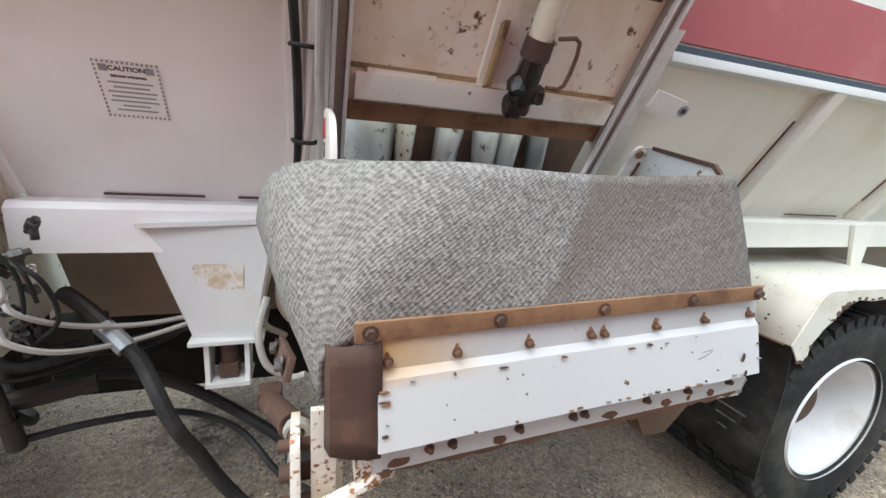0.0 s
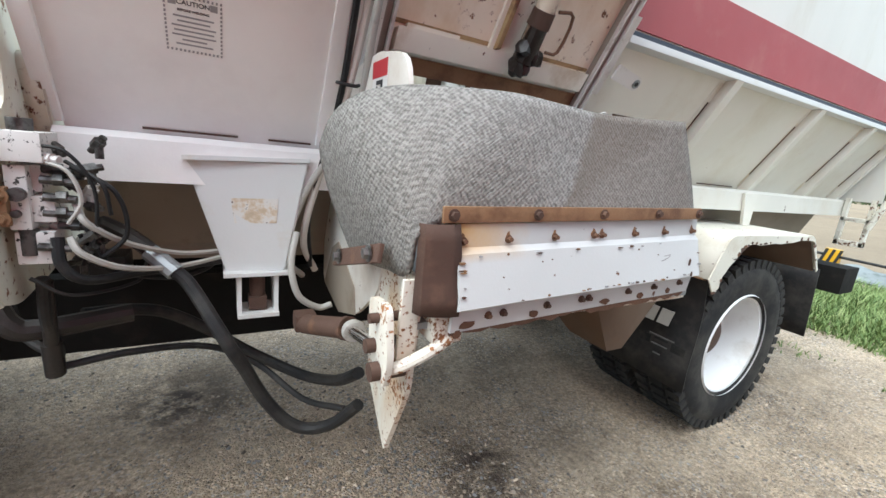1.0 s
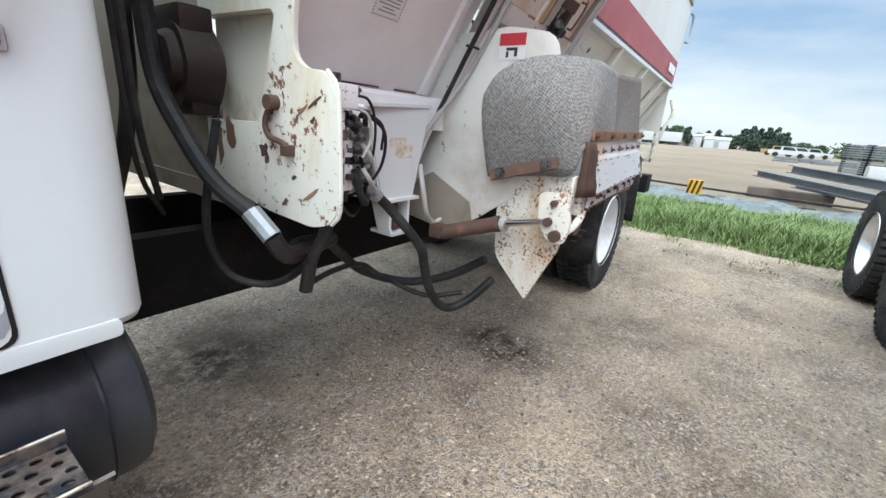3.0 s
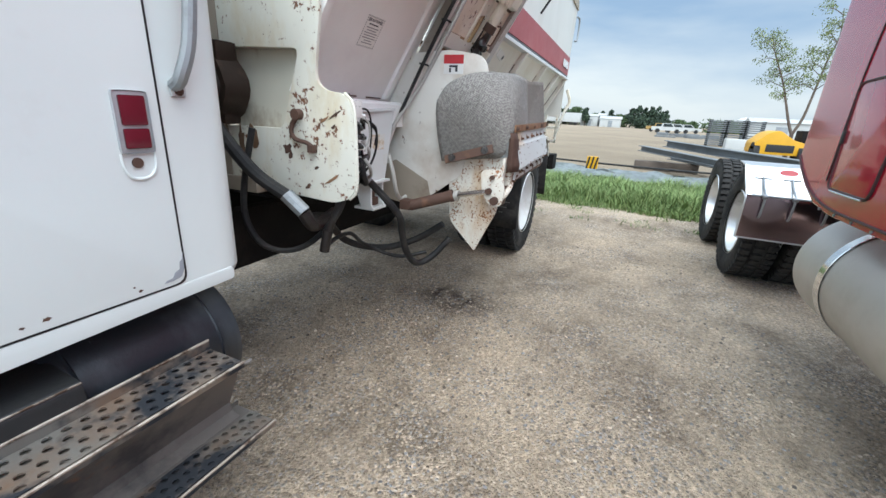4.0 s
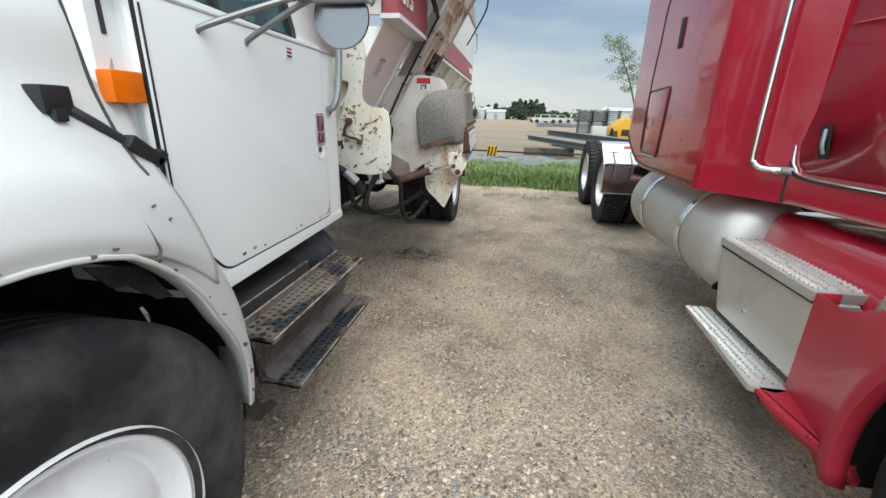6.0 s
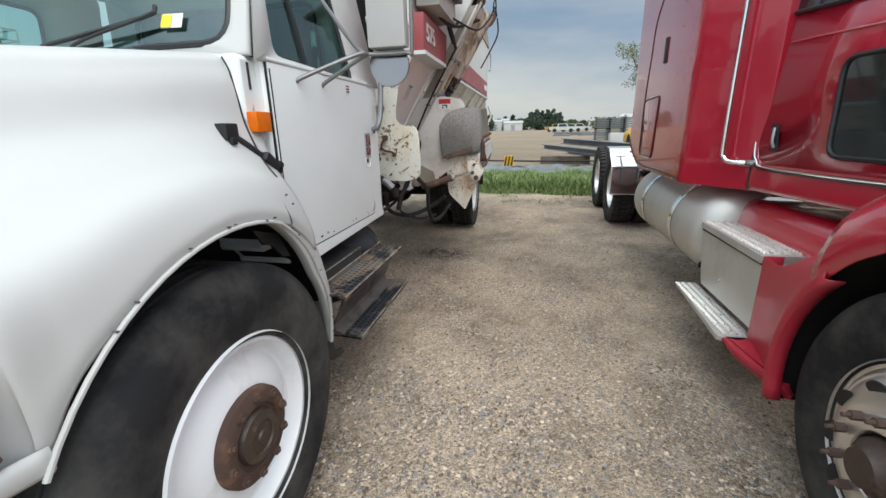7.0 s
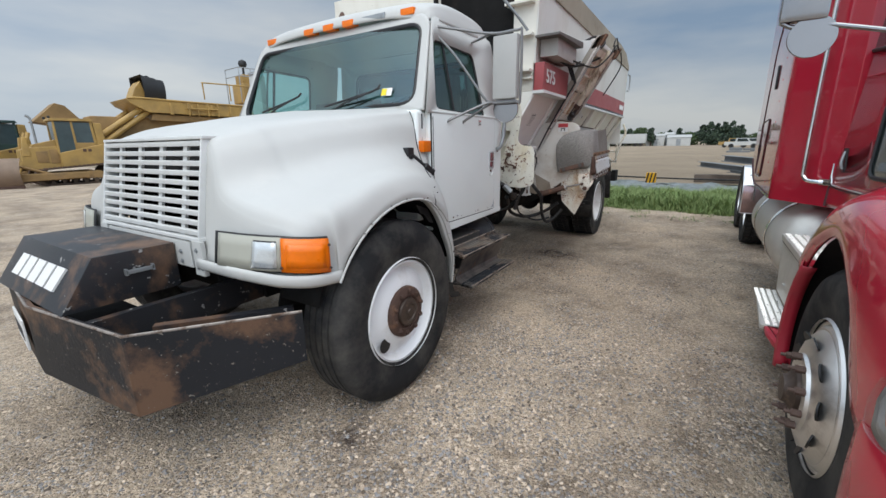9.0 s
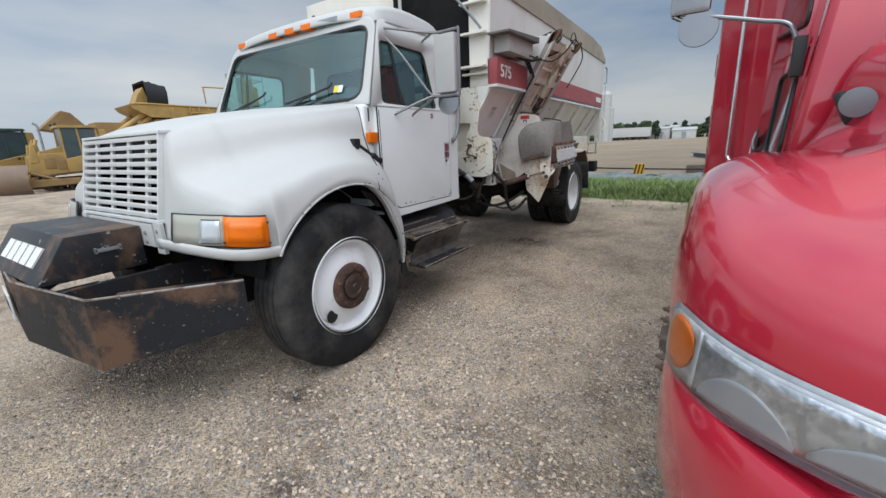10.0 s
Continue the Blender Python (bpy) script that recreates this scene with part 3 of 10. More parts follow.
def rear_wheel(y, side, inner=False):
    c = (5.12, y, 0.515)
    s = -side
    bm = B()
    prof = [(0.313, -0.004 * s), (0.32, 0.008 * s), (0.30, 0.016 * s), (0.290, 0.02 * s), (0.278, 0.09 * s), (0.272, 0.15 * s), (0.255, 0.205 * s), (0.225, 0.222 * s), (0.13, 0.215 * s)]
    lathe(bm, prof, c, "y", 64)
    rim = part("wheel", bm, wheel_white, truck, "white dished steel wheel")
    if side < 0:
        drive_tyre(c, 0.27, 0.525, side, truck)
    else:
        part("tyre", tyre_mesh(c, 0.27, 0.525, side, True), tyre_rubber, rim)
    if not inner:
        bm = B()
        lathe(bm, [(0.13, 0.215 * s), (0.125, 0.15 * s), (0.10, 0.135 * s), (0.06, 0.13 * s), (0.0, 0.125 * s)], c, "y", 32)
        part("hub_cap", bm, dark_rust, rim)
        for k in range(5):
            a = 2 * math.pi * k / 5 + 0.5
            bm = B()
            q = (c[0] + 0.195 * math.cos(a), c[1] + 0.2165 * s, c[2] + 0.195 * math.sin(a))
            cyl(bm, q, (q[0], q[1] - 0.003 * s, q[2]), 0.019, seg=14)
            part("hand_hole", bm, plastic_black, rim)
        wheel_nuts(rim, (c[0], c[1] + 0.214 * s, c[2]), 0.155, 10, (0, -s, 0), dark_rust)


rear_wheel(0.055, -1)
rear_wheel(0.40, -1, True)
rear_wheel(2 * CY - 0.055, 1)
rear_wheel(2 * CY - 0.40, 1, True)


# hood and fenders
def nose_set(y, z):
    """How far the nose leans back at a height."""
    return 0.19 * max(0.0, z - 0.93) * max(0.0, min(1.0, (min(y, 2 * CY - y) - 0.05) / 0.25))


def along(x, stops):
    for (a, u), (b, v) in zip(stops, stops[1:]):
        if x <= b:
            return u + (v - u) * max(0.0, (x - a) / (b - a))
    return stops[-1][1]


NOSE_SWEEP = ((0.05, 0.27), (0.068, 0.255), (0.092, 0.187), (0.135, 0.122), (0.195, 0.072), (0.27, 0.042), (0.34, 0.024), (0.44, 0.01), (0.545, 0.0))


def hood():
    st = [
        (-0.752, [(0.14, 0.875), (0.13, 0.94), (0.15, 1.07), (0.33, 1.13), (0.56, 1.22), (0.648, 1.42), (0.77, 1.472), (CY, 1.49)]),
        (-0.738, [(0.105, 0.865), (0.10, 0.93), (0.115, 1.10), (0.29, 1.165), (0.535, 1.25), (0.625, 1.44), (0.75, 1.495), (CY, 1.515)]),
        (-0.70, [(0.085, 0.855), (0.078, 0.93), (0.095, 1.11), (0.26, 1.185), (0.51, 1.27), (0.605, 1.455), (0.73, 1.512), (CY, 1.53)]),
        (-0.47, [(0.062, 0.845), (0.055, 0.95), (0.078, 1.145), (0.235, 1.225), (0.44, 1.315), (0.53, 1.475), (0.665, 1.55), (CY, 1.575)]),
        (-0.41, [(0.052, 0.942), (0.046, 1.01), (0.077, 1.168), (0.225, 1.242), (0.42, 1.327), (0.515, 1.487), (0.655, 1.563), (CY, 1.588)]),
        (-0.35, [(0.042, 1.004), (0.036, 1.06), (0.075, 1.19), (0.215, 1.258), (0.40, 1.345), (0.497, 1.50), (0.64, 1.575), (CY, 1.60)]),
        (-0.17, [(0.03, 1.11), (0.026, 1.16), (0.072, 1.255), (0.197, 1.305), (0.355, 1.388), (0.442, 1.53), (0.59, 1.60), (CY, 1.63)]),
        (0.05, [(0.024, 1.155), (0.024, 1.205), (0.078, 1.285), (0.19, 1.33), (0.31, 1.418), (0.382, 1.556), (0.53, 1.627), (CY, 1.66)]),
        (0.27, [(0.034, 1.113), (0.036, 1.165), (0.092, 1.26), (0.19, 1.325), (0.28, 1.435), (0.335, 1.59), (0.475, 1.652), (CY, 1.69)]),
        (0.40, [(0.05, 1.044), (0.052, 1.10), (0.108, 1.215), (0.19, 1.30), (0.255, 1.43), (0.295, 1.60), (0.43, 1.665), (CY, 1.70)]),
        (0.50, [(0.062, 0.954), (0.066, 1.03), (0.118, 1.16), (0.185, 1.27), (0.235, 1.42), (0.268, 1.605), (0.40, 1.675), (CY, 1.71)]),
    ]
    runs = []
    for x, p in st:
        fade = max(0.0, min(1.0, (-0.47 - x) / 0.18))
        pts = []
        for y, z in p:
            dx = along(y, NOSE_SWEEP) * fade
            lean = max(0.0, min(1.0, (-0.47 - x) / 0.23))
            pts.append((x + dx + nose_set(y, z) * lean, y, z))
        runs.append(cat(pts, 6))
    rows = lerp_rows(runs, 5)
    bm = B()
    grid(bm, rows)
    grid(bm, mirror_y(rows))
    # front face, down to the lower lip
    nose = rows[0]
    cols = [(p, Vector((p[0] - nose_set(p[1], p[2]), p[1], 0.885))) for p in nose if p[2] > 1.0 and p[1] < 0.70]
    face = []
    for a, b in cols:
        face.append([a.lerp(b, k / 6) for k in range(7)])
    grid(bm, face)
    grid(bm, mirror_y(face))
    body = part("hood", bm, cab_white_dimmed, truck, "white sloped hood with flared fenders", smooth=0.9, solid=-0.012)
    # the lip that runs under the nose
    for f in (1, -1):
        q = [Vector((-0.46, 0.062, 0.850)), Vector((-0.575, 0.090, 0.855)), Vector((-0.64, 0.133, 0.862)), Vector((-0.69, 0.193, 0.871)), Vector((-0.72, 0.268, 0.880)), Vector((-0.738, 0.34, 0.886)), Vector((-0.752, 0.45, 0.890)), Vector((-0.755, 0.70, 0.892))]
        if f < 0:
            q = [Vector((p.x, 2 * CY - p.y, p.z)) for p in q]
        run = cat(q, 6)
        rows5 = []
        for i, p in enumerate(run):
            d = run[min(i + 1, len(run) - 1)] - run[max(i - 1, 0)]
            nr = Vector((-d.y, d.x, 0)).normalized() * (1 if f > 0 else -1)
            rows5.append([p - nr * 0.03 + Vector((0, 0, -0.008)), p + nr * 0.002 + Vector((0, 0, -0.012)), p + nr * 0.014 + Vector((0, 0, 0.0)), p + nr * 0.014 + Vector((0, 0, 0.022)), p + nr * 0.010 + Vector((0, 0, 0.040))])
        bm = B()
        grid(bm, rows5)
        part("nose_lip", bm, cab_white_dimmed, body, smooth=1.2, solid=0.008)
    # rolled edge round the wheel opening
    for f in (1, -1):
        pts = []
        for i in range(30):
            a = radians(152 - i * (152 + 4) / 29)
            y = 0.062 - 0.04 * math.sin(max(0.0, a)) + (0.03 if a < 0.5 else 0) * (0.5 - a)
            rl = 0.605 - 0.085 * max(0.0, min(1.0, (radians(72) - a) / 0.60))
            pts.append((0.05 + rl * math.cos(a), y if f > 0 else 2 * CY - y, 0.55 + rl * math.sin(a)))
        bm = B()
        tube(bm, pts, 0.006, 8, 0)
        part("wheel_arch_lip", bm, cab_white_dimmed, body)
        # the tail of the fender behind the wheel, turned inward at its edge
        rows2 = []
        for i in range(20):
            u = i / 19
            a = radians(72 - i * 76 / 19)
            ri = 0.605 - 0.085 * min(1.0, u * 2.2)
            ro = 0.735 - 0.165 * max(0.0, u - 0.2) / 0.8
            row = []
            for s, y in ((0.0, 0.085), (0.04, 0.058), (0.25, 0.052), (0.55, 0.062), (0.8, 0.085), (0.95, 0.12), (1.0, 0.20)):
                rr = ri + (ro - ri) * s
                y2 = y + 0.022 * u
                row.append(Vector((0.05 + rr * math.cos(a), y2 if f > 0 else 2 * CY - y2, 0.55 + rr * math.sin(a))))
            rows2.append(row)
        bm = B()
        grid(bm, rows2)
        part("fender_tail", bm, cab_white_dimmed, body, smooth=0.9, solid=-0.01)
        # dark liner inside the wheel opening
        rows3 = []
        for i in range(24):
            a = radians(165 - i * 165 / 23)
            rows3.append([Vector((0.05 + 0.60 * math.cos(a), y if f > 0 else 2 * CY - y, 0.55 + 0.60 * math.sin(a))) for y in (0.10 + (0.05 if i < 4 else 0.0), 0.25, 0.42)])
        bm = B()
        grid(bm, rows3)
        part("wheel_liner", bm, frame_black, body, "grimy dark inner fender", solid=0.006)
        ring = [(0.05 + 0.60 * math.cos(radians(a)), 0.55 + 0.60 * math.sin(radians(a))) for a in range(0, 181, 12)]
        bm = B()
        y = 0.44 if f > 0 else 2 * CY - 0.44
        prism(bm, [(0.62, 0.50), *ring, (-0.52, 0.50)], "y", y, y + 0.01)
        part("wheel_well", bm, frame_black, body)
    # dark joint between the hood and the cowl
    for f in (1, -1):
        bm = B()
        tube(bm, [(0.44, y if f > 0 else 2 * CY - y, z) for y, z in ((0.298, 1.648), (0.276, 1.60), (0.262, 1.52), (0.245, 1.426), (0.215, 1.345), (0.186, 1.288), (0.15, 1.243))], 0.0035, 6, 4)
        part("hood_joint", bm, plastic_black, body)
    return body


hood_ob = hood()


def fender_chips():
    """Bare and rusty chips along the edge of the wheel opening, rivets and the torn joint of the fender's tail."""
    rnd = random.Random(41)
    for k in range(18):
        a = radians(rnd.uniform(-2, 128))
        rl = 0.605 - 0.085 * max(0.0, min(1.0, (radians(72) - a) / 0.60)) + rnd.uniform(0.002, 0.014)
        y = 0.062 - 0.04 * math.sin(max(0.0, a)) + (0.03 * (0.5 - a) if a < 0.5 else 0)
        p = Vector((0.05 + rl * math.cos(a), y - 0.004, 0.55 + rl * math.sin(a)))
        w = rnd.uniform(0.002, 0.0075)
        bm = B()
        pts = [(p.x + w * rnd.uniform(0.5, 1.2) * math.cos(q) * (1.4 if k % 3 else 0.8), p.z + 0.6 * w * rnd.uniform(0.5, 1.2) * math.sin(q)) for q in [2 * math.pi * n / 8 for n in range(8)]]
        prism(bm, pts, "y", p.y - 0.002, p.y + 0.006)
        part("paint_chip", bm, chip_dark if k % 2 else dark_rust, hood_ob)


    # where the fender's tail laps under the hood
    bm = B()
    tube(bm, [(0.306, 0.037, 1.088), (0.318, 0.034, 1.108), (0.312, 0.037, 1.135), (0.309, 0.052, 1.172), (0.307, 0.074, 1.212), (0.306, 0.098, 1.25)], 0.0032, 6, 5)
    part("lap_joint", bm, chip_dark, hood_ob)
    for x, y, z in ((0.352, 0.067, 1.192), (0.392, 0.072, 1.154)):
        bm = B()
        cyl(bm, (x, y, z), (x, y - 0.007, z + 0.004), 0.0032, seg=10)
        part("rivet", bm, chip_dark, hood_ob)


chip_dark = surface("bare dark chip", (0.11, 0.105, 0.10), 0.7, tone=0.3)
fender_chips()


def ragged_liner():
    bm = B()
    pts = [(0.62, 0.56), (0.60, 0.42), (0.66, 0.36), (0.78, 0.335), (0.755, 0.375), (0.69, 0.40), (0.67, 0.46), (0.665, 0.54)]
    prism(bm, pts, "y", 0.13, 0.138)
    part("mud_flap", bm, rubber, truck, "torn black rubber mud flap")
    bm = B()
    prism(bm, [(0.22, 1.10), (0.34, 1.06), (0.40, 0.96), (0.36, 0.97), (0.30, 1.03), (0.26, 1.04)], "y", 0.11, 0.118)
    part("torn_liner", bm, rubber, truck, "torn rubber hanging in the wheel arch")


ragged_liner()


grille_white = surface("bright white grille paint", (0.62, 0.625, 0.61), 0.45, tone=0.06, grime=(0.48, 0.47, 0.44), grime_at=(0.55, 0.9), bump=0.02)


def nose_things():
    # grille: frame, bars and posts
    def gx(z):
        return -0.672 - (1.49 - z) * 0.19
    bm = B()
    box(bm, (-0.60, 0.70, 1.03), (-0.59, 1.74, 1.49))
    gr = part("grille", bm, plastic_black, truck, "white horizontal bar grille")
    for i in range(10):
        z = 1.052 + i * 0.0462
        bm = B()
        m = Matrix.Translation((gx(z) + 0.012, 0, z)) @ Matrix.Rotation(radians(-8), 4, "Y")
        box(bm, (-0.010, 0.693, -0.0115), (0.010, 1.747, 0.0115), 0.003, turn=m)
        part("bar", bm, grille_white, gr)
    for y in (0.86, 1.10, 1.34, 1.58):
        bm = B()
        prism(bm, [(gx(1.03) + 0.02, 1.03), (gx(1.48) + 0.02, 1.48), (gx(1.48) + 0.035, 1.48), (gx(1.03) + 0.035, 1.03)], "y", y - 0.018, y + 0.018)
        part("post", bm, grille_white, gr)
    for y0, y1 in ((0.678, 0.690), (1.750, 1.762)):
        bm = B()
        prism(bm, [(gx(1.02), 1.02), (gx(1.50), 1.50), (gx(1.50) + 0.07, 1.50), (gx(1.02) + 0.07, 1.02)], "y", y0, y1, 0.004)
        part("side_frame", bm, grille_white, gr)
    for z0, z1 in ((1.012, 1.03), (1.487, 1.502)):
        bm = B()
        box(bm, (gx(z0), 0.672, z0), (gx(z0) + 0.07, 1.768, z1), 0.004)
        part("rail", bm, grille_white, gr)
    # valance below the grille, with the seam and bolts
    bm = B()
    box(bm, (-0.765, 0.76, 0.875), (-0.745, 1.68, 1.005), 0.005)
    va = part("valance", bm, cab_white_dimmed, truck, "white panel under the grille")
    for y0, y1 in ((0.655, 0.735), (1.705, 1.785)):
        bm = B()
        box(bm, (-0.768, y0, 0.845), (-0.745, y1, 1.015), 0.005)
        part("end_panel", bm, cab_white_dimmed, va)
    for y, z in ((0.70, 0.97), (0.70, 0.885), (0.67, 0.885), (0.85, 0.95), (0.85, 0.90), (1.59, 0.95), (1.59, 0.90)):
        bm = B()
        bolt(bm, (-0.768, y, z), (-1, 0, 0), 0.008, 0.006)
        part("bolt", bm, galv, va)
    # headlamps with amber turn signals
    for f in (1, -1):
        def Y(y):
            return y if f > 0 else 2 * CY - y
        plan = cat([(-0.762, 0.545, 0), (-0.752, 0.44, 0), (-0.738, 0.34, 0), (-0.72, 0.27, 0), (-0.69, 0.195, 0), (-0.64, 0.135, 0), (-0.575, 0.092, 0), (-0.50, 0.068, 0)], 4)

        def band(a, b, z0, z1, out, mat, name, parent, label="", solid=0.012):
            rows = []
            k0, k1 = int(a * (len(plan) - 1)), int(b * (len(plan) - 1))
            for k in range(k0, k1 + 1):
                p = plan[k]
                d = plan[min(k + 1, len(plan) - 1)] - plan[max(k - 1, 0)]
                nrm = Vector((d.y, -d.x, 0)).normalized()
                q = p + nrm * out
                u = (k - k0) / max(1, k1 - k0)
                zs = [z0(u) + (z1(u) - z0(u)) * s for s in (0, 0.33, 0.67, 1)]
                rows.append([Vector((q.x + nose_set(q.y, z), Y(q.y), z)) for z in zs])
            bm2 = B()
            grid(bm2, rows)
            return part(name, bm2, mat, parent, label, solid=solid)
        def low(f, up=0.0):
            return 0.928 - 0.031 * max(0.0, (f - 0.6) / 0.39) + up

        def high(f, down=0.0):
            return 1.078 - 0.02 * max(0.0, (f - 0.6) / 0.39) - down

        def strip(a, b, up, down, out, mat, name, parent, label="", solid=0.006):
            return band(a, b, lambda u: low(a + (b - a) * u, up), lambda u: high(a + (b - a) * u, down), out, mat, name, parent, label, solid)
        h = strip(0.0, 0.99, -0.008, -0.002, 0.004, plastic_black, "headlamp", truck, "headlamp with amber turn signal", 0.008)
        strip(0.06, 0.615, 0.0, 0.004, 0.011, plastic_grey, "bezel", h, "yellowed beige lamp bezel", 0.006)
        strip(0.36, 0.60, 0.010, 0.020, 0.0155, plastic_black, "lamp_gap", h, "", 0.003)
        strip(0.375, 0.595, 0.015, 0.026, 0.018, lamp_inner, "reflector", h, "", 0.003)
        strip(0.37, 0.60, 0.012, 0.023, 0.026, lamp_glass, "lens", h, "clear headlamp lens", 0.003)
        strip(0.625, 0.985, 0.0, 0.006, 0.013, amber, "turn_signal", h, "large amber turn signal lens", 0.010)
        strip(0.66, 0.95, 0.022, 0.030, 0.0235, amber, "lens_field", h, "", 0.003)
        for f0, up in ((0.64, 0.02), (0.965, 0.02), (0.965, 0.125)):
            bm = B()
            p = plan[int(f0 * (len(plan) - 1))]
            d = plan[min(int(f0 * (len(plan) - 1)) + 1, len(plan) - 1)] - p
            nrm = Vector((d.y, -d.x, 0)).normalized()
            q = p + nrm * 0.020
            z = low(f0, up)
            cyl(bm, (q.x + nose_set(q.y, z), Y(q.y), z), (q.x + nose_set(q.y, z) + nrm.x * 0.008, Y(q.y + nrm.y * 0.008), z), 0.006, seg=10)
            part("screw", bm, dark_rust, h)


lamp_inner = surface("silvered reflector", (0.78, 0.79, 0.77), 0.3, metal=0.35, tone=0.18, tone_scale=14)
nose_things()


rim_worn = surface("scraped pale steel", (0.30, 0.26, 0.23), 0.45, metal=0.4, tone=0.35, tone_scale=12, grime=(0.10, 0.06, 0.04), grime_at=(0.5, 0.62), grime_scale=16)


def bumper():
    T0 = 0.76
    path = [(-0.685, 0.073, 0.526), (-1.195, 0.47, 0.41), (-1.285, 1.22, 0.42), (-1.195, 1.97, 0.41), (-0.685, 2.37, 0.526)]
    bm = B()
    inset = []
    n = len(path)
    for i, (x, y, z) in enumerate(path):
        c = Vector((-0.6, CY))
        d = (c - Vector((x, y))).normalized()
        inset.append((x + d.x * 0.03, y + d.y * 0.03))
    outer_lo, outer_hi, in_lo, in_hi, lip = [], [], [], [], []
    for (x, y, z), (a, b) in zip(path, inset):
        outer_lo.append(Vector((x, y, z)))
        outer_hi.append(Vector((x, y, T0)))
        in_lo.append(Vector((a, b, z)))
        in_hi.append(Vector((a, b, T0)))
    grid(bm, [outer_lo, outer_hi, in_hi, in_lo, outer_lo])
    bu = part("bumper", bm, bumper_steel, truck, "heavy black steel bumper, scraped and rusted", smooth=0.3, bevel=0.006)
    bm = B()
    tube(bm, [(x * 0.998, y * 0.996 + 0.005, T0 + 0.001) for x, y, z in path], 0.006, 8, 0)
    part("worn_rim", bm, rim_worn, bu, "pale scraped top edge")
    for y in (0.80, 1.64):
        bm = B()
        box(bm, (-1.22, y - 0.02, 0.60), (-0.4, y + 0.02, 0.745))
        part("bumper_arm", bm, black_paint, bu)
    bm = B()
    box(bm, (-1.20, 0.52, 0.47), (-0.74, 1.92, 0.49))
    part("bumper_floor", bm, frame_black, bu)
    bm = B()
    m = Matrix.Translation((-0.82, 0.42, 0.70)) @ Matrix.Rotation(radians(-38), 4, "Z")
    box(bm, (-0.28, -0.02, -0.02), (0.28, 0.02, 0.02), turn=m)
    part("bumper_brace", bm, black_paint, bu)
    # weight box on top, with a sloped face
    bm = B()
    y0, y1 = 0.90, 1.84
    prism(bm, [(-1.25, 0.765), (-1.105, 0.99), (-0.77, 0.99), (-0.77, 0.765)], "y", y0, y1, 0.006)
    wb = part("weight_box", bm, black_paint, truck, "black steel weight box with white lettering")
    slope = math.degrees(math.atan2(0.99 - 0.765, -1.105 + 1.25))
    name_blocks(0.155, 0.62, pose(-1.1805, 1.37, 0.8785) @ Matrix(((0, -math.cos(radians(slope)) * -1, -math.sin(radians(slope)), 0), (-1, 0, 0, 0), (0, math.sin(radians(slope)), math.cos(radians(slope)), 0), (0, 0, 0, 1))), decal_white, wb, 0.012)
    bm = B()
    box(bm, (-1.0, y0 - 0.02, 0.885), (-0.88, y0 - 0.012, 0.905), 0.003)
    box(bm, (-1.0, y0 - 0.02, 0.88), (-0.99, y0, 0.91))
    box(bm, (-0.89, y0 - 0.02, 0.88), (-0.88, y0, 0.91))
    part("handle", bm, galv, wb)
    # number plate, with plain bars
    bm = B()
    m = Matrix.Translation((-1.262, 1.50, 0.585)) @ Matrix.Rotation(radians(-6.8), 4, "Z")
    box(bm, (-0.012, -0.155, -0.078), (-0.003, 0.155, 0.078), 0.004, turn=m)
    pl = part("licence_plate", bm, decal_white, bu, "white licence plate")
    for i in range(6):
        bm = B()
        box(bm, (-0.0135, -0.125 + i * 0.043, -0.035), (-0.012, -0.096 + i * 0.043, 0.035), turn=m)
        part("bar", bm, ink, pl)


def name_blocks(height, width, m, mat, parent, thick=0.004):
    """A maker's mark as five plain slanted blocks."""
    h, step = height * 0.36, width / 5
    for i in range(5):
        x = -width / 2 + i * step
        bm = B()
        box(bm, (x + 0.04 * step, -h, -thick / 2), (x + 0.84 * step, h, thick / 2))
        for v in bm.verts:
            v.co.x += 0.22 * v.co.y
        bmesh.ops.transform(bm, matrix=m, verts=bm.verts)
        part("name_block", bm, mat, parent, smooth=0)


def lettering(text, size, m, mat, parent, thick=0.004, name="lettering"):
    """Letters of the built-in font as a mesh, under a part or a thing."""
    cu = bpy.data.curves.new(name, "FONT")
    cu.body, cu.size, cu.extrude, cu.align_x, cu.align_y = text, size, thick / 2, "CENTER", "CENTER"
    cu.offset = size * 0.012
    tmp = bpy.data.objects.new(name, cu)
    scene.collection.objects.link(tmp)
    dg = bpy.context.evaluated_depsgraph_get()
    me = bpy.data.meshes.new_from_object(tmp.evaluated_get(dg))
    bpy.data.objects.remove(tmp)
    bm = B()
    bm.from_mesh(me)
    bpy.data.meshes.remove(me)
    bmesh.ops.transform(bm, matrix=m, verts=bm.verts)
    return part(name, bm, mat, parent, smooth=0)


bumper_steel = surface("scraped black and rusty steel", (0.014, 0.0145, 0.017), 0.55, tone=0.35, grime=(0.115, 0.064, 0.04), grime_at=(0.52, 0.62), grime_scale=2.3, spots=(0.17, 0.15, 0.13), spots_at=(0.655, 0.675), spots_scale=55, bump=0.35, bump_scale=60, cluster=0.0)
bumper()


# the same truck white, kept lighter because upright sides catch less light
door_white_lifted = surface("chipped white door paint, lifted", (0.71, 0.74, 0.72), 0.34, tone=0.04, bump=0.02, coat=0.2, grime=(0.63, 0.61, 0.58), grime_at=(0.6, 0.95))


# cab
def ws_place(y, z):
    return (0.4535 + (z - 1.70) * 0.42 + 0.05 * ((y - CY) / 0.85) ** 2, y, z)


def side_y(z):
    return 0.205 + max(0.0, z - 1.62) * 0.20


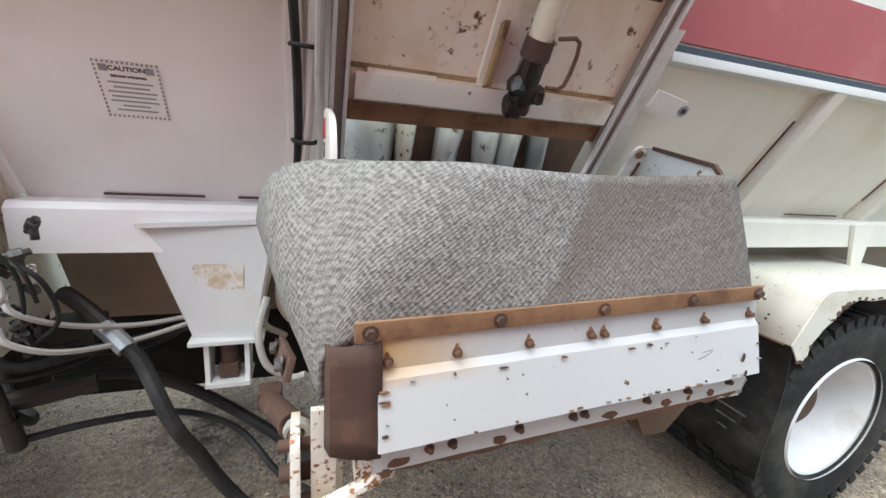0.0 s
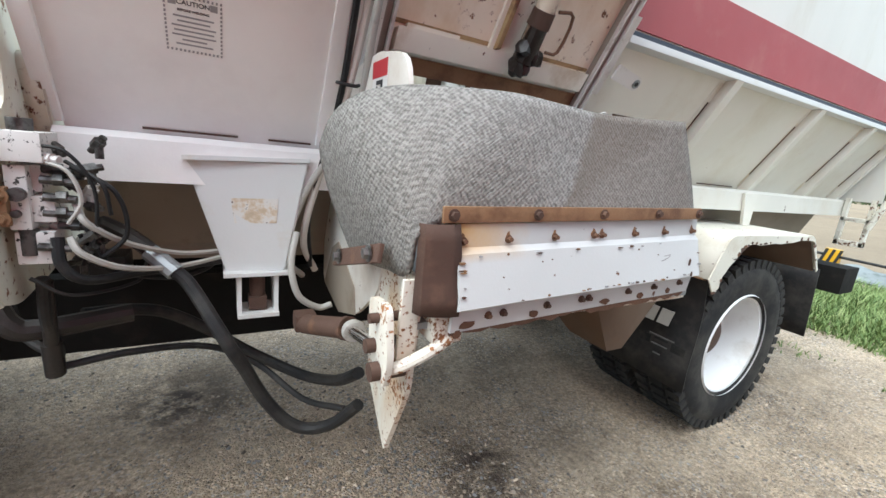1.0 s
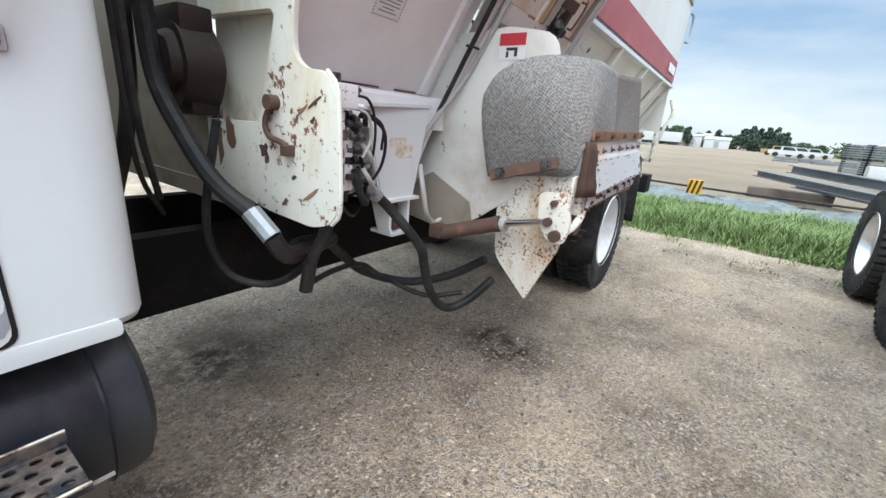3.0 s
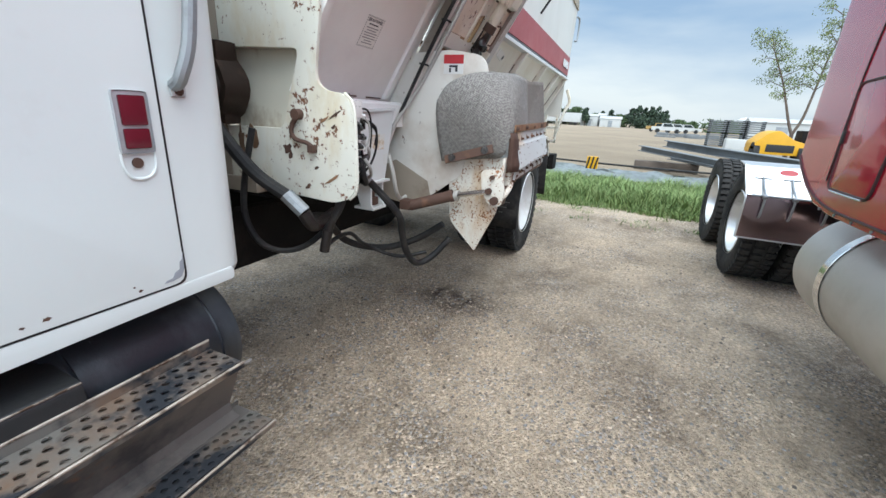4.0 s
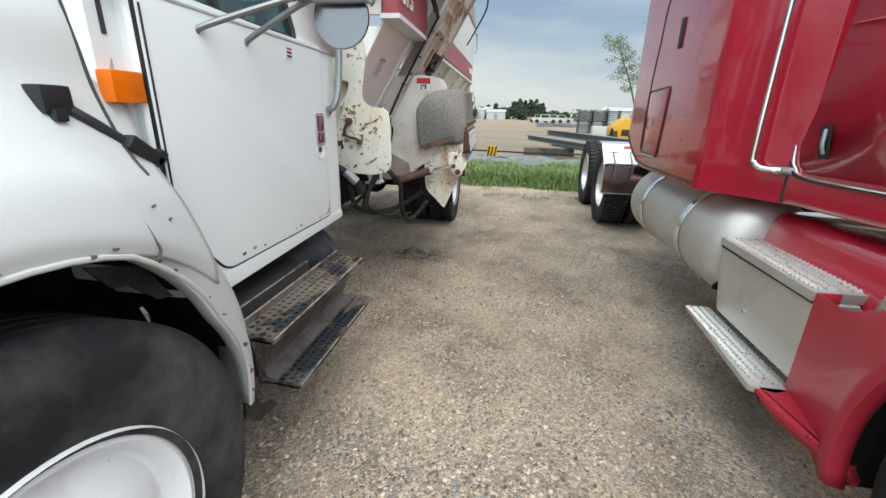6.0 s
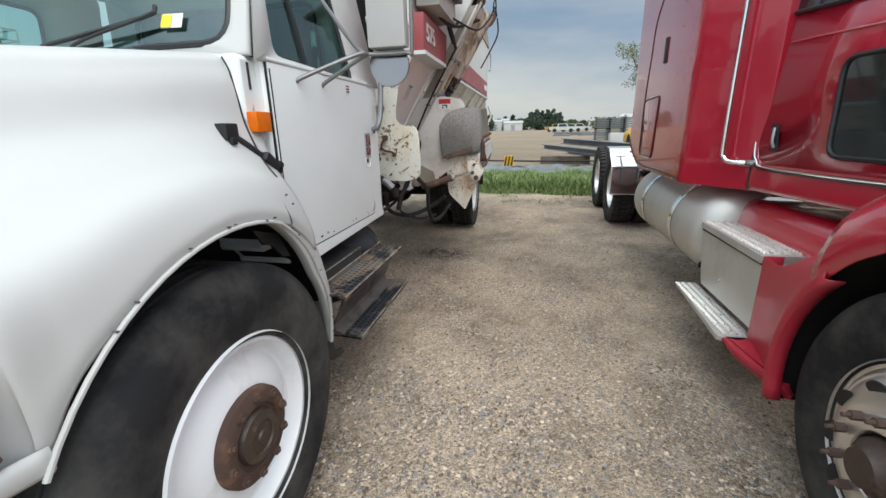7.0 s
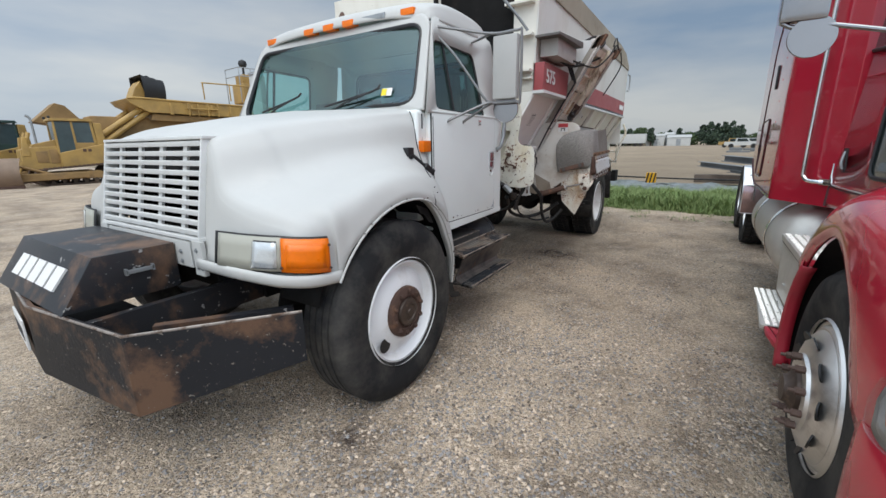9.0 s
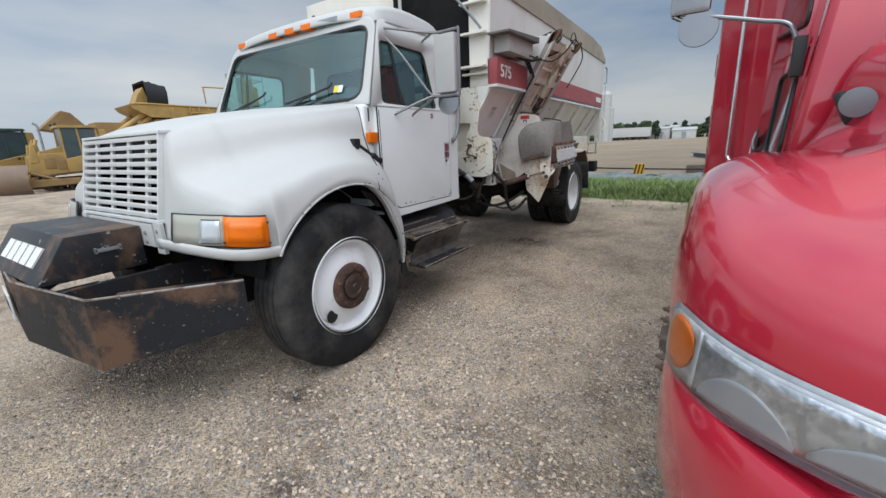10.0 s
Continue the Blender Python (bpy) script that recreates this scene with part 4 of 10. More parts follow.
def cab():
    bm = B()
    box(bm, (0.44, 0.245, 0.95), (0.56, 2 * CY - 0.245, 1.66))
    plan = rounded([(0.535, 0.205), (1.70, 0.205), (1.70, 2 * CY - 0.205), (0.535, 2 * CY - 0.205)], [0.0, 0.10, 0.10, 0.0], 7)
    prism(bm, plan, "z", 0.872, 1.66)
    shell = part("cab", bm, door_white_lifted, truck, "white painted truck cab", bevel=0.02)
    # pressed ribs down the back
    for k in range(9):
        y = 0.62 + 0.165 * k
        bm = B()
        prism(bm, [(1.698, y - 0.03), (1.712, y - 0.014), (1.712, y + 0.014), (1.698, y + 0.03)], "z", 0.95, 1.62)
        part("back_rib", bm, cab_white_dimmed, shell)
    # sides of the upper cab, with the window openings
    for f in (1, -1):
        def place(x, z):
            y = side_y(z)
            return (x, y if f > 0 else 2 * CY - y, z)
        outer = rounded([(0.485, 1.64), (1.66, 1.64), (1.64, 2.27), (0.755, 2.27)], [0.0, 0.0, 0.06, 0.06], 4)
        inner = rounded([(0.60, 1.668), (1.30, 1.652), (1.268, 2.105), (0.715, 2.115)], [0.05, 0.04, 0.06, 0.05], 4)
        o4 = [outer[0]] * 5 + [outer[1]] * 5 + outer[2:]
        o4 = [(p[0] + 0.0001 * i, p[1]) for i, p in enumerate(o4)]
        bm = B()
        ring_sheet(bm, o4, inner, place)
        part("upper_side", bm, cab_white_dimmed, shell, solid=0.012)
        bm = B()
        tube(bm, [place(*p) for p in inner] + [place(*inner[0])], 0.011, 6, 0)
        part("window_seal", bm, plastic_black, shell)
        bm = B()
        plate_sheet(bm, inner, lambda x, z: Vector(place(x, z)) + Vector((0, 0.012 * f, 0)))
        g = part("side_window", bm, cab_glass, shell, "green tinted door window")
        g.visible_shadow = False
        bm = B()
        box(bm, (0.845, 0, 1.66), (0.865, 0.012, 2.11))
        for v in bm.verts:
            v.co.y += side_y(v.co.z) if f > 0 else 2 * CY - side_y(v.co.z) - 0.012
        part("vent_post", bm, plastic_black, shell)
    # windscreen frame and glass
    outer = rounded([(0.225, 1.655), (2 * CY - 0.225, 1.655), (2 * CY - 0.325, 2.285), (0.325, 2.285)], [0.0, 0.0, 0.10, 0.10], 5)
    outer = [outer[0]] * 6 + [outer[1]] * 6 + outer[2:]
    outer = [(p[0] + 0.0001 * i, p[1]) for i, p in enumerate(outer)]
    inner = rounded([(0.312, 1.700), (2 * CY - 0.312, 1.700), (2 * CY - 0.375, 2.220), (0.375, 2.220)], [0.10, 0.10, 0.09, 0.09], 5)
    bm = B()
    k = len(outer)
    rows = []
    for s in range(5):
        rows.append([Vector(ws_place(*(Vector(outer[i % k]).lerp(Vector(inner[i % k]), s / 4)))) for i in range(k + 1)])
    grid(bm, rows)
    part("windscreen_frame", bm, cab_white_dimmed, shell, solid=0.012)
    bm = B()
    tube(bm, [ws_place(*p) for p in inner] + [ws_place(*inner[0])], 0.016, 8, 0)
    part("windscreen_seal", bm, plastic_black, shell, "black rubber windscreen seal")
    bm = B()
    rows = []
    for i in range(13):
        t = i / 12
        a, b = Vector((0.30, 1.69)).lerp(Vector((2 * CY - 0.30, 1.69)), t), Vector((0.365, 2.228)).lerp(Vector((2 * CY - 0.365, 2.228)), t)
        rows.append([Vector(ws_place(*a.lerp(b, s / 5))) + Vector((0.010, 0, 0)) for s in range(6)])
    grid(bm, rows)
    g = part("windscreen", bm, cab_glass, shell, "green tinted windscreen")
    g.visible_shadow = False
    # roof, bowed forward in the middle like the windscreen below it
    def brow(x, y):
        return 0.05 * max(0.0, 1 - ((y - CY) / 0.89) ** 2) * max(0.0, min(1.0, (1.05 - x) / 0.25))
    st = []
    for x, z, y, drop in ((0.745, 2.262, 0.40, 0.02), (0.765, 2.315, 0.355, 0.03), (0.84, 2.36, 0.338, 0.05), (1.05, 2.40, 0.335, 0.07), (1.30, 2.40, 0.335, 0.07), (1.55, 2.375, 0.345, 0.06), (1.66, 2.30, 0.36, 0.04), (1.685, 2.255, 0.37, 0.01)):
        zt = z + 0.035
        st.append(cat([(x, y - 0.01, 2.25), (x, y + 0.01, min(z - drop, z)), (x, y + 0.06, z), (x, y + 0.30, zt - 0.008), (x, CY, zt), (x, 2 * CY - y - 0.30, zt - 0.008), (x, 2 * CY - y - 0.06, z), (x, 2 * CY - y - 0.01, min(z - drop, z)), (x, 2 * CY - y + 0.01, 2.25)], 4))
    bm = B()
    grid(bm, lerp_rows(st, 3))
    for v in bm.verts:
        v.co.x -= brow(v.co.x, v.co.y)
    part("roof", bm, cab_white_dimmed, shell, "white rounded cab roof", smooth=1.0, solid=0.01)
    for y in (0.50, 1.02, 1.22, 1.44, 1.94):
        bm = B()
        box(bm, (0.735 - brow(0.74, y), y - 0.055, 2.292), (0.80 - brow(0.74, y), y + 0.055, 2.335), 0.008)
        part("clearance_lamp", bm, amber, shell, "amber roof clearance lamp")
    bm = B()
    box(bm, (0.742 - brow(0.74, 0.83), 0.68, 2.298), (0.76 - brow(0.74, 0.83), 0.98, 2.335), 0.004)
    part("reflective_tape", bm, galv, shell)
    bm = B()
    prism(bm, rounded([(0.95, 2.39), (1.12, 2.39), (1.10, 2.455), (1.0, 2.465)], 0.02), "y", 0.82, 0.98, 0.008)
    part("roof_lamp", bm, cab_white_dimmed, shell)
    bm = B()
    tube(bm, [(1.86, 2.20, 1.2), (1.86, 2.20, 2.50), (1.86, 2.20, 2.76), (1.89, 2.20, 2.83)], 0.05, 14, 5)
    part("exhaust_stack", bm, dark_rust, truck, "rusty exhaust stack behind the cab")
    # back wall above the belt line
    bm = B()
    hole = rounded([(0.55, 1.72), (2 * CY - 0.55, 1.72), (2 * CY - 0.58, 2.14), (0.58, 2.14)], 0.08, 5)
    rim4 = []
    for (u, v), c in zip([(0.32, 1.64), (2 * CY - 0.32, 1.64), (2 * CY - 0.36, 2.28), (0.36, 2.28)], range(4)):
        rim4 += [(u + 0.0001 * k, v) for k in range(6)]
    ring_sheet(bm, rim4, hole, lambda y, z: (1.66, y, z))
    rw = part("rear_wall", bm, cab_white_dimmed, shell, solid=0.02)
    bm = B()
    plate_sheet(bm, hole, lambda y, z: (1.668, y, z))
    g = part("rear_window", bm, cab_glass, rw, "tinted rear window")
    g.visible_shadow = False
    bm = B()
    tube(bm, [(1.655, y, z) for y, z in hole] + [(1.655, *hole[0])], 0.012, 6, 0)
    part("window_seal", bm, plastic_black, rw)
    # door: seam and panel
    dpts = rounded([(0.545, 1.66), (0.545, 1.09), (0.715, 0.902), (1.488, 0.902), (1.486, 1.66)], [0.0, 0.10, 0.04, 0.03, 0.0])
    for f in (1, -1):
        ya = 0.2025 if f > 0 else 2 * CY - 0.2025
        yb = 0.199 if f > 0 else 2 * CY - 0.199
        bm = B()
        big = rounded([(0.539, 1.665), (0.539, 1.086), (0.712, 0.896), (1.495, 0.896), (1.493, 1.665)], [0.0, 0.10, 0.04, 0.03, 0.0])
        prism(bm, big, "y", 0.21 if f > 0 else 2 * CY - 0.21, ya)
        part("door_gap", bm, plastic_black, shell)
        bm = B()
        prism(bm, dpts, "y", 0.21 if f > 0 else 2 * CY - 0.21, yb, 0.003)
        d = part("door", bm, door_white_lifted, shell, "white cab door with chipped paint")
        bm = B()
        box(bm, (1.386, 0.192, 1.246), (1.460, 0.20, 1.382), 0.010)
        if f < 0:
            bmesh.ops.scale(bm, vec=(1, -1, 1), verts=bm.verts, space=Matrix.Translation((0, -CY, 0)))
        part("handle_plate", bm, handle_grey, d, "silver door handle frame")
        if f > 0:
            for z0, z1 in ((1.308, 1.372), (1.257, 1.301)):
                bm = B()
                box(bm, (1.396, 0.186, z0), (1.451, 0.1925, z1), 0.005)
                part("handle_lens", bm, red_lens, d, "red lens set in the handle")
            bm = B()
            cyl(bm, (1.418, 0.20, 1.224), (1.418, 0.194, 1.224), 0.012, seg=14)
            part("lock", bm, dark_rust, d)
            bm = B()
            tube(bm, [(1.387, 0.199, 1.246), (1.389, 0.198, 1.215), (1.402, 0.197, 1.192), (1.423, 0.197, 1.187), (1.445, 0.197, 1.193), (1.459, 0.198, 1.215), (1.462, 0.199, 1.25)], 0.0035, 8, 5)
            part("finger_cup", bm, door_white_lifted, d, "moulded finger cup under the handle")
            bm = B()
            box(bm, (1.19, 0.1965, 1.578), (1.235, 0.1985, 1.625))
            lb = part("sticker", bm, decal_white, d)
            for k in range(3):
                bm = B()
                box(bm, (1.195, 0.1955, 1.585 + k * 0.013), (1.23, 0.1965, 1.592 + k * 0.013))
                part("bar", bm, decal_red if k == 2 else ink, lb)
    # sill below the door
    bm = B()
    prism(bm, rounded([(0.70, 0.835), (1.64, 0.857), (1.64, 0.895), (0.70, 0.895)], 0.012), "y", 0.203, 0.33, 0.004)
    part("sill", bm, door_white_lifted, shell)
    # cowl side: mark and amber lamp
    bm = B()
    box(bm, (0.452, 0.205, 1.40), (0.536, 0.246, 1.47), 0.008)
    part("side_marker", bm, amber, shell, "amber side marker lamp")
    bm = B()
    box(bm, (0.488, 0.2425, 1.545), (0.50, 0.2445, 1.635))
    part("painted_mark", bm, ink, shell)
    # rear grab rail
    bm = B()
    tube(bm, [(1.535, 0.20, 1.40), (1.53, 0.165, 1.42), (1.555, 0.15, 1.52), (1.58, 0.15, 1.75), (1.575, 0.17, 1.98), (1.56, 0.21, 2.0)], 0.016, 10, 5)
    gr = part("grab_rail", bm, galv, shell, "grey grab rail beside the door")
    bm = B()
    box(bm, (1.522, 0.196, 1.374), (1.56, 0.204, 1.412), 0.006)
    part("rail_foot", bm, rail_foot_grey, gr)
    bm = B()
    bolt(bm, (1.541, 0.196, 1.388), (0, -1, 0), 0.008, 0.007)
    part("bolt", bm, dark_rust, gr)
    # hood latch
    bm = B()
    tube(bm, [(0.355, 0.245, 1.395), (0.39, 0.225, 1.365), (0.45, 0.203, 1.315)], 0.012, 8, 4)
    box(bm, (0.315, 0.225, 1.375), (0.375, 0.285, 1.43), 0.010)
    box(bm, (0.325, 0.215, 1.36), (0.35, 0.25, 1.385), 0.006)
    m = Matrix.Translation((0.482, 0.192, 1.288)) @ Matrix.Rotation(radians(38), 4, "Y")
    box(bm, (-0.05, -0.016, -0.016), (0.05, 0.016, 0.018), 0.008, turn=m)
    box(bm, (0.025, -0.016, -0.03), (0.05, 0.016, 0.03), 0.006, turn=m)
    part("hood_latch", bm, plastic_black, shell, "black rubber hood latch")
    # wipers
    for y0, y1 in ((0.86, 0.58), (1.62, 1.36)):
        bm = B()
        a, b = Vector(ws_place(y0, 1.735)) + Vector((-0.03, 0, 0)), Vector(ws_place(y1 + 0.05, 1.80)) + Vector((-0.03, 0, 0))
        tube(bm, [Vector(ws_place(y0 + 0.1, 1.70)) + Vector((-0.01, 0, 0)), a, b], 0.006, 6, 3)
        tube(bm, [Vector(ws_place(y0 - 0.26, 1.84)) + Vector((-0.02, 0, 0)), b, Vector(ws_place(y0 + 0.2, 1.722)) + Vector((-0.02, 0, 0))], 0.008, 6, 3)
        part("wiper", bm, plastic_black, shell)
    bm = B()
    pts = [(0.50, 1.765), (0.58, 1.765), (0.58, 1.815), (0.50, 1.815)]
    plate_sheet(bm, pts, lambda y, z: Vector(ws_place(y, z)) + Vector((-0.004, 0, 0)))
    part("sticker", bm, decal_white, shell)
    bm = B()
    pts = [(0.54, 1.768), (0.58, 1.768), (0.58, 1.812), (0.54, 1.812)]
    plate_sheet(bm, pts, lambda y, z: Vector(ws_place(y, z)) + Vector((-0.007, 0, 0)))
    part("yellow_sticker", bm, decal_yellow, shell)
    # what shows through the glass
    bm = B()
    box(bm, (1.18, 0.42, 1.0), (1.32, 0.98, 1.98), 0.05)
    part("seat", bm, seat_dark, shell, "dark cloth driver's seat")
    bm = B()
    box(bm, (1.18, 1.25, 1.0), (1.32, 2.0, 1.85), 0.05)
    part("seat", bm, seat_dark, shell)
    bm = B()
    lathe(bm, [(0.215, 0.0), (0.23, 0.012), (0.245, 0.0), (0.23, -0.012)], (0, 0, 0), "z", 36, True)
    cyl(bm, (0, 0, -0.03), (0, 0, 0.0), 0.04, seg=12)
    for a in (0, 120, 240):
        cyl(bm, (0, 0, -0.01), (0.225 * math.cos(radians(a)), 0.225 * math.sin(radians(a)), 0), 0.012, seg=6)
    bmesh.ops.transform(bm, matrix=Matrix.Translation((0.84, 0.66, 1.70)) @ Matrix.Rotation(radians(-35), 4, "Y"), verts=bm.verts)
    part("steering_wheel", bm, plastic_black, shell)
    bm = B()
    box(bm, (0.56, 0.30, 1.55), (0.80, 2.14, 1.66), 0.03)
    part("dashboard", bm, seat_dark, shell)


rail_foot_grey = surface("grey cast foot", (0.52, 0.53, 0.53), 0.5, tone=0.15)
handle_grey = surface("dull silver handle frame", (0.46, 0.47, 0.48), 0.35, metal=0.3, tone=0.15, grime=(0.25, 0.25, 0.26), grime_scale=20)
cab()


chip_grey = surface("bare grey primer", (0.30, 0.31, 0.335), 0.6, tone=0.2)


def chips():
    # bare chips along the door's lower edge
    rnd = random.Random(5)
    bm = B()
    prism(bm, [(x + 0.025, z) for x, z in ((1.463, 0.985), (1.461, 0.937), (1.452, 0.920), (1.43, 0.914), (1.405, 0.914), (1.412, 0.920), (1.428, 0.922), (1.436, 0.935), (1.449, 0.941), (1.452, 0.960), (1.459, 0.966))], "y", 0.1988, 0.1978)
    part("paint_chip", bm, chip_grey, truck)
    for x, z, s in ((0.80, 0.925, 0.012), (0.86, 0.93, 0.014), (0.92, 0.92, 0.009), (1.19, 0.925, 0.010), (1.15, 0.922, 0.006), (1.372, 0.917, 0.007), (1.36, 0.93, 0.004)):
        bm = B()
        pts = [(x + s * rnd.uniform(0.5, 1) * math.cos(a), z + 0.6 * s * rnd.uniform(0.4, 1) * math.sin(a)) for a in np.linspace(0, 6.28, 11)[:-1]]
        prism(bm, pts, "y", 0.1988, 0.1978)
        part("paint_chip", bm, dark_rust if s < 0.013 else chip_grey, truck)


chips()


def door_gap():
    bm = B()
    tube(bm, [(0.553, 0.1985, 1.03), (0.553, 0.1985, 1.35), (0.553, 0.1985, 1.62)], 0.003, 6, 2)
    part("door_gap", bm, plastic_black, truck)


door_gap()


def mirrors():
    for f in (1, -1):
        def P(x, y, z):
            return (x, y if f > 0 else 2 * CY - y, z)
        bm = B()
        lo, hi = P(0.935, -0.205, 1.735), P(1.0, -0.035, 2.13)
        box(bm, (lo[0], min(lo[1], hi[1]), lo[2]), (hi[0], max(lo[1], hi[1]), hi[2]), 0.018)
        mi = part("wing_mirror", bm, galv_light, truck, "tall white wing mirror on tubular arms")
        bm = B()
        box(bm, (1.0, min(lo[1], hi[1]) + 0.012, 1.75), (1.004, max(lo[1], hi[1]) - 0.012, 2.115))
        part("mirror_glass", bm, bright_steel, mi)
        tubes = ([P(0.80, 0.335, 2.215), P(0.86, 0.2, 2.19), P(0.955, -0.02, 2.15), P(0.965, -0.20, 2.15), P(0.965, -0.225, 2.12), P(0.965, -0.225, 1.74), P(0.965, -0.2, 1.715), P(0.955, -0.02, 1.715), P(0.93, 0.0, 1.72)],
                 [P(1.30, 0.32, 2.20), P(1.12, 0.16, 2.17), P(0.955, -0.02, 2.155)],
                 [P(0.735, 0.205, 1.59), P(0.75, 0.18, 1.61), P(0.90, 0.01, 1.705), P(0.955, -0.03, 1.715)],
                 [P(0.951, 0.205, 1.59), P(0.95, 0.18, 1.61), P(0.955, 0.03, 1.69), P(0.955, -0.03, 1.715)],
                 [P(0.80, 0.31, 2.15), P(0.85, 0.2, 2.02), P(0.93, 0.03, 1.76), P(0.955, -0.02, 1.715)])
        for pts in tubes:
            bm = B()
            tube(bm, pts, 0.009, 8, 4)
            part("arm", bm, arm_grey, mi)
        bm = B()
        lathe(bm, [(0.0, 0.05), (0.05, 0.045), (0.078, 0.025), (0.092, 0.0), (0.090, -0.008), (0.0, -0.008)], P(1.0, -0.11, 1.675), "x", 28)
        part("convex_mirror", bm, mirror_chrome, mi, "round convex mirror")


arm_grey = surface("dull grey tube", (0.22, 0.22, 0.22), 0.4, metal=0.5, tone=0.2, grime=(0.2, 0.19, 0.18), grime_scale=8)
galv_light = surface("pale painted mirror shell", (0.43, 0.425, 0.405), 0.4, tone=0.1, grime=(0.42, 0.42, 0.4), grime_scale=6)
mirrors()


# steps, tank and battery box under the cab
tank_black = surface("scuffed blue black paint", (0.016, 0.019, 0.025), 0.38, tone=0.3, grime=(0.045, 0.05, 0.058), grime_at=(0.5, 0.7), grime_scale=4, spots=(0.16, 0.17, 0.18), spots_at=(0.70, 0.73), spots_scale=16, streak=0.3, bump=0.15)


def pierced_tread(x0, x1, y0, y1, z, parent, along=24, across=4, label=""):
    """A folded tread with real round holes."""
    bm = B()
    dx, dy = (x1 - x0) / along, (y1 - y0) / across
    r = min(dx, dy) * 0.30
    for i in range(along):
        for j in range(across):
            cx, cy = x0 + (i + 0.5) * dx, y0 + (j + 0.5) * dy
            sq = [(cx + dx / 2 * a, cy + dy / 2 * b) for a, b in ((1, 0), (1, 1), (0, 1), (-1, 1), (-1, 0), (-1, -1), (0, -1), (1, -1))]
            hx = cx + (0.18 * dx if j % 2 else -0.18 * dx)
            inn = [(hx + r * math.cos(math.pi / 4 * k), cy + r * math.sin(math.pi / 4 * k)) for k in range(8)]
            o = [bm.verts.new((*p, z)) for p in sq]
            n = [bm.verts.new((*p, z)) for p in inn]
            for k in range(8):
                bm.faces.new((o[k], o[(k + 1) % 8], n[(k + 1) % 8], n[k]))
    return part("tread", bm, step_steel, parent, label, solid=0.004, smooth=0)


step_steel = surface("worn pierced step steel", (0.20, 0.185, 0.165), 0.42, metal=0.35, tone=0.35, grime=(0.22, 0.145, 0.10), grime_at=(0.51, 0.67), grime_scale=4.0, spots=(0.024, 0.027, 0.033), spots_at=(0.42, 0.53), spots_scale=5)
pale_edge = surface("rubbed bright step edge", (0.44, 0.37, 0.31), 0.4, metal=0.6, tone=0.4, grime=(0.10, 0.06, 0.04), grime_at=(0.48, 0.62), grime_scale=14)
grime_grey = surface("grimy grey brown steel", (0.15, 0.13, 0.115), 0.6, metal=0.1, tone=0.3, grime=(0.055, 0.05, 0.05), grime_at=(0.48, 0.66), grime_scale=6, spots=(0.24, 0.13, 0.08), spots_at=(0.62, 0.70), spots_scale=10)


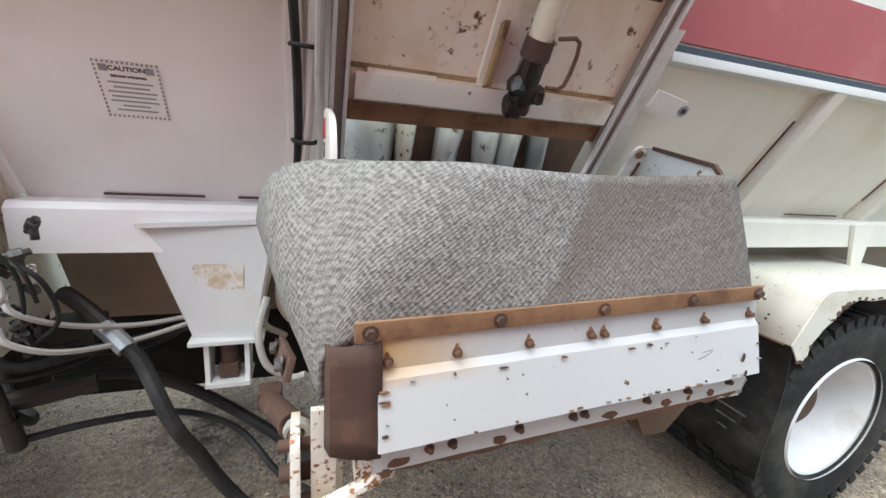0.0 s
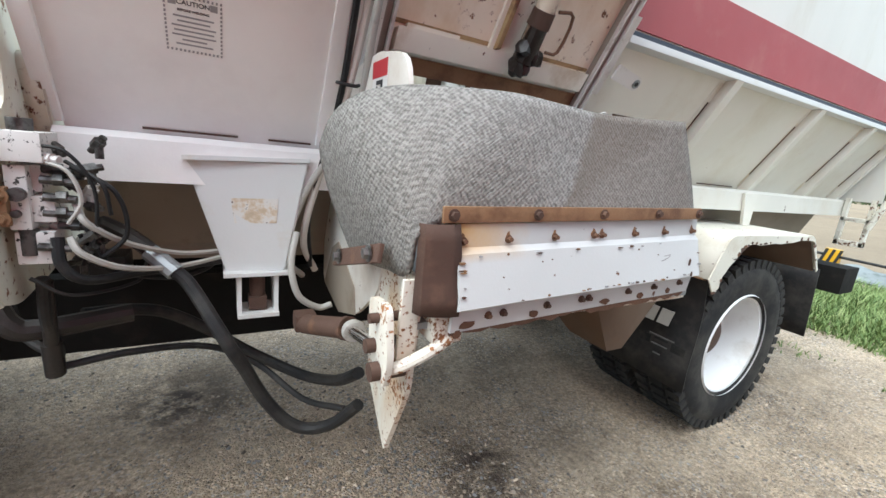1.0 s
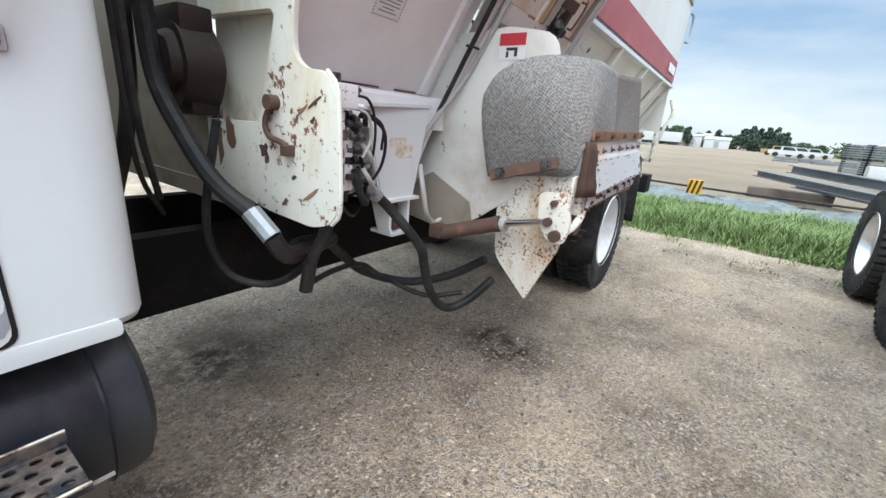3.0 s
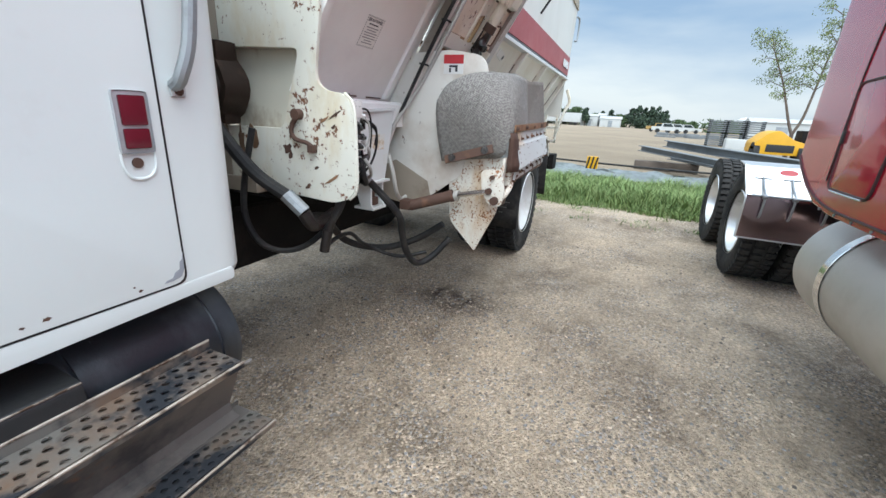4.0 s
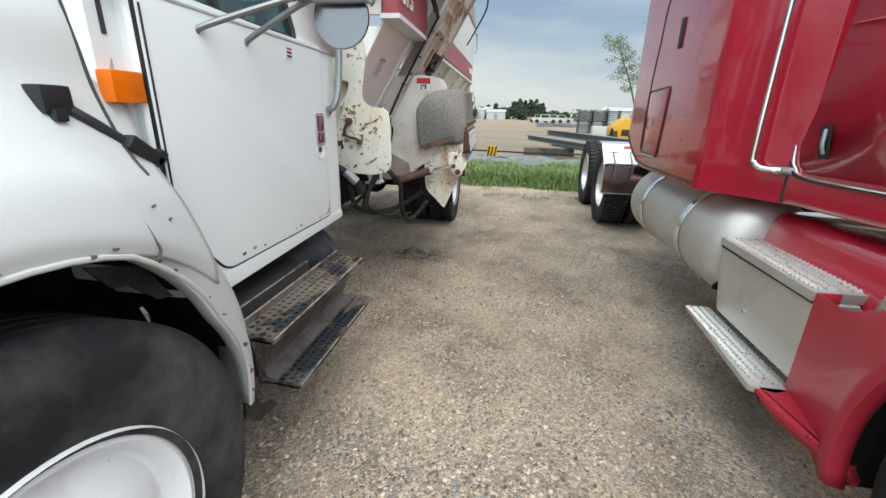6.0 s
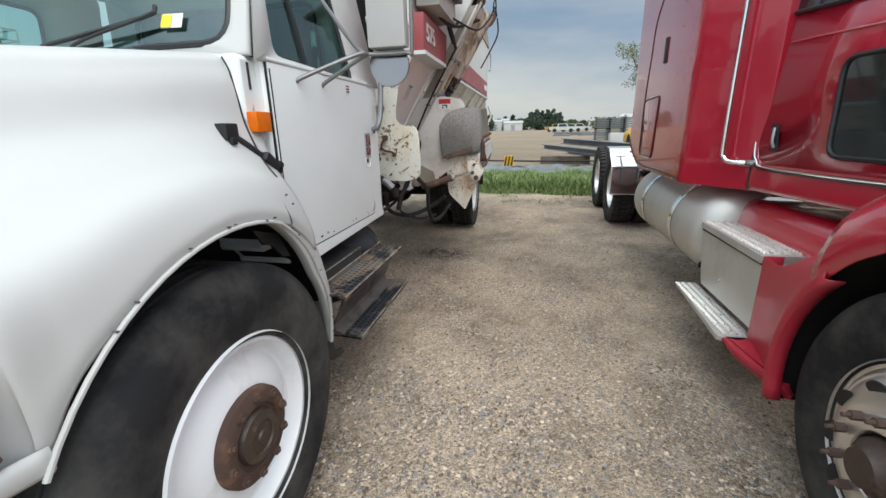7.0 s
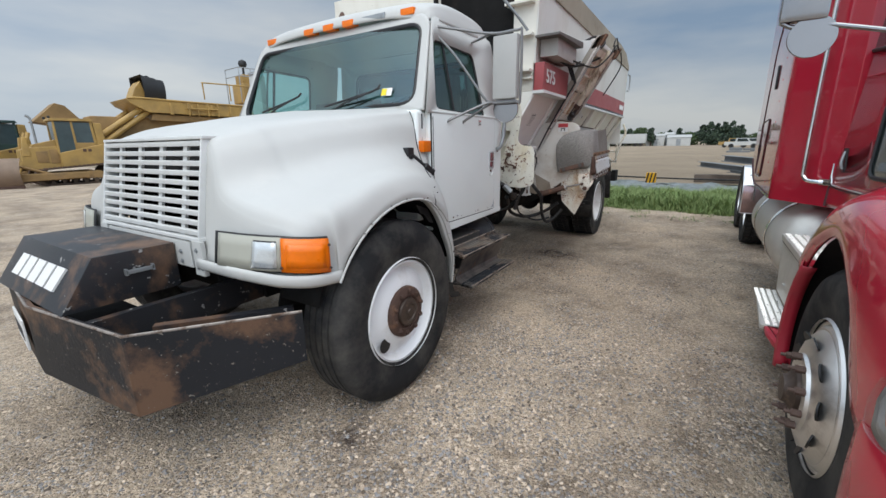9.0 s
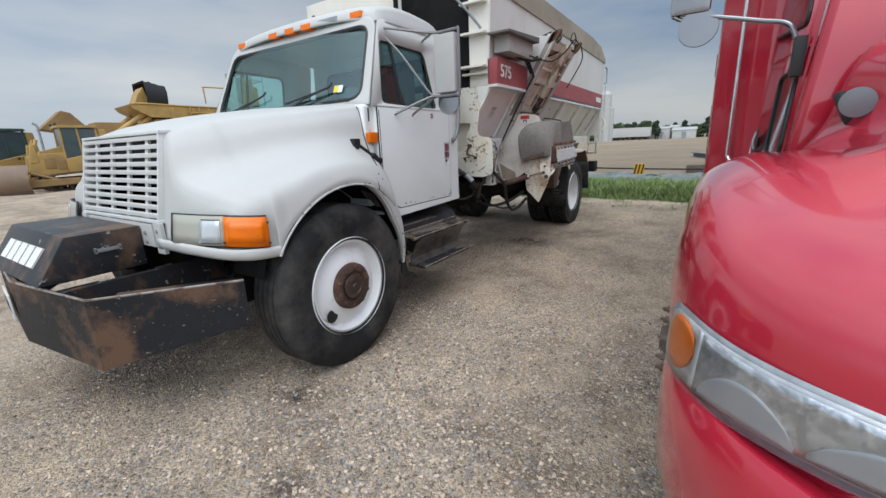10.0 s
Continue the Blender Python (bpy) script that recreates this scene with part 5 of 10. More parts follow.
def under_cab():
    SEAT.append(lambda p: Vector((0, 0.012, 0)))
    bm = B()
    prism(bm, [(0.04, 0.672), (0.043, 0.656), (0.05, 0.654), (0.05, 0.664), (0.18, 0.664), (0.18, 0.70), (0.186, 0.70), (0.186, 0.656)], "x", 0.69, 1.52)
    st = part("cab_steps", bm, step_steel, truck, "worn black pierced steel cab steps")
    pierced_tread(0.693, 1.517, 0.05, 0.178, 0.672, st)
    bm = B()
    prism(bm, [(0.025, 0.418), (0.028, 0.400), (0.036, 0.398), (0.036, 0.410), (0.19, 0.410), (0.19, 0.43), (0.196, 0.43), (0.20, 0.402)], "x", 0.80, 1.595)
    part("lower_step", bm, step_steel, st)
    bm = B()
    prism(bm, [(0.135, 0.4215), (0.168, 0.432), (0.175, 0.46), (0.115, 0.60), (0.052, 0.655), (0.058, 0.66), (0.122, 0.605), (0.183, 0.46), (0.176, 0.426), (0.14, 0.4165)], "x", 0.81, 1.555)
    part("riser_plate", bm, grime_grey, st, "grimy grey riser plate")
    for x0, x1, y, z in ((0.69, 1.52, 0.0435, 0.6725), (0.69, 1.52, 0.183, 0.701), (0.80, 1.595, 0.0285, 0.4185)):
        bm = B()
        tube(bm, [(x0, y, z), ((x0 + x1) / 2, y - 0.001, z + 0.0006), (x1, y, z)], 0.0042, 8, 4)
        part("pale_edge", bm, pale_edge, st, "bright worn edge")
    pierced_tread(0.805, 1.59, 0.035, 0.125, 0.418, st, 26, 3)
    bm = B()
    box(bm, (0.805, 0.125, 0.413), (1.59, 0.19, 0.4185))
    part("plain_tread", bm, grime_grey, st)
    for x in (0.70, 1.40):
        bm = B()
        prism(bm, [(0.14, 0.64), (0.20, 0.65), (0.25, 0.56), (0.25, 0.43), (0.22, 0.43), (0.17, 0.56)], "x", x, x + 0.012)
        part("bracket", bm, frame_black, st)
    SEAT.pop()
    bm = B()
    prism(bm, rounded([(0.195, 0.755), (0.195, 0.66), (0.21, 0.60), (0.55, 0.60), (0.55, 0.765), (0.40, 0.765)], 0.015), "x", 0.72, 1.218, 0.006)
    bx = part("battery_box", bm, battery_black, truck, "grimy brown battery box above the steps")
    # highlight on the box's top edge, put in as a thin pale bar
    bm = B()
    tube(bm, [(0.722, 0.1975, 0.7525), (0.98, 0.197, 0.753), (1.216, 0.1975, 0.7525)], 0.0025, 8, 4)
    part("pale_edge", bm, pale_edge, bx)
    bm = B()
    lathe(bm, [(0.0, 0.0), (0.18, 0.0), (0.21, 0.015), (0.220, 0.04), (0.220, 0.46), (0.212, 0.485), (0.18, 0.505), (0.0, 0.515)], (1.19, 0.465, 0.595), "x", 40)
    tk = part("air_tank", bm, tank_black, truck, "black cylindrical tank under the cab")
    for x in (1.24, 1.60):
        bm = B()
        lathe(bm, [(0.219, -0.006), (0.224, 0.0), (0.219, 0.006)], (x, 0.465, 0.595), "x", 40)
        part("weld_seam", bm, tank_black, tk)


battery_black = surface("dusty brown paint", (0.026, 0.026, 0.027), 0.42, tone=0.3, grime=(0.15, 0.085, 0.052), grime_at=(0.52, 0.68), grime_scale=3.5, bump=0.15)
under_cab()


# chassis
def chassis():
    for y in (0.82, 1.50):
        bm = B()
        prism(bm, [(y, 0.59), (y + 0.08, 0.59), (y + 0.08, 0.60), (y + 0.012, 0.60), (y + 0.012, 0.865), (y + 0.08, 0.865), (y + 0.08, 0.875), (y, 0.875)], "x", -0.62, 6.85)
        part("frame_rail", bm, frame_black, truck, "dirty black chassis rail")
    for x in (-0.5, 1.3, 2.6, 3.8, 5.9, 6.7):
        bm = B()
        box(bm, (x, 0.83, 0.64), (x + 0.06, 1.58, 0.84))
        part("cross_member", bm, frame_black, truck)
    bm = B()
    cyl(bm, (5.12, 0.3, 0.515), (5.12, 2.14, 0.515), 0.085, seg=16)
    lathe(bm, [(0.0, -0.2), (0.15, -0.14), (0.20, 0.0), (0.15, 0.14), (0.0, 0.2)], (5.12, CY, 0.515), "x", 20)
    part("rear_axle", bm, frame_black, truck)
    bm = B()
    cyl(bm, (0, 0.25, 0.47), (0, 2.19, 0.47), 0.055, seg=12)
    box(bm, (-0.4, 0.75, 0.60), (0.45, 0.83, 0.66))
    part("front_axle", bm, frame_black, truck)
    bm = B()
    box(bm, (-0.60, 0.62, 0.80), (0.45, 1.82, 1.30))
    part("engine", bm, frame_black, truck)
    bm = B()
    cyl(bm, (0.5, CY, 0.62), (5.0, CY, 0.56), 0.05, seg=12)
    part("drive_shaft", bm, frame_black, truck)


chassis()


def exhaust_shield():
    """A pierced heat shield that stands behind the cab."""
    bm = B()
    x0, z0, dx, dz = 1.805, 1.20, 0.0175, 0.0205
    for i in range(4):
        for j in range(60):
            cx, cz = x0 + (i + 0.5) * dx, z0 + (j + 0.5) * dz
            sq = [(cx + dx / 2 * a, cz + dz / 2 * b) for a, b in ((1, 0), (1, 1), (0, 1), (-1, 1), (-1, 0), (-1, -1), (0, -1), (1, -1))]
            hx = cx + (0.12 * dx if j % 2 else -0.12 * dx)
            inn = [(hx + 0.0052 * math.cos(math.pi / 4 * k), cz + 0.0052 * math.sin(math.pi / 4 * k)) for k in range(8)]
            o = [bm.verts.new((q[0], 1.20, q[1])) for q in sq]
            n = [bm.verts.new((q[0], 1.20, q[1])) for q in inn]
            for k in range(8):
                bm.faces.new((o[k], o[(k + 1) % 8], n[(k + 1) % 8], n[k]))
    part("heat_shield", bm, aluminium, truck, "pierced silver heat shield behind the cab", smooth=0)


exhaust_shield()


# ---- mixer body on the truck ----
def body_seat(p):
    """How far the mixer body sits back and up on its frame."""
    return Vector((along(p.x, ((1.9, 0.0), (2.8, 0.045), (4.6, 0.05), (5.2, 0.02), (6.9, 0.0))), 0, along(p.x, ((1.9, 0.01), (2.3, 0.012), (4.6, 0.012), (6.0, 0.004)))))


SEAT.append(body_seat)


def wall_y(z):
    """The sloped lower side of the mixer body."""
    return 0.08 + 0.6 * (1.93 - z)


def mixer_body():
    X0, X1 = 2.06, 6.9
    bm = B()
    prism(bm, [(0.09, 1.905), (0.06, 2.74), (0.075, 2.74), (0.105, 1.905)], "x", X0, X1)
    body = part("mixer_box", bm, panel_white_soft, truck, "white steel mixer box with red stripe")
    bm = B()
    prism(bm, [(2 * CY - 0.09, 1.905), (2 * CY - 0.06, 2.74), (2 * CY - 0.075, 2.74), (2 * CY - 0.105, 1.905)], "x", X0, X1)
    part("far_wall", bm, panel_white_soft, body)
    bm = B()
    box(bm, (X1 - 0.015, 0.10, 1.40), (X1, 2 * CY - 0.10, 2.74))
    part("rear_wall", bm, panel_white_soft, body)
    # dusty top rim
    bm = B()
    for a, b in ((0.045, 0.085), (2 * CY - 0.085, 2 * CY - 0.045)):
        prism(bm, [(X0, 2.74), (X0, 2.95), (5.85, 2.965), (6.45, 2.92), (X1 - 0.06, 2.78), (X1, 2.70)], "y", a, b)
    part("box_extension", bm, dusty_rim, body, "dusty brown extension round the top")
    # sloped lower wall in two lengths, either side of the chute
    for a, b, mat, nm in ((2.135, 2.826, pinkish, "lower_side"), (3.655, X1, cream, "lower_side")):
        bm = B()
        prism(bm, [(wall_y(1.905), 1.905), (wall_y(1.40), 1.40), (wall_y(1.40) + 0.01, 1.39), (wall_y(1.905) + 0.012, 1.905)], "x", a, b)
        part(nm, bm, mat, body)
    bm = B()
    prism(bm, [(2 * CY - wall_y(1.905), 1.905), (2 * CY - wall_y(1.40), 1.40), (2 * CY - wall_y(1.40) - 0.01, 1.39), (2 * CY - wall_y(1.905) - 0.012, 1.905)], "x", X0, X1)
    part("far_side", bm, cream, body)
    # sill and trough below
    for a, b in ((2.13, 2.80), (3.84, X1)):
        bm = B()
        prism(bm, [(0.305, 1.275), (0.305, 1.385), (0.32, 1.40), (0.42, 1.40), (0.42, 1.385), (0.32, 1.38), (0.32, 1.275)], "x", a, b)
        part("sill", bm, pinkish if a < 3 else cream, body)
        bm = B()
        prism(bm, [(0.42, 1.39), (0.50, 1.20), (0.56, 1.05), (0.62, 1.05), (0.5, 1.40)], "x", a, b)
        part("trough", bm, trough_brown, body, "dusty brown mixer trough")
    bm = B()
    box(bm, (X0, 0.56, 1.0), (X1, 2 * CY - 0.5, 1.06))
    part("trough_floor", bm, trough_brown, body)
    # stripe, pinstripe and ledge
    bm = B()
    prism(bm, [(0.0805, 1.93), (0.0745, 2.145), (0.09, 2.145), (0.09, 1.93)], "x", 3.72, X1 + 0.003)
    part("red_stripe", bm, stripe_red, body, "faded red stripe")
    bm = B()
    prism(bm, [(0.082, 1.922), (0.082, 1.900), (0.1, 1.900), (0.1, 1.922)], "x", 3.72, X1)
    part("dark_pinstripe", bm, navy, body)
    bm = B()
    prism(bm, [(0.062, 1.872), (0.062, 1.898), (0.12, 1.898), (0.12, 1.872)], "x", 3.72, X1, 0.003)
    part("ledge", bm, panel_white, body)
    name_blocks(0.115, 0.40, pose(6.58, 0.068, 2.035, 88, 0, 0), decal_white, body, 0.004)
    # front red panel with the model number
    bm = B()
    prism(bm, [(0.004, 1.90), (-0.004, 2.135), (0.10, 2.135), (0.10, 1.90)], "x", 2.06, 2.80, 0.004)
    part("red_panel", bm, stripe_red, body, "red front panel with model number")
    lettering("575", 0.165, pose(2.25, -0.004, 2.02, 88, 0, 0), decal_white, body, 0.006)
    bm = B()
    prism(bm, [(-0.012, 1.875), (-0.012, 1.90), (0.10, 1.90), (0.10, 1.875)], "x", 2.05, 2.80)
    part("ledge", bm, panel_white, body)
    # ribs: gussets under the ledge
    for x in (4.48, 5.40, 6.20, 6.78):
        bm = B()
        prism(bm, [(0.065, 1.872), (wall_y(1.872), 1.872), (wall_y(1.40), 1.40), (0.33, 1.40)], "x", x - 0.03, x + 0.03, 0.003)
        part("rib", bm, cream, body, "cream stiffening rib")
        bm = B()
        p0, p1 = Vector((x - 0.045, wall_y(1.78) - 0.006, 1.78)), Vector((x - 0.045, wall_y(1.50) - 0.006, 1.50))
        tube(bm, [p0, p0.lerp(p1, 0.5), p1], 0.0035, 6, 0)
        part("rust_seam", bm, dark_rust, body)
        bm = B()
        prism(bm, [(wall_y(1.86) - 0.003, 1.86), (wall_y(1.42) - 0.003, 1.42), (wall_y(1.42) + 0.003, 1.42), (wall_y(1.86) + 0.003, 1.86)], "x", x - 0.062 - 0.012 * math.sin(x * 9), x - 0.029)
        part("rust_bleed", bm, bleed_tan, body)
    for x0, x1 in ((2.29, 2.51), (2.59, 2.71), (4.1, 4.5), (4.9, 5.3)):
        bm = B()
        box(bm, (x0, wall_y(1.415) - 0.005, 1.410), (x1, wall_y(1.415), 1.416))
        part("rust_seam", bm, dark_rust, body)
    # raised rim round the front lower panel
    for a, b in (((2.12, 1.86), (2.12, 1.42)), ((2.74, 1.86), (2.74, 1.42))):
        bm = B()
        prism(bm, [(wall_y(1.87) - 0.022, 1.87), (wall_y(1.41) - 0.022, 1.41), (wall_y(1.41), 1.41), (wall_y(1.87), 1.87)], "x", a[0] - 0.018, a[0] + 0.018, 0.004)
        part("panel_rim", bm, pinkish, body)
    # caution label
    def on_wall(u, v, out):
        z = 1.716 - v
        return Vector((2.362 + u, wall_y(z) - out, z))
    bm = B()
    plate_sheet(bm, [(0, 0), (0.110, 0), (0.110, 0.106), (0, 0.106)], lambda u, v: on_wall(u, v, 0.002))
    lab = part("caution_label", bm, decal_faded, body, "faded caution label")
    pz = 1.716 - 0.0115
    lettering("CAUTION", 0.0145, Matrix.Translation((2.362 + 0.055, wall_y(pz) - 0.0028, pz)) @ pose(0, 0, 0, 90 + 31, 0, 0), ink, lab, 0.001)
    pz = 1.716 - 0.026
    lettering("BEFORE WELDING", 0.0076, Matrix.Translation((2.362 + 0.055, wall_y(pz) - 0.0028, pz)) @ pose(0, 0, 0, 90 + 31, 0, 0), ink, lab, 0.001)
    for k, w in enumerate((0.08, 0.065, 0.088, 0.08, 0.088, 0.05, 0.075)):
        v = 0.036 + k * 0.0092
        bm = B()
        plate_sheet(bm, [(0.055 - w / 2, v), (0.055 + w / 2, v), (0.055 + w / 2, v + 0.0034), (0.055 - w / 2, v + 0.0034)], lambda u, q: on_wall(u, q, 0.003))
        part("bar", bm, ink_faded, lab)
    for k in range(52):
        t = k / 52
        u, v = ((t * 4 % 1) * 0.110, 0.0) if t < 0.25 else ((0.110, (t * 4 % 1) * 0.106) if t < 0.5 else (((1 - t * 4 % 1) * 0.110, 0.106) if t < 0.75 else (0.0, (1 - t * 4 % 1) * 0.106)))
        bm = B()
        plate_sheet(bm, [(u - 0.0017, v - 0.0025), (u + 0.0023, v - 0.0025), (u + 0.0017, v + 0.0025), (u - 0.0023, v + 0.0025)], lambda a, b: on_wall(a, b, 0.0032))
        part("border_tick", bm, ink_faded, lab)
    for u in (0.007, 0.088):
        bm = B()
        plate_sheet(bm, [(u, 0.005), (u + 0.015, 0.005), (u + 0.015, 0.018), (u, 0.018)], lambda a, b: on_wall(a, b, 0.003))
        part("title_block", bm, ink_faded, lab)
    return body


bleed_tan = surface("rust bled cream paint", (0.60, 0.52, 0.38), 0.55, tone=0.15, grime=(0.72, 0.69, 0.615), grime_at=(0.42, 0.58), grime_scale=7, streak=0.5)
panel_white_soft = surface("weathered white box paint", (0.66, 0.645, 0.60), 0.5, tone=0.06, grime=(0.52, 0.47, 0.39), grime_at=(0.5, 0.9), streak=0.4)
dusty_rim = surface("dusty brown rubber", (0.33, 0.285, 0.22), 0.9, tone=0.2, grime=(0.22, 0.18, 0.13), grime_scale=4)
trough_brown = surface("dusty brown steel", (0.30, 0.25, 0.20), 0.8, tone=0.2, grime=(0.16, 0.11, 0.075), grime_scale=3)
navy = surface("dark blue pinstripe", (0.03, 0.04, 0.06), 0.5, tone=0.15, bump=0)
decal_faded = surface("faded label film", (0.82, 0.80, 0.76), 0.5, tone=0.06, bump=0)
ink_faded = surface("faded grey ink", (0.30, 0.29, 0.29), 0.6, tone=0.1, bump=0)
mixer = mixer_body()


def front_end():
    # the outer end plate, with its notch and rounded knob
    out = [(0.235, 1.90), (0.20, 1.68), (0.232, 1.50), (0.229, 1.44), (0.18, 1.413), (0.112, 1.409), (0.074, 1.365), (0.066, 1.23), (0.066, 1.075), (0.10, 1.03), (0.17, 1.008), (0.39, 1.02), (0.60, 1.06), (1.84, 1.06), (2.05, 1.02), (2.26, 1.008), (2.36, 1.075), (2.36, 1.365), (2.21, 1.44), (2.20, 1.90)]
    main = rounded(out[:13], [0, 0.05, 0.05, 0.03, 0.02, 0.03, 0.03, 0.02, 0.02, 0.02, 0.03, 0.05, 0.0], 3)
    pocket = rounded([(0.70, 1.06), (0.70, 1.268), (0.402, 1.272), (0.302, 1.555), (0.70, 1.565), (0.70, 1.90)], [0, 0, 0.03, 0.035, 0, 0], 4)
    bm = B()
    prism(bm, main + pocket, "x", 2.035, 2.05, 0.002)
    pl = part("end_plate", bm, rusty_white, truck, "white end plate pocked with rust")
    bm = B()
    prism(bm, [(0.705, 1.06), *out[13:], (0.705, 1.90)], "x", 2.035, 2.05)
    part("far_plate", bm, trough_brown, pl)
    # pocket pressed into the plate
    bm = B()
    rim = pocket[1:-1]
    for (y0, z0), (y1, z1) in zip(rim, rim[1:]):
        add(bm, [(2.05, y0, z0), (2.05, y1, z1), (2.085, y1, z1), (2.085, y0, z0)], ((0, 1, 2, 3),))
    part("pocket_side", bm, rusty_white, pl, solid=0.004)
    bm = B()
    prism(bm, rim, "x", 2.085, 2.09)
    part("pocket_back", bm, pocket_paint, pl, "stained pocket in the end plate")
    # front of the box, shelves, and a black sheet as the opening's shade
    bm = B()
    prism(bm, [(0.10, 1.90), (0.07, 2.72), (0.14, 2.72), (0.14, 2.95), (0.30, 2.95), (0.30, 1.90)], "x", 2.03, 2.06)
    part("front_post", bm, cream, pl)
    for z, d in ((2.06, 0.10), (2.36, 0.07), (2.0, 0.05), (2.62, 0.08)):
        bm = B()
        box(bm, (2.03 - d, 0.10, z), (2.03, 0.36, z + 0.02))
        part("shelf", bm, cream, pl)
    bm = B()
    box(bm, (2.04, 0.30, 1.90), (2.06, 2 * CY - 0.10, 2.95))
    part("opening_shade", bm, frame_black, pl)
    bm = B()
    prism(bm, [(0.95, 2.40), (0.95, 2.95), (2.30, 2.95), (2.30, 2.40)], "x", 1.80, 1.83)
    part("upper_panel", bm, cream, pl, "cream panel behind the cab")
    bm = B()
    box(bm, (1.70, 0.92, 1.5), (1.74, 0.95, 2.95))
    part("post", bm, frame_black, pl)
    bm = B()
    cyl(bm, (1.93, 0.68, 1.41), (2.03, 0.68, 1.41), 0.115, 0.125, seg=24)
    cyl(bm, (1.905, 0.68, 1.42), (1.935, 0.68, 1.42), 0.075, 0.09, seg=20)
    for v in bm.verts:
        v.co += Vector((0.0, 0.012 * noise.noise(v.co * 18), 0.012 * noise.noise(v.co * 21)))
    mo = part("hydraulic_motor", bm, motor_grease, pl, "greasy brown hydraulic motor")
    for lo, hi in (((1.935, 0.60, 1.50), (2.03, 0.79, 1.575)), ((1.95, 0.61, 1.275), (2.03, 0.77, 1.33))):
        bm = B()
        box(bm, lo, hi, 0.02)
        part("port_block", bm, motor_grease, mo)
    # grease and rust that ran out of the pocket
    rnd = random.Random(12)
    for y, z, w, h, mat in ((0.56, 1.235, 0.028, 0.055, grease_run), (0.63, 1.20, 0.02, 0.08, grease_run), (0.385, 1.195, 0.022, 0.022, dark_rust), (0.37, 1.175, 0.010, 0.02, dark_rust), (0.17, 1.10, 0.035, 0.007, rust_tan), (0.15, 1.335, 0.03, 0.005, dark_rust), (0.20, 1.315, 0.028, 0.005, rust_tan), (0.16, 1.29, 0.010, 0.008, dark_rust), (0.245, 1.135, 0.012, 0.006, dark_rust), (0.29, 1.06, 0.016, 0.008, dark_rust)):
        bm = B()
        lean = 0.6 if h < 0.01 else 0.0
        pts = []
        for k in range(12):
            a = 2 * math.pi * k / 12
            r = rnd.uniform(0.55, 1.2)
            pts.append((y + w * r * math.cos(a), z + h * r * math.sin(a) - lean * w * r * math.cos(a)))
        prism(bm, pts, "x", 2.0325, 2.036)
        part("stain", bm, mat, pl)
    bm = B()
    tube(bm, [(2.034, 0.315, 1.325), (2.02, 0.335, 1.30), (2.018, 0.345, 1.265), (2.018, 0.325, 1.238), (2.018, 0.275, 1.228), (2.025, 0.25, 1.212)], 0.0085, 8, 4)
    box(bm, (2.005, 0.238, 1.193), (2.036, 0.262, 1.222), 0.004)
    cyl(bm, (2.005, 0.314, 1.328), (2.034, 0.314, 1.328), 0.02, seg=14)
    part("bent_fitting", bm, dark_rust, pl, "rusty bent pipe fitting")
    # edge bead
    bm = B()
    tube(bm, [(2.043, 0.112, 1.409), (2.043, 0.074, 1.365), (2.043, 0.066, 1.23), (2.043, 0.066, 1.075), (2.043, 0.10, 1.03)], 0.006, 8, 3)
    part("edge_bead", bm, rusty_white, pl)


motor_grease = surface("greasy brown casting", (0.022, 0.014, 0.010), 0.6, tone=0.4, grime=(0.065, 0.038, 0.025), grime_at=(0.52, 0.72), grime_scale=9, bump=0.5, bump_scale=40)
grease_run = surface("dried grease run", (0.16, 0.09, 0.05), 0.6, tone=0.35, grime=(0.06, 0.03, 0.02), grime_scale=20)
pocket_paint = surface("grease stained cream paint", (0.66, 0.63, 0.53), 0.5, tone=0.12, grime=(0.30, 0.20, 0.12), grime_at=(0.52, 0.70), grime_scale=5, spots=(0.05, 0.03, 0.022), spots_at=(0.66, 0.70), spots_scale=12, streak=0.5)
SEAT.append(lambda p: Vector((0.045, 0, 0.01)))
front_end()
SEAT.pop()


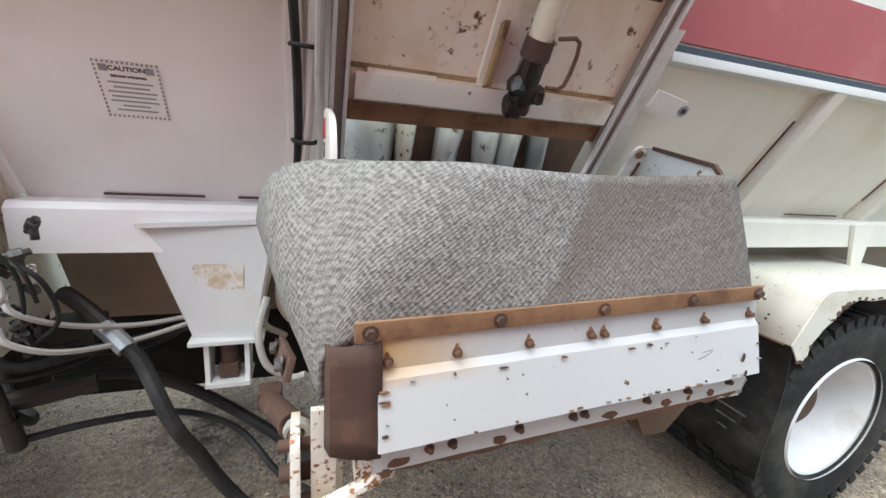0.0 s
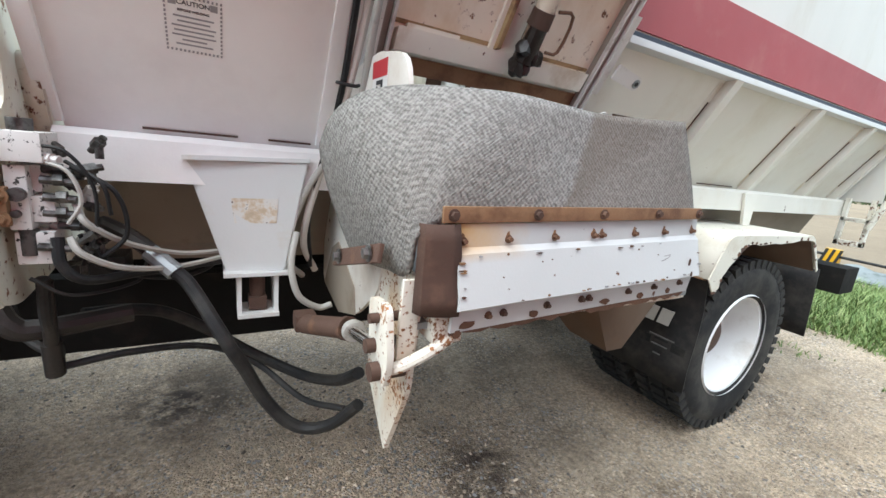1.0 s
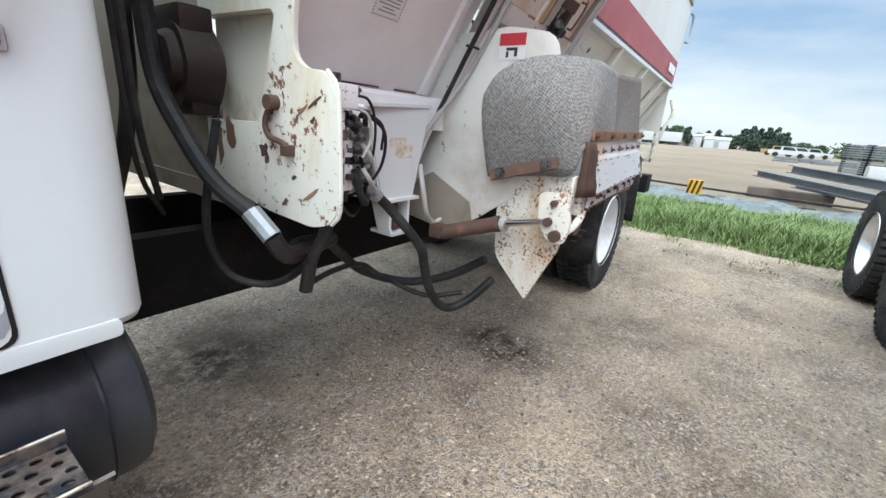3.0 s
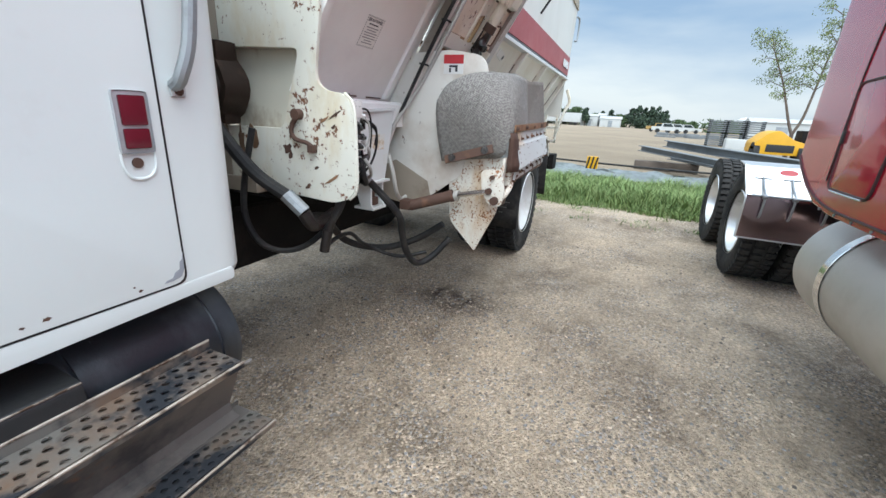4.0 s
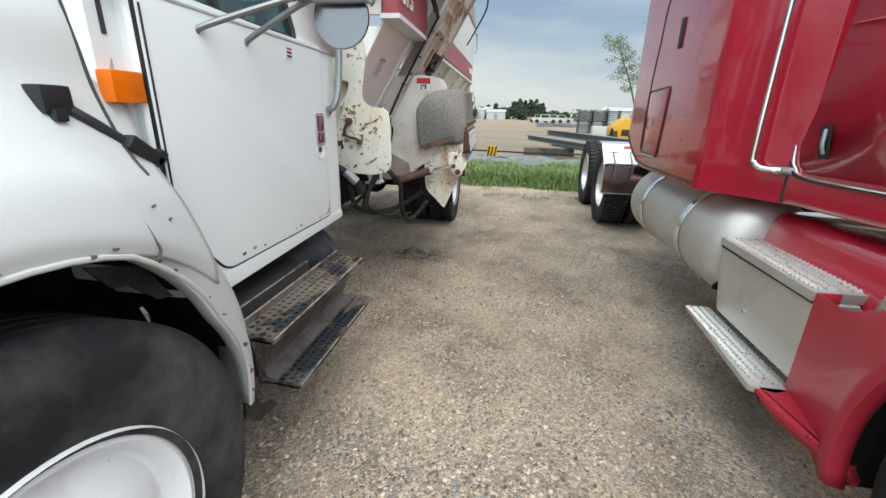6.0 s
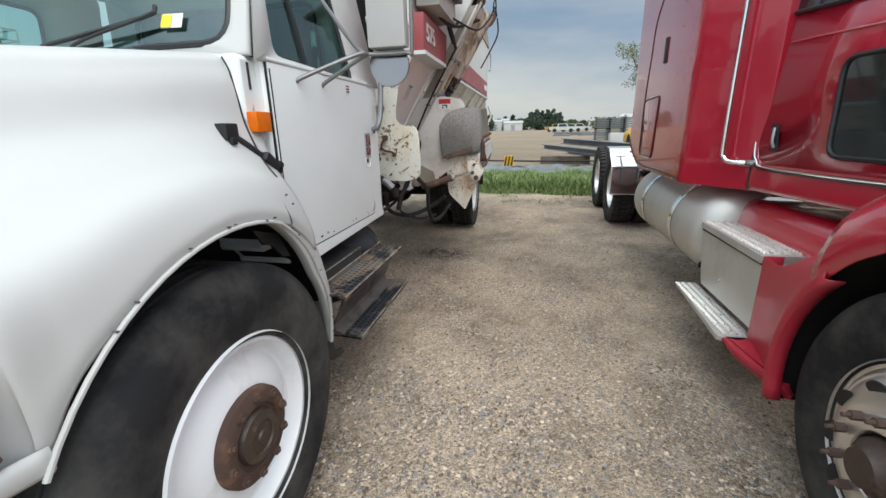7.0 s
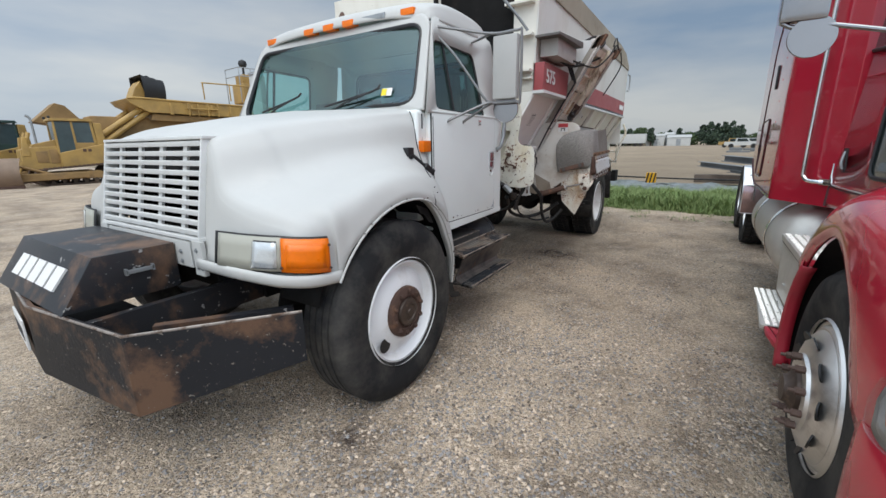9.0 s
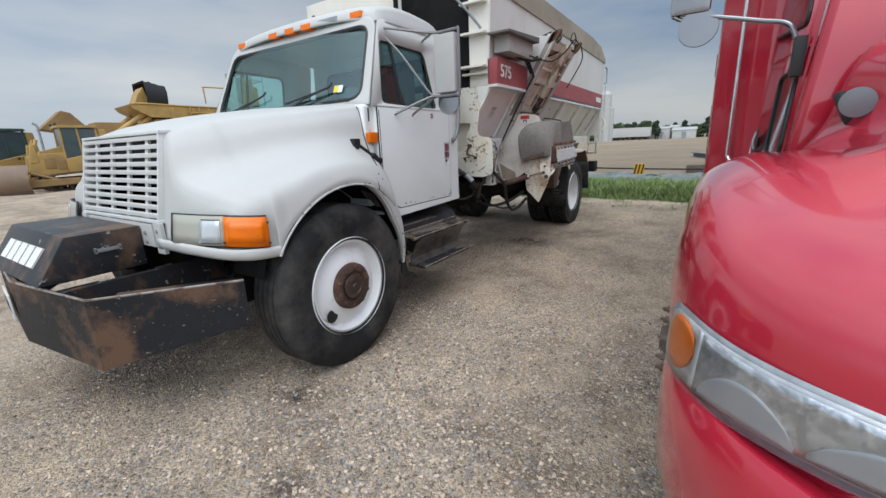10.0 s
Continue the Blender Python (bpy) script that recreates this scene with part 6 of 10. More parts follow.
def hopper():
    bm = B()
    add(bm, [(2.380, 0.305, 1.345), (2.69, 0.285, 1.36), (2.632, 0.30, 1.02), (2.472, 0.32, 1.015),
                      (2.40, 0.60, 1.345), (2.68, 0.60, 1.355), (2.63, 0.52, 1.02), (2.48, 0.52, 1.015)],
                 ((0, 1, 2, 3), (0, 3, 7, 4), (1, 5, 6, 2), (4, 7, 6, 5), (0, 4, 5, 1)))
    bmesh.ops.bevel(bm, geom=[e for e in bm.edges], offset=0.006, segments=2, affect="EDGES")
    h = part("feed_spout", bm, panel_white, truck, "white tapered sheet metal spout")
    bm = B()
    prism(bm, [(2.378, 1.342), (2.692, 1.357), (2.692, 1.369), (2.378, 1.354)], "y", 0.283, 0.62)
    part("spout_rim", bm, panel_white, h)
    bm = B()
    box(bm, (2.465, 0.285, 1.005), (2.65, 0.54, 1.018), 0.003)
    part("spout_foot", bm, panel_white, h)
    # old label, mostly peeled
    bm = B()
    add(bm, [(2.487, 0.3005, 1.241), (2.607, 0.291, 1.244), (2.604, 0.2955, 1.170), (2.495, 0.305, 1.167)], ((0, 1, 2, 3),))
    part("peeled_label", bm, peeled, h, "peeled brown label remains")
    # shutter bracket underneath
    for x in (2.505, 2.605):
        bm = B()
        prism(bm, [(0.30, 1.005), (0.30, 0.90), (0.285, 0.875), (0.36, 0.885), (0.40, 1.005)], "x", x - 0.006, x + 0.006)
        part("shutter_bracket", bm, panel_white, h)
    bm = B()
    box(bm, (2.50, 0.285, 0.872), (2.612, 0.40, 0.884))
    part("shutter", bm, panel_white, h)
    bm = B()
    cyl(bm, (2.555, 0.34, 0.90), (2.555, 0.34, 1.005), 0.022, seg=12)
    box(bm, (2.53, 0.31, 0.89), (2.58, 0.36, 0.93), 0.003)
    part("shutter_bolt", bm, dark_rust, h)


peeled = surface("peeled label paper", (0.66, 0.53, 0.38), 0.7, tone=0.25, tone_scale=30, grime=(0.70, 0.68, 0.64), grime_at=(0.46, 0.56), grime_scale=30, spots=(0.10, 0.05, 0.03), spots_at=(0.64, 0.67), spots_scale=60)
hopper()


def door_y(z):
    return 0.235 - 0.6 * (z - 1.6)


def discharge():
    # front side plate of the chute housing
    out = [(0.26, 1.64), (0.40, 1.38), (0.56, 1.08), (0.56, 0.90), (0.30, 0.86), (0.12, 0.92), (-0.05, 1.05), (-0.16, 1.45), (-0.165, 1.56), (-0.13, 1.63), (0.04, 1.655)]
    bm = B()
    prism(bm, rounded(out, [0.01, 0, 0, 0.05, 0.05, 0.05, 0.02, 0.02, 0.05, 0.05, 0.02], 3), "x", 2.80, 2.812, 0.002)
    ch = part("discharge_chute", bm, chute_white, truck, "white discharge chute housing with rusty marks")
    bm = B()
    prism(bm, [(0.34, 1.10), (0.42, 1.06), (0.52, 0.90), (0.30, 0.86), (0.12, 0.92), (0.14, 1.0)], "x", 2.796, 2.80)
    part("dirty_lower_plate", bm, trough_brown, ch)
    # cheeks that close the sides of the door frame
    for x in (2.828, 3.625):
        bm = B()
        prism(bm, [(0.27, 1.58), (0.235, 1.60), (door_y(2.42) + 0.01, 2.42), (0.062, 2.46), (0.085, 1.94)], "x", x, x + 0.006)
        part("door_cheek", bm, panel_white, ch)
    # rear side plate with its rounded top
    bm = B()
    prism(bm, rounded([(0.30, 1.40), (0.235, 1.64), (0.15, 1.642), (-0.07, 1.60), (-0.125, 1.545), (-0.19, 1.10), (0.1, 0.95), (0.45, 0.95)], [0.02, 0.01, 0.03, 0.03, 0.03, 0.02, 0.05, 0.02], 4), "x", 3.80, 3.808, 0.002)
    part("rear_plate", bm, chute_galv, ch, "grey chute side plate with a rusty edge")
    bm = B()
    prism(bm, [(0.15, 1.645), (-0.07, 1.603), (-0.125, 1.548), (-0.122, 1.538), (-0.066, 1.592), (0.15, 1.634)], "x", 3.797, 3.8105)
    part("rusty_edge", bm, dark_rust, ch)
    # floor of the chute
    bm = B()
    prism(bm, [(0.55, 1.12), (-0.28, 1.06), (-0.28, 1.045), (0.55, 1.10)], "x", 2.81, 3.80)
    part("chute_floor", bm, galv, ch)
    # inside back wall seen under the door, worn bright
    bm = B()
    prism(bm, [(0.36, 1.75), (0.62, 1.10), (0.63, 1.10), (0.37, 1.75)], "x", 2.81, 3.80)
    part("inner_wall", bm, dark_rust, ch, "dark rusted inside of the chute")
    for x0, x1, mat, tip in ((2.83, 3.02, worn_bright, 0.03), (3.025, 3.085, rusty_white, 0.0), (3.155, 3.25, worn_bright, -0.02), (3.27, 3.37, worn_bright, 0.02), (3.375, 3.46, worn_bright, -0.01), (3.47, 3.55, galv, 0.03)):
        bm = B()
        rows = []
        for i in range(9):
            u = i / 8
            bow = math.sin(math.pi * u)
            rows.append([Vector((x0 + (x1 - x0) * u, 0.36 - 0.05 * bow, 1.72)), Vector((x0 + (x1 - x0) * (0.1 + 0.8 * u) + tip * 0.5, 0.40 - 0.045 * bow, 1.58)), Vector((x0 + (x1 - x0) * (0.3 + 0.4 * u) + tip, 0.46 - 0.03 * bow, 1.34))])
        grid(bm, rows)
        part("auger_flight", bm, mat, ch, "worn auger flight", solid=0.006)
    # door: panel, channels, rails
    def slab(x0, x1, z0, z1, t0, t1, mat, name, parent, label="", bevel=0.003):
        b2 = B()
        pts = [(door_y(z0) - t1, z0), (door_y(z1) - t1, z1), (door_y(z1) - t0, z1), (door_y(z0) - t0, z0)]
        prism(b2, pts, "x", x0, x1, bevel)
        return part(name, b2, mat, parent, label)
    dr = slab(2.855, 3.60, 1.655, 2.38, 0.0, 0.012, door_tan, "discharge_door", truck, "tan stained sliding discharge door", 0)
    slab(2.87, 3.585, 1.69, 1.745, 0.012, 0.05, door_cream_lifted, "lower_channel", dr)
    slab(2.895, 3.06, 1.746, 1.757, 0.014, 0.040, door_cream_lifted, "channel_lip", dr)
    slab(2.86, 3.595, 1.758, 1.768, 0.012, 0.0145, grease_tan, "weld_stain", dr)
    slab(2.855, 3.60, 1.645, 1.688, 0.012, 0.02, rust_tan, "bottom_strip", dr, "rusty wear strip")
    slab(2.87, 3.585, 1.985, 2.04, 0.012, 0.055, door_cream_lifted, "middle_channel", dr)
    slab(2.87, 3.585, 1.975, 1.986, 0.012, 0.02, dark_rust, "grease_line", dr)
    slab(2.87, 3.585, 2.30, 2.36, 0.012, 0.055, door_cream_lifted, "upper_channel", dr)
    slab(3.17, 3.27, 1.75, 2.30, 0.012, 0.028, door_cream_lifted, "ram_plate", dr)
    slab(3.185, 3.20, 1.75, 1.88, 0.012, 0.05, grease_tan, "lug_plate", dr)
    for x0, x1, nm in ((2.815, 2.855, "door_rail"), (3.60, 3.645, "door_rail")):
        rail = slab(x0, x1, 1.50, 2.46, -0.02, 0.038, rail_grey, nm, truck, "white door guide rail with a dirty groove")
        slab(x0, x0 + 0.009, 1.50, 2.46, 0.038, 0.056, rail_white, "rail_edge", rail)
        slab(x1 - 0.009, x1, 1.50, 2.46, 0.038, 0.056, rail_white, "rail_edge", rail)
        slab(x0 + 0.030 if x0 < 3 else x0 + 0.010, x1 - 0.010 if x0 < 3 else x0 + 0.016, 1.52, 2.36, 0.038, 0.042, dark_rust, "grease", truck)
    # flat strap along the rail, its tab, and the rounded foot with its pivot
    slab(3.645, 3.69, 1.70, 1.93, 0.022, 0.034, rail_white, "rail_strap", truck)
    down = Vector((0, 0.6, -1)).normalized()
    out = Vector((0, -1, -0.6)).normalized()

    def strap(name, x, z, lift, length, half, turn, mat, label):
        """A flat bar with one round end, lying on the slope of the door."""
        c = Vector((x, door_y(z), z)) + out * lift
        side = Vector((math.cos(turn), 0, 0)) - down * math.sin(turn)
        run = Vector((math.sin(turn), 0, 0)) + down * math.cos(turn)
        ring = [side * (half * math.cos(a)) - run * (half * math.sin(a)) for a in [math.pi * k / 10 for k in range(11)]]
        ring += [side * -half + run * length, side * half + run * length]
        b2 = B()
        top = [b2.verts.new(c + p + out * 0.009) for p in ring]
        low = [b2.verts.new(c + p) for p in ring]
        b2.faces.new(top)
        b2.faces.new(low[::-1])
        for k in range(len(ring)):
            b2.faces.new((top[k], low[k], low[(k + 1) % len(ring)], top[(k + 1) % len(ring)]))
        return part(name, b2, mat, truck, label), c
    foot, c = strap("rail_foot", 3.742, 1.655, 0.060, 0.20, 0.023, 0.0, rail_white, "white pivot foot with a rusty bolt")
    bm = B()
    cyl(bm, c + out * 0.007, c + out * 0.017, 0.013, seg=14)
    part("pivot_bolt", bm, rust_tan, foot)
    bm = B()
    edge_at = c + Vector((0.021, 0, 0)) + out * 0.011
    tube(bm, [edge_at + down * 0.03, edge_at + down * 0.09, edge_at + down * 0.15], 0.005, 6, 0)
    part("rust_run", bm, dark_rust, foot)
    lug, c = strap("lug", 3.822, 1.776, 0.040, 0.13, 0.026, radians(-100), rail_white, "white lug with a worn grey hole")
    bm = B()
    cyl(bm, c + out * 0.007, c + out * 0.0115, 0.017, seg=16)
    worn = part("worn_ring", bm, galv, lug)
    bm = B()
    cyl(bm, c + out * 0.0095, c + out * 0.0135, 0.0085, seg=12)
    part("hole", bm, ink, worn)
    # hydraulic ram in front of the door
    d = Vector((0.0, -0.6, 1.0)).normalized()
    p0 = Vector((3.27, door_y(1.735) - 0.085, 1.735))
    bm = B()
    cyl(bm, p0 + d * 0.02, p0 + d * 0.27, 0.03, seg=16)
    cyl(bm, p0 + d * 0.25, p0 + d * 0.75, 0.042, seg=18)
    ram = part("hydraulic_ram", bm, ram_paint, truck, "hydraulic ram with greasy black rod end")
    bm = B()
    cyl(bm, p0 - d * 0.01, p0 + d * 0.12, 0.034, 0.03, seg=12)
    for v in bm.verts:
        v.co += Vector((0.006 * noise.noise(v.co * 40), 0.006 * noise.noise(v.co * 37), 0))
    cv = part("clevis", bm, grease, ram, "clevis caked in black grease")
    rnd = random.Random(8)
    for k in range(9):
        q = p0 + d * rnd.uniform(-0.03, 0.12) + Vector((rnd.uniform(-0.03, 0.03), rnd.uniform(-0.02, 0.02), 0))
        bm = B()
        bmesh.ops.create_icosphere(bm, subdivisions=2, radius=rnd.uniform(0.014, 0.026), matrix=Matrix.Translation(q))
        for v in bm.verts:
            away = v.co - q
            v.co = q + away * (1.0 + 0.7 * noise.noise(v.co * 55)) + Vector((0, 0, 0.5 * min(0, away.z)))
        part("grease_lump", bm, grease, cv)
    # bent rod keeper beside the clevis
    bm = B()
    a = p0 + Vector((0.03, -0.03, 0))
    tube(bm, [a + d * 0.13, a + Vector((0.055, 0, 0)) + d * 0.13, a + Vector((0.06, 0, 0)) + d * 0.03, a + Vector((0.015, 0, 0)) + d * 0.02], 0.005, 6, 3)
    part("keeper", bm, rust_steel, ram)
    bm = B()
    cyl(bm, p0 + d * 0.09, p0 + d * 0.135, 0.036, 0.034, seg=14)
    part("rod_collar", bm, dark_rust, ram)
    # decal on the chute
    bm = B()
    box(bm, (2.7985, -0.03, 1.545), (2.7995, 0.075, 1.632))
    dec = part("warning_decal", bm, decal_white, ch, "red and white warning decal")
    bm = B()
    box(bm, (2.7975, -0.03, 1.592), (2.7985, 0.075, 1.632))
    part("red_field", bm, decal_red, dec)
    bm = B()
    for y0, z0, y1, z1 in ((0.0, 1.555, 0.012, 1.585), (0.012, 1.575, 0.045, 1.585), (0.035, 1.552, 0.045, 1.572)):
        box(bm, (2.7975, y0, z0), (2.7985, y1, z1))
    part("symbol", bm, ink, dec)
    return ch


fitting_steel = surface("greasy dark fitting steel", (0.13, 0.125, 0.12), 0.4, metal=0.6, tone=0.3, grime=(0.04, 0.036, 0.033), grime_at=(0.45, 0.6), grime_scale=30)
chute_white = surface("stained chute paint", (0.72, 0.69, 0.64), 0.5, tone=0.1, grime=(0.46, 0.37, 0.29), grime_at=(0.48, 0.78), spots=RUST, spots_at=(0.655, 0.68), spots_scale=20)
worn_bright = surface("worn bright steel", (0.60, 0.62, 0.63), 0.45, metal=0.35, tone=0.2, spots=(0.16, 0.13, 0.10), spots_at=(0.60, 0.66), spots_scale=24, grime=(0.35, 0.34, 0.32), grime_scale=8)
# cream with grease, its base brightened to make up for the door's shade
door_cream_lifted = surface("greasy cream channel paint, lifted", (0.88, 0.83, 0.72), 0.5, tone=0.1, grime=(0.46, 0.31, 0.17), grime_at=(0.52, 0.80), grime_scale=6, spots=(0.12, 0.06, 0.03), spots_at=(0.68, 0.70), spots_scale=30, streak=0.6)
grease_tan = surface("tan grease stain", (0.42, 0.29, 0.15), 0.6, tone=0.3, grime=(0.14, 0.075, 0.04), grime_at=(0.5, 0.65), grime_scale=14)
rail_white = surface("rubbed white rail paint", (0.70, 0.675, 0.64), 0.45, tone=0.1, grime=(0.40, 0.33, 0.27), grime_at=(0.55, 0.75), grime_scale=14, spots=RUST, spots_at=(0.68, 0.70), spots_scale=40)
ram_paint = surface("rust streaked ram paint", (0.66, 0.58, 0.47), 0.5, tone=0.15, grime=(0.15, 0.08, 0.05), grime_at=(0.50, 0.60), grime_scale=9, streak=0.35)
rail_grey = surface("dirty rail groove", (0.34, 0.30, 0.26), 0.6, tone=0.25, grime=(0.14, 0.10, 0.08), grime_scale=9)
chute_galv = surface("bleached grey plate", (0.56, 0.57, 0.565), 0.5, tone=0.12, grime=(0.42, 0.40, 0.37), grime_scale=6, spots=(0.16, 0.12, 0.09), spots_at=(0.63, 0.66), spots_scale=34)
door_tan = surface("tan stained door paint", (0.88, 0.80, 0.67), 0.55, tone=0.14, grime=(0.66, 0.49, 0.31), grime_at=(0.47, 0.80), grime_scale=4, spots=(0.14, 0.065, 0.035), spots_at=(0.93, 0.955), spots_scale=34, streak=0.5, cluster=0.55)
grease = surface("black grease", (0.018, 0.012, 0.010), 0.35, tone=0.3, bump=0.8, bump_scale=60)
chute = discharge()


def curtain():
    """The rubber curtain round the chute: up the front side, round the corner and along the outer edge."""
    low = cat([(2.772, 0.045, 1.125), (2.776, -0.06, 1.14), (2.786, -0.17, 1.155), (2.789, -0.272, 1.172), (2.793, -0.296, 1.262), (2.87, -0.297, 1.287), (3.05, -0.291, 1.29), (3.30, -0.283, 1.295), (3.55, -0.274, 1.298), (3.75, -0.268, 1.302)], 5)
    mid = cat([(2.705, 0.052, 1.30), (2.708, -0.06, 1.34), (2.725, -0.17, 1.365), (2.768, -0.245, 1.375), (2.835, -0.272, 1.405), (2.93, -0.277, 1.43), (3.08, -0.267, 1.43), (3.30, -0.252, 1.43), (3.53, -0.255, 1.43), (3.70, -0.258, 1.43)], 5)
    top = cat([(2.675, 0.045, 1.415), (2.693, 0.0, 1.485), (2.733, -0.075, 1.53), (2.80, -0.15, 1.55), (2.89, -0.20, 1.556), (3.02, -0.225, 1.564), (3.14, -0.235, 1.562), (3.32, -0.225, 1.56), (3.48, -0.24, 1.57), (3.625, -0.25, 1.58)], 5)
    rows = []
    for a, b, c in zip(low, mid, top):
        rows.append([a * (1 - t) * (1 - 2 * t) + b * 4 * t * (1 - t) + c * t * (2 * t - 1) for t in [k / 14 for k in range(15)]])
    bm = B()
    grid(bm, rows)
    uv = bm.loops.layers.uv.new("UVMap")
    near = {}
    run = 0.0
    for i, row in enumerate(rows):
        if i:
            run += (row[7] - rows[i - 1][7]).length
        up = 0.0
        for j, p in enumerate(row):
            if j:
                up += (p - row[j - 1]).length
            near[tuple(round(c, 5) for c in p)] = (run, up)
    for fc in bm.faces:
        for lp in fc.loops:
            lp[uv].uv = near[tuple(round(c, 5) for c in lp.vert.co)]
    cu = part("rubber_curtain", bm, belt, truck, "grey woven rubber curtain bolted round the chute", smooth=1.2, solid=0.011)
    # bar bolted across the front side
    bm = B()
    ay = Vector((-0.028, 0.236, -0.071)).normalized()
    az = Vector((0.28, 0, 1)).cross(ay).cross(ay).normalized() * -1
    ax = ay.cross(az)
    m = Matrix.Translation((2.722, -0.118, 1.172)) @ Matrix((ax, ay, az)).transposed().to_4x4()
    box(bm, (-0.006, -0.125, -0.021), (0.005, 0.125, 0.021), 0.003, turn=m)
    bar = part("clamp_bar", bm, dark_rust, cu, "rusty flat bar with bolts")
    for y in (-0.085, 0.085):
        bm = B()
        bolt(bm, m @ Vector((-0.008, y, 0)), (-1, 0, 0), 0.013, 0.014)
        part("bolt", bm, fitting_steel, bar)
    # long rusty bar on the outer edge
    bm = B()
    prism(bm, [(2.829, 1.286), (3.755, 1.303), (3.755, 1.337), (2.829, 1.320)], "y", -0.315, -0.307, 0.002)
    for v in bm.verts:
        v.co.y += 0.024 * (v.co.x - 2.84)
    lb = part("clamp_strip", bm, rust_tan, cu, "rusty strip with bolts")
    for x in (2.853, 3.078, 3.302, 3.535, 3.74):
        bm = B()
        bolt(bm, (x, -0.315 + 0.024 * (x - 2.84), 1.303 + 0.02 * (x - 2.867)), (0, -1, 0), 0.009, 0.011)
        part("bolt", bm, dark_rust, lb)


curtain()


def outer_panel():
    def yy(x):
        return -0.307 + 0.036 * (x - 2.88)

    def zz(x):
        return 0.018 * (x - 2.88)
    bm = B()
    prof = [(0.0, 1.284), (-0.004, 1.234), (-0.016, 1.222), (-0.046, 1.112), (-0.03, 1.103), (-0.022, 1.098), (-0.018, 1.05), (-0.008, 1.05), (-0.012, 1.106), (-0.032, 1.118), (-0.004, 1.222), (0.006, 1.235), (0.010, 1.284)]
    xs = [2.866 + i * (3.775 - 2.866) / 12 for i in range(13)]
    rings = [[bm.verts.new((x, yy(x) + a + 0.0022 * noise.noise((x * 6, z * 9, 1)), z + zz(x) + 0.0015 * noise.noise((x * 9, z * 5, 7)))) for a, z in prof] for x in xs]
    k = len(prof)
    for ra, rb in zip(rings, rings[1:]):
        for i in range(k):
            bm.faces.new((ra[i], ra[(i + 1) % k], rb[(i + 1) % k], rb[i]))
    bm.faces.new(rings[0][::-1])
    bm.faces.new(rings[-1])
    op = part("outer_panel", bm, panel_outer, truck, "white bolted steel side panel with rust", smooth=0.3)
    rnd = random.Random(3)

    def patch(x, z, w, h, out, mat, name, tear=False):
        pts = []
        for i in range(10):
            a = 2 * math.pi * i / 10
            r = rnd.uniform(0.75, 1.15)
            pts.append((x + w * r * math.cos(a) * (0.55 if tear and math.sin(a) > 0.3 else 1.0), z + h * r * math.sin(a) * (1.5 if tear and math.sin(a) > 0.3 else 1.0)))
        b2 = B()
        prism(b2, pts, "y", yy(x) - out - 0.0012, yy(x) - out + 0.002)
        return part(name, b2, mat, op)
    for x in (2.882, 3.003, 3.146, 3.287, 3.318, 3.455, 3.598, 3.746):
        z = 1.2535 + 0.018 * (x - 3.0)
        patch(x, z + 0.001, 0.0085, 0.009, 0.003, rust_tan, "rust_run", True)
        bm = B()
        bolt(bm, (x + 0.001, yy(x) - 0.004, z - 0.003), (0, -1, 0.1), 0.0062, 0.013)
        part("bolt", bm, rust_steel, op, "rusted bolt")
    for x in (2.96, 3.003, 3.139, 3.262, 3.29, 3.454, 3.576, 3.71):
        z = 1.083 + 0.026 * (x - 3.0)
        bm = B()
        bolt(bm, (x, yy(x) - 0.021, z), (0, -1, 0), 0.0065, 0.012)
        part("bolt", bm, dark_rust if x > 2.99 else rust_steel, op)
    # scuffs and rust spots
    for x, z, w, h in ((3.715, 1.155, 0.004, 0.012), (3.722, 1.12, 0.003, 0.008)):
        patch(x, z + zz(x), w, h, 0.021 + (1.222 - z) * 0.27, dark_rust, "scratch")
    # chips along the fold, the lower edge and both ends
    for k in range(34):
        side = k % 4
        x = rnd.uniform(2.885, 3.765)
        z = 1.116 + rnd.uniform(0, 0.006) if side < 2 else 1.219 - rnd.uniform(0, 0.004)
        if side == 3:
            x, z = rnd.choice((2.878, 3.768)) + rnd.uniform(-0.004, 0.004), rnd.uniform(1.12, 1.215)
        patch(x, z + zz(x), rnd.uniform(0.002, 0.011), rnd.uniform(0.0012, 0.0032), 0.0205 + (1.222 - z) * 0.27, (dark_rust, rust_tan, scrape_grey)[k % 3], "chip")
    # long scraped dents at the back end, worn to grey
    for x, z, w, h, a in ((3.66, 1.187, 0.075, 0.0022, 0.16), (3.60, 1.172, 0.03, 0.0018, 0.3), (3.70, 1.205, 0.03, 0.0016, 0.1)):
        b2 = B()
        pts = [(x + w * math.cos(q), z + zz(x) + h * math.sin(q) + a * w * math.cos(q) + 0.004 * math.cos(q) ** 2) for q in [2 * math.pi * k / 14 for k in range(14)]]
        vs = [b2.verts.new((px, yy(px) - 0.0195 - (1.222 - pz) * 0.27, pz)) for px, pz in pts]
        b2.faces.new(vs)
        part("scrape", b2, scrape_grey, op)
    for i in range(7):
        x, z = rnd.uniform(2.90, 3.76), rnd.uniform(1.13, 1.215)
        patch(x, z + zz(x), rnd.uniform(0.001, 0.0025), rnd.uniform(0.001, 0.002), 0.021 + (1.222 - z) * 0.27, rust_steel, "rust_spot")
    for x, w in ((2.905, 0.022), (3.10, 0.014), (3.36, 0.02), (3.52, 0.014), (3.66, 0.01)):
        patch(x, 1.064 + zz(x), w, 0.010, 0.021, rust_steel, "rust_patch")
    # brown end cap wrapped round the corner
    bm = B()
    rows = []
    for z in (1.095, 1.13, 1.16, 1.19, 1.22, 1.25, 1.284):
        o = (1.284 - z) * 0.13
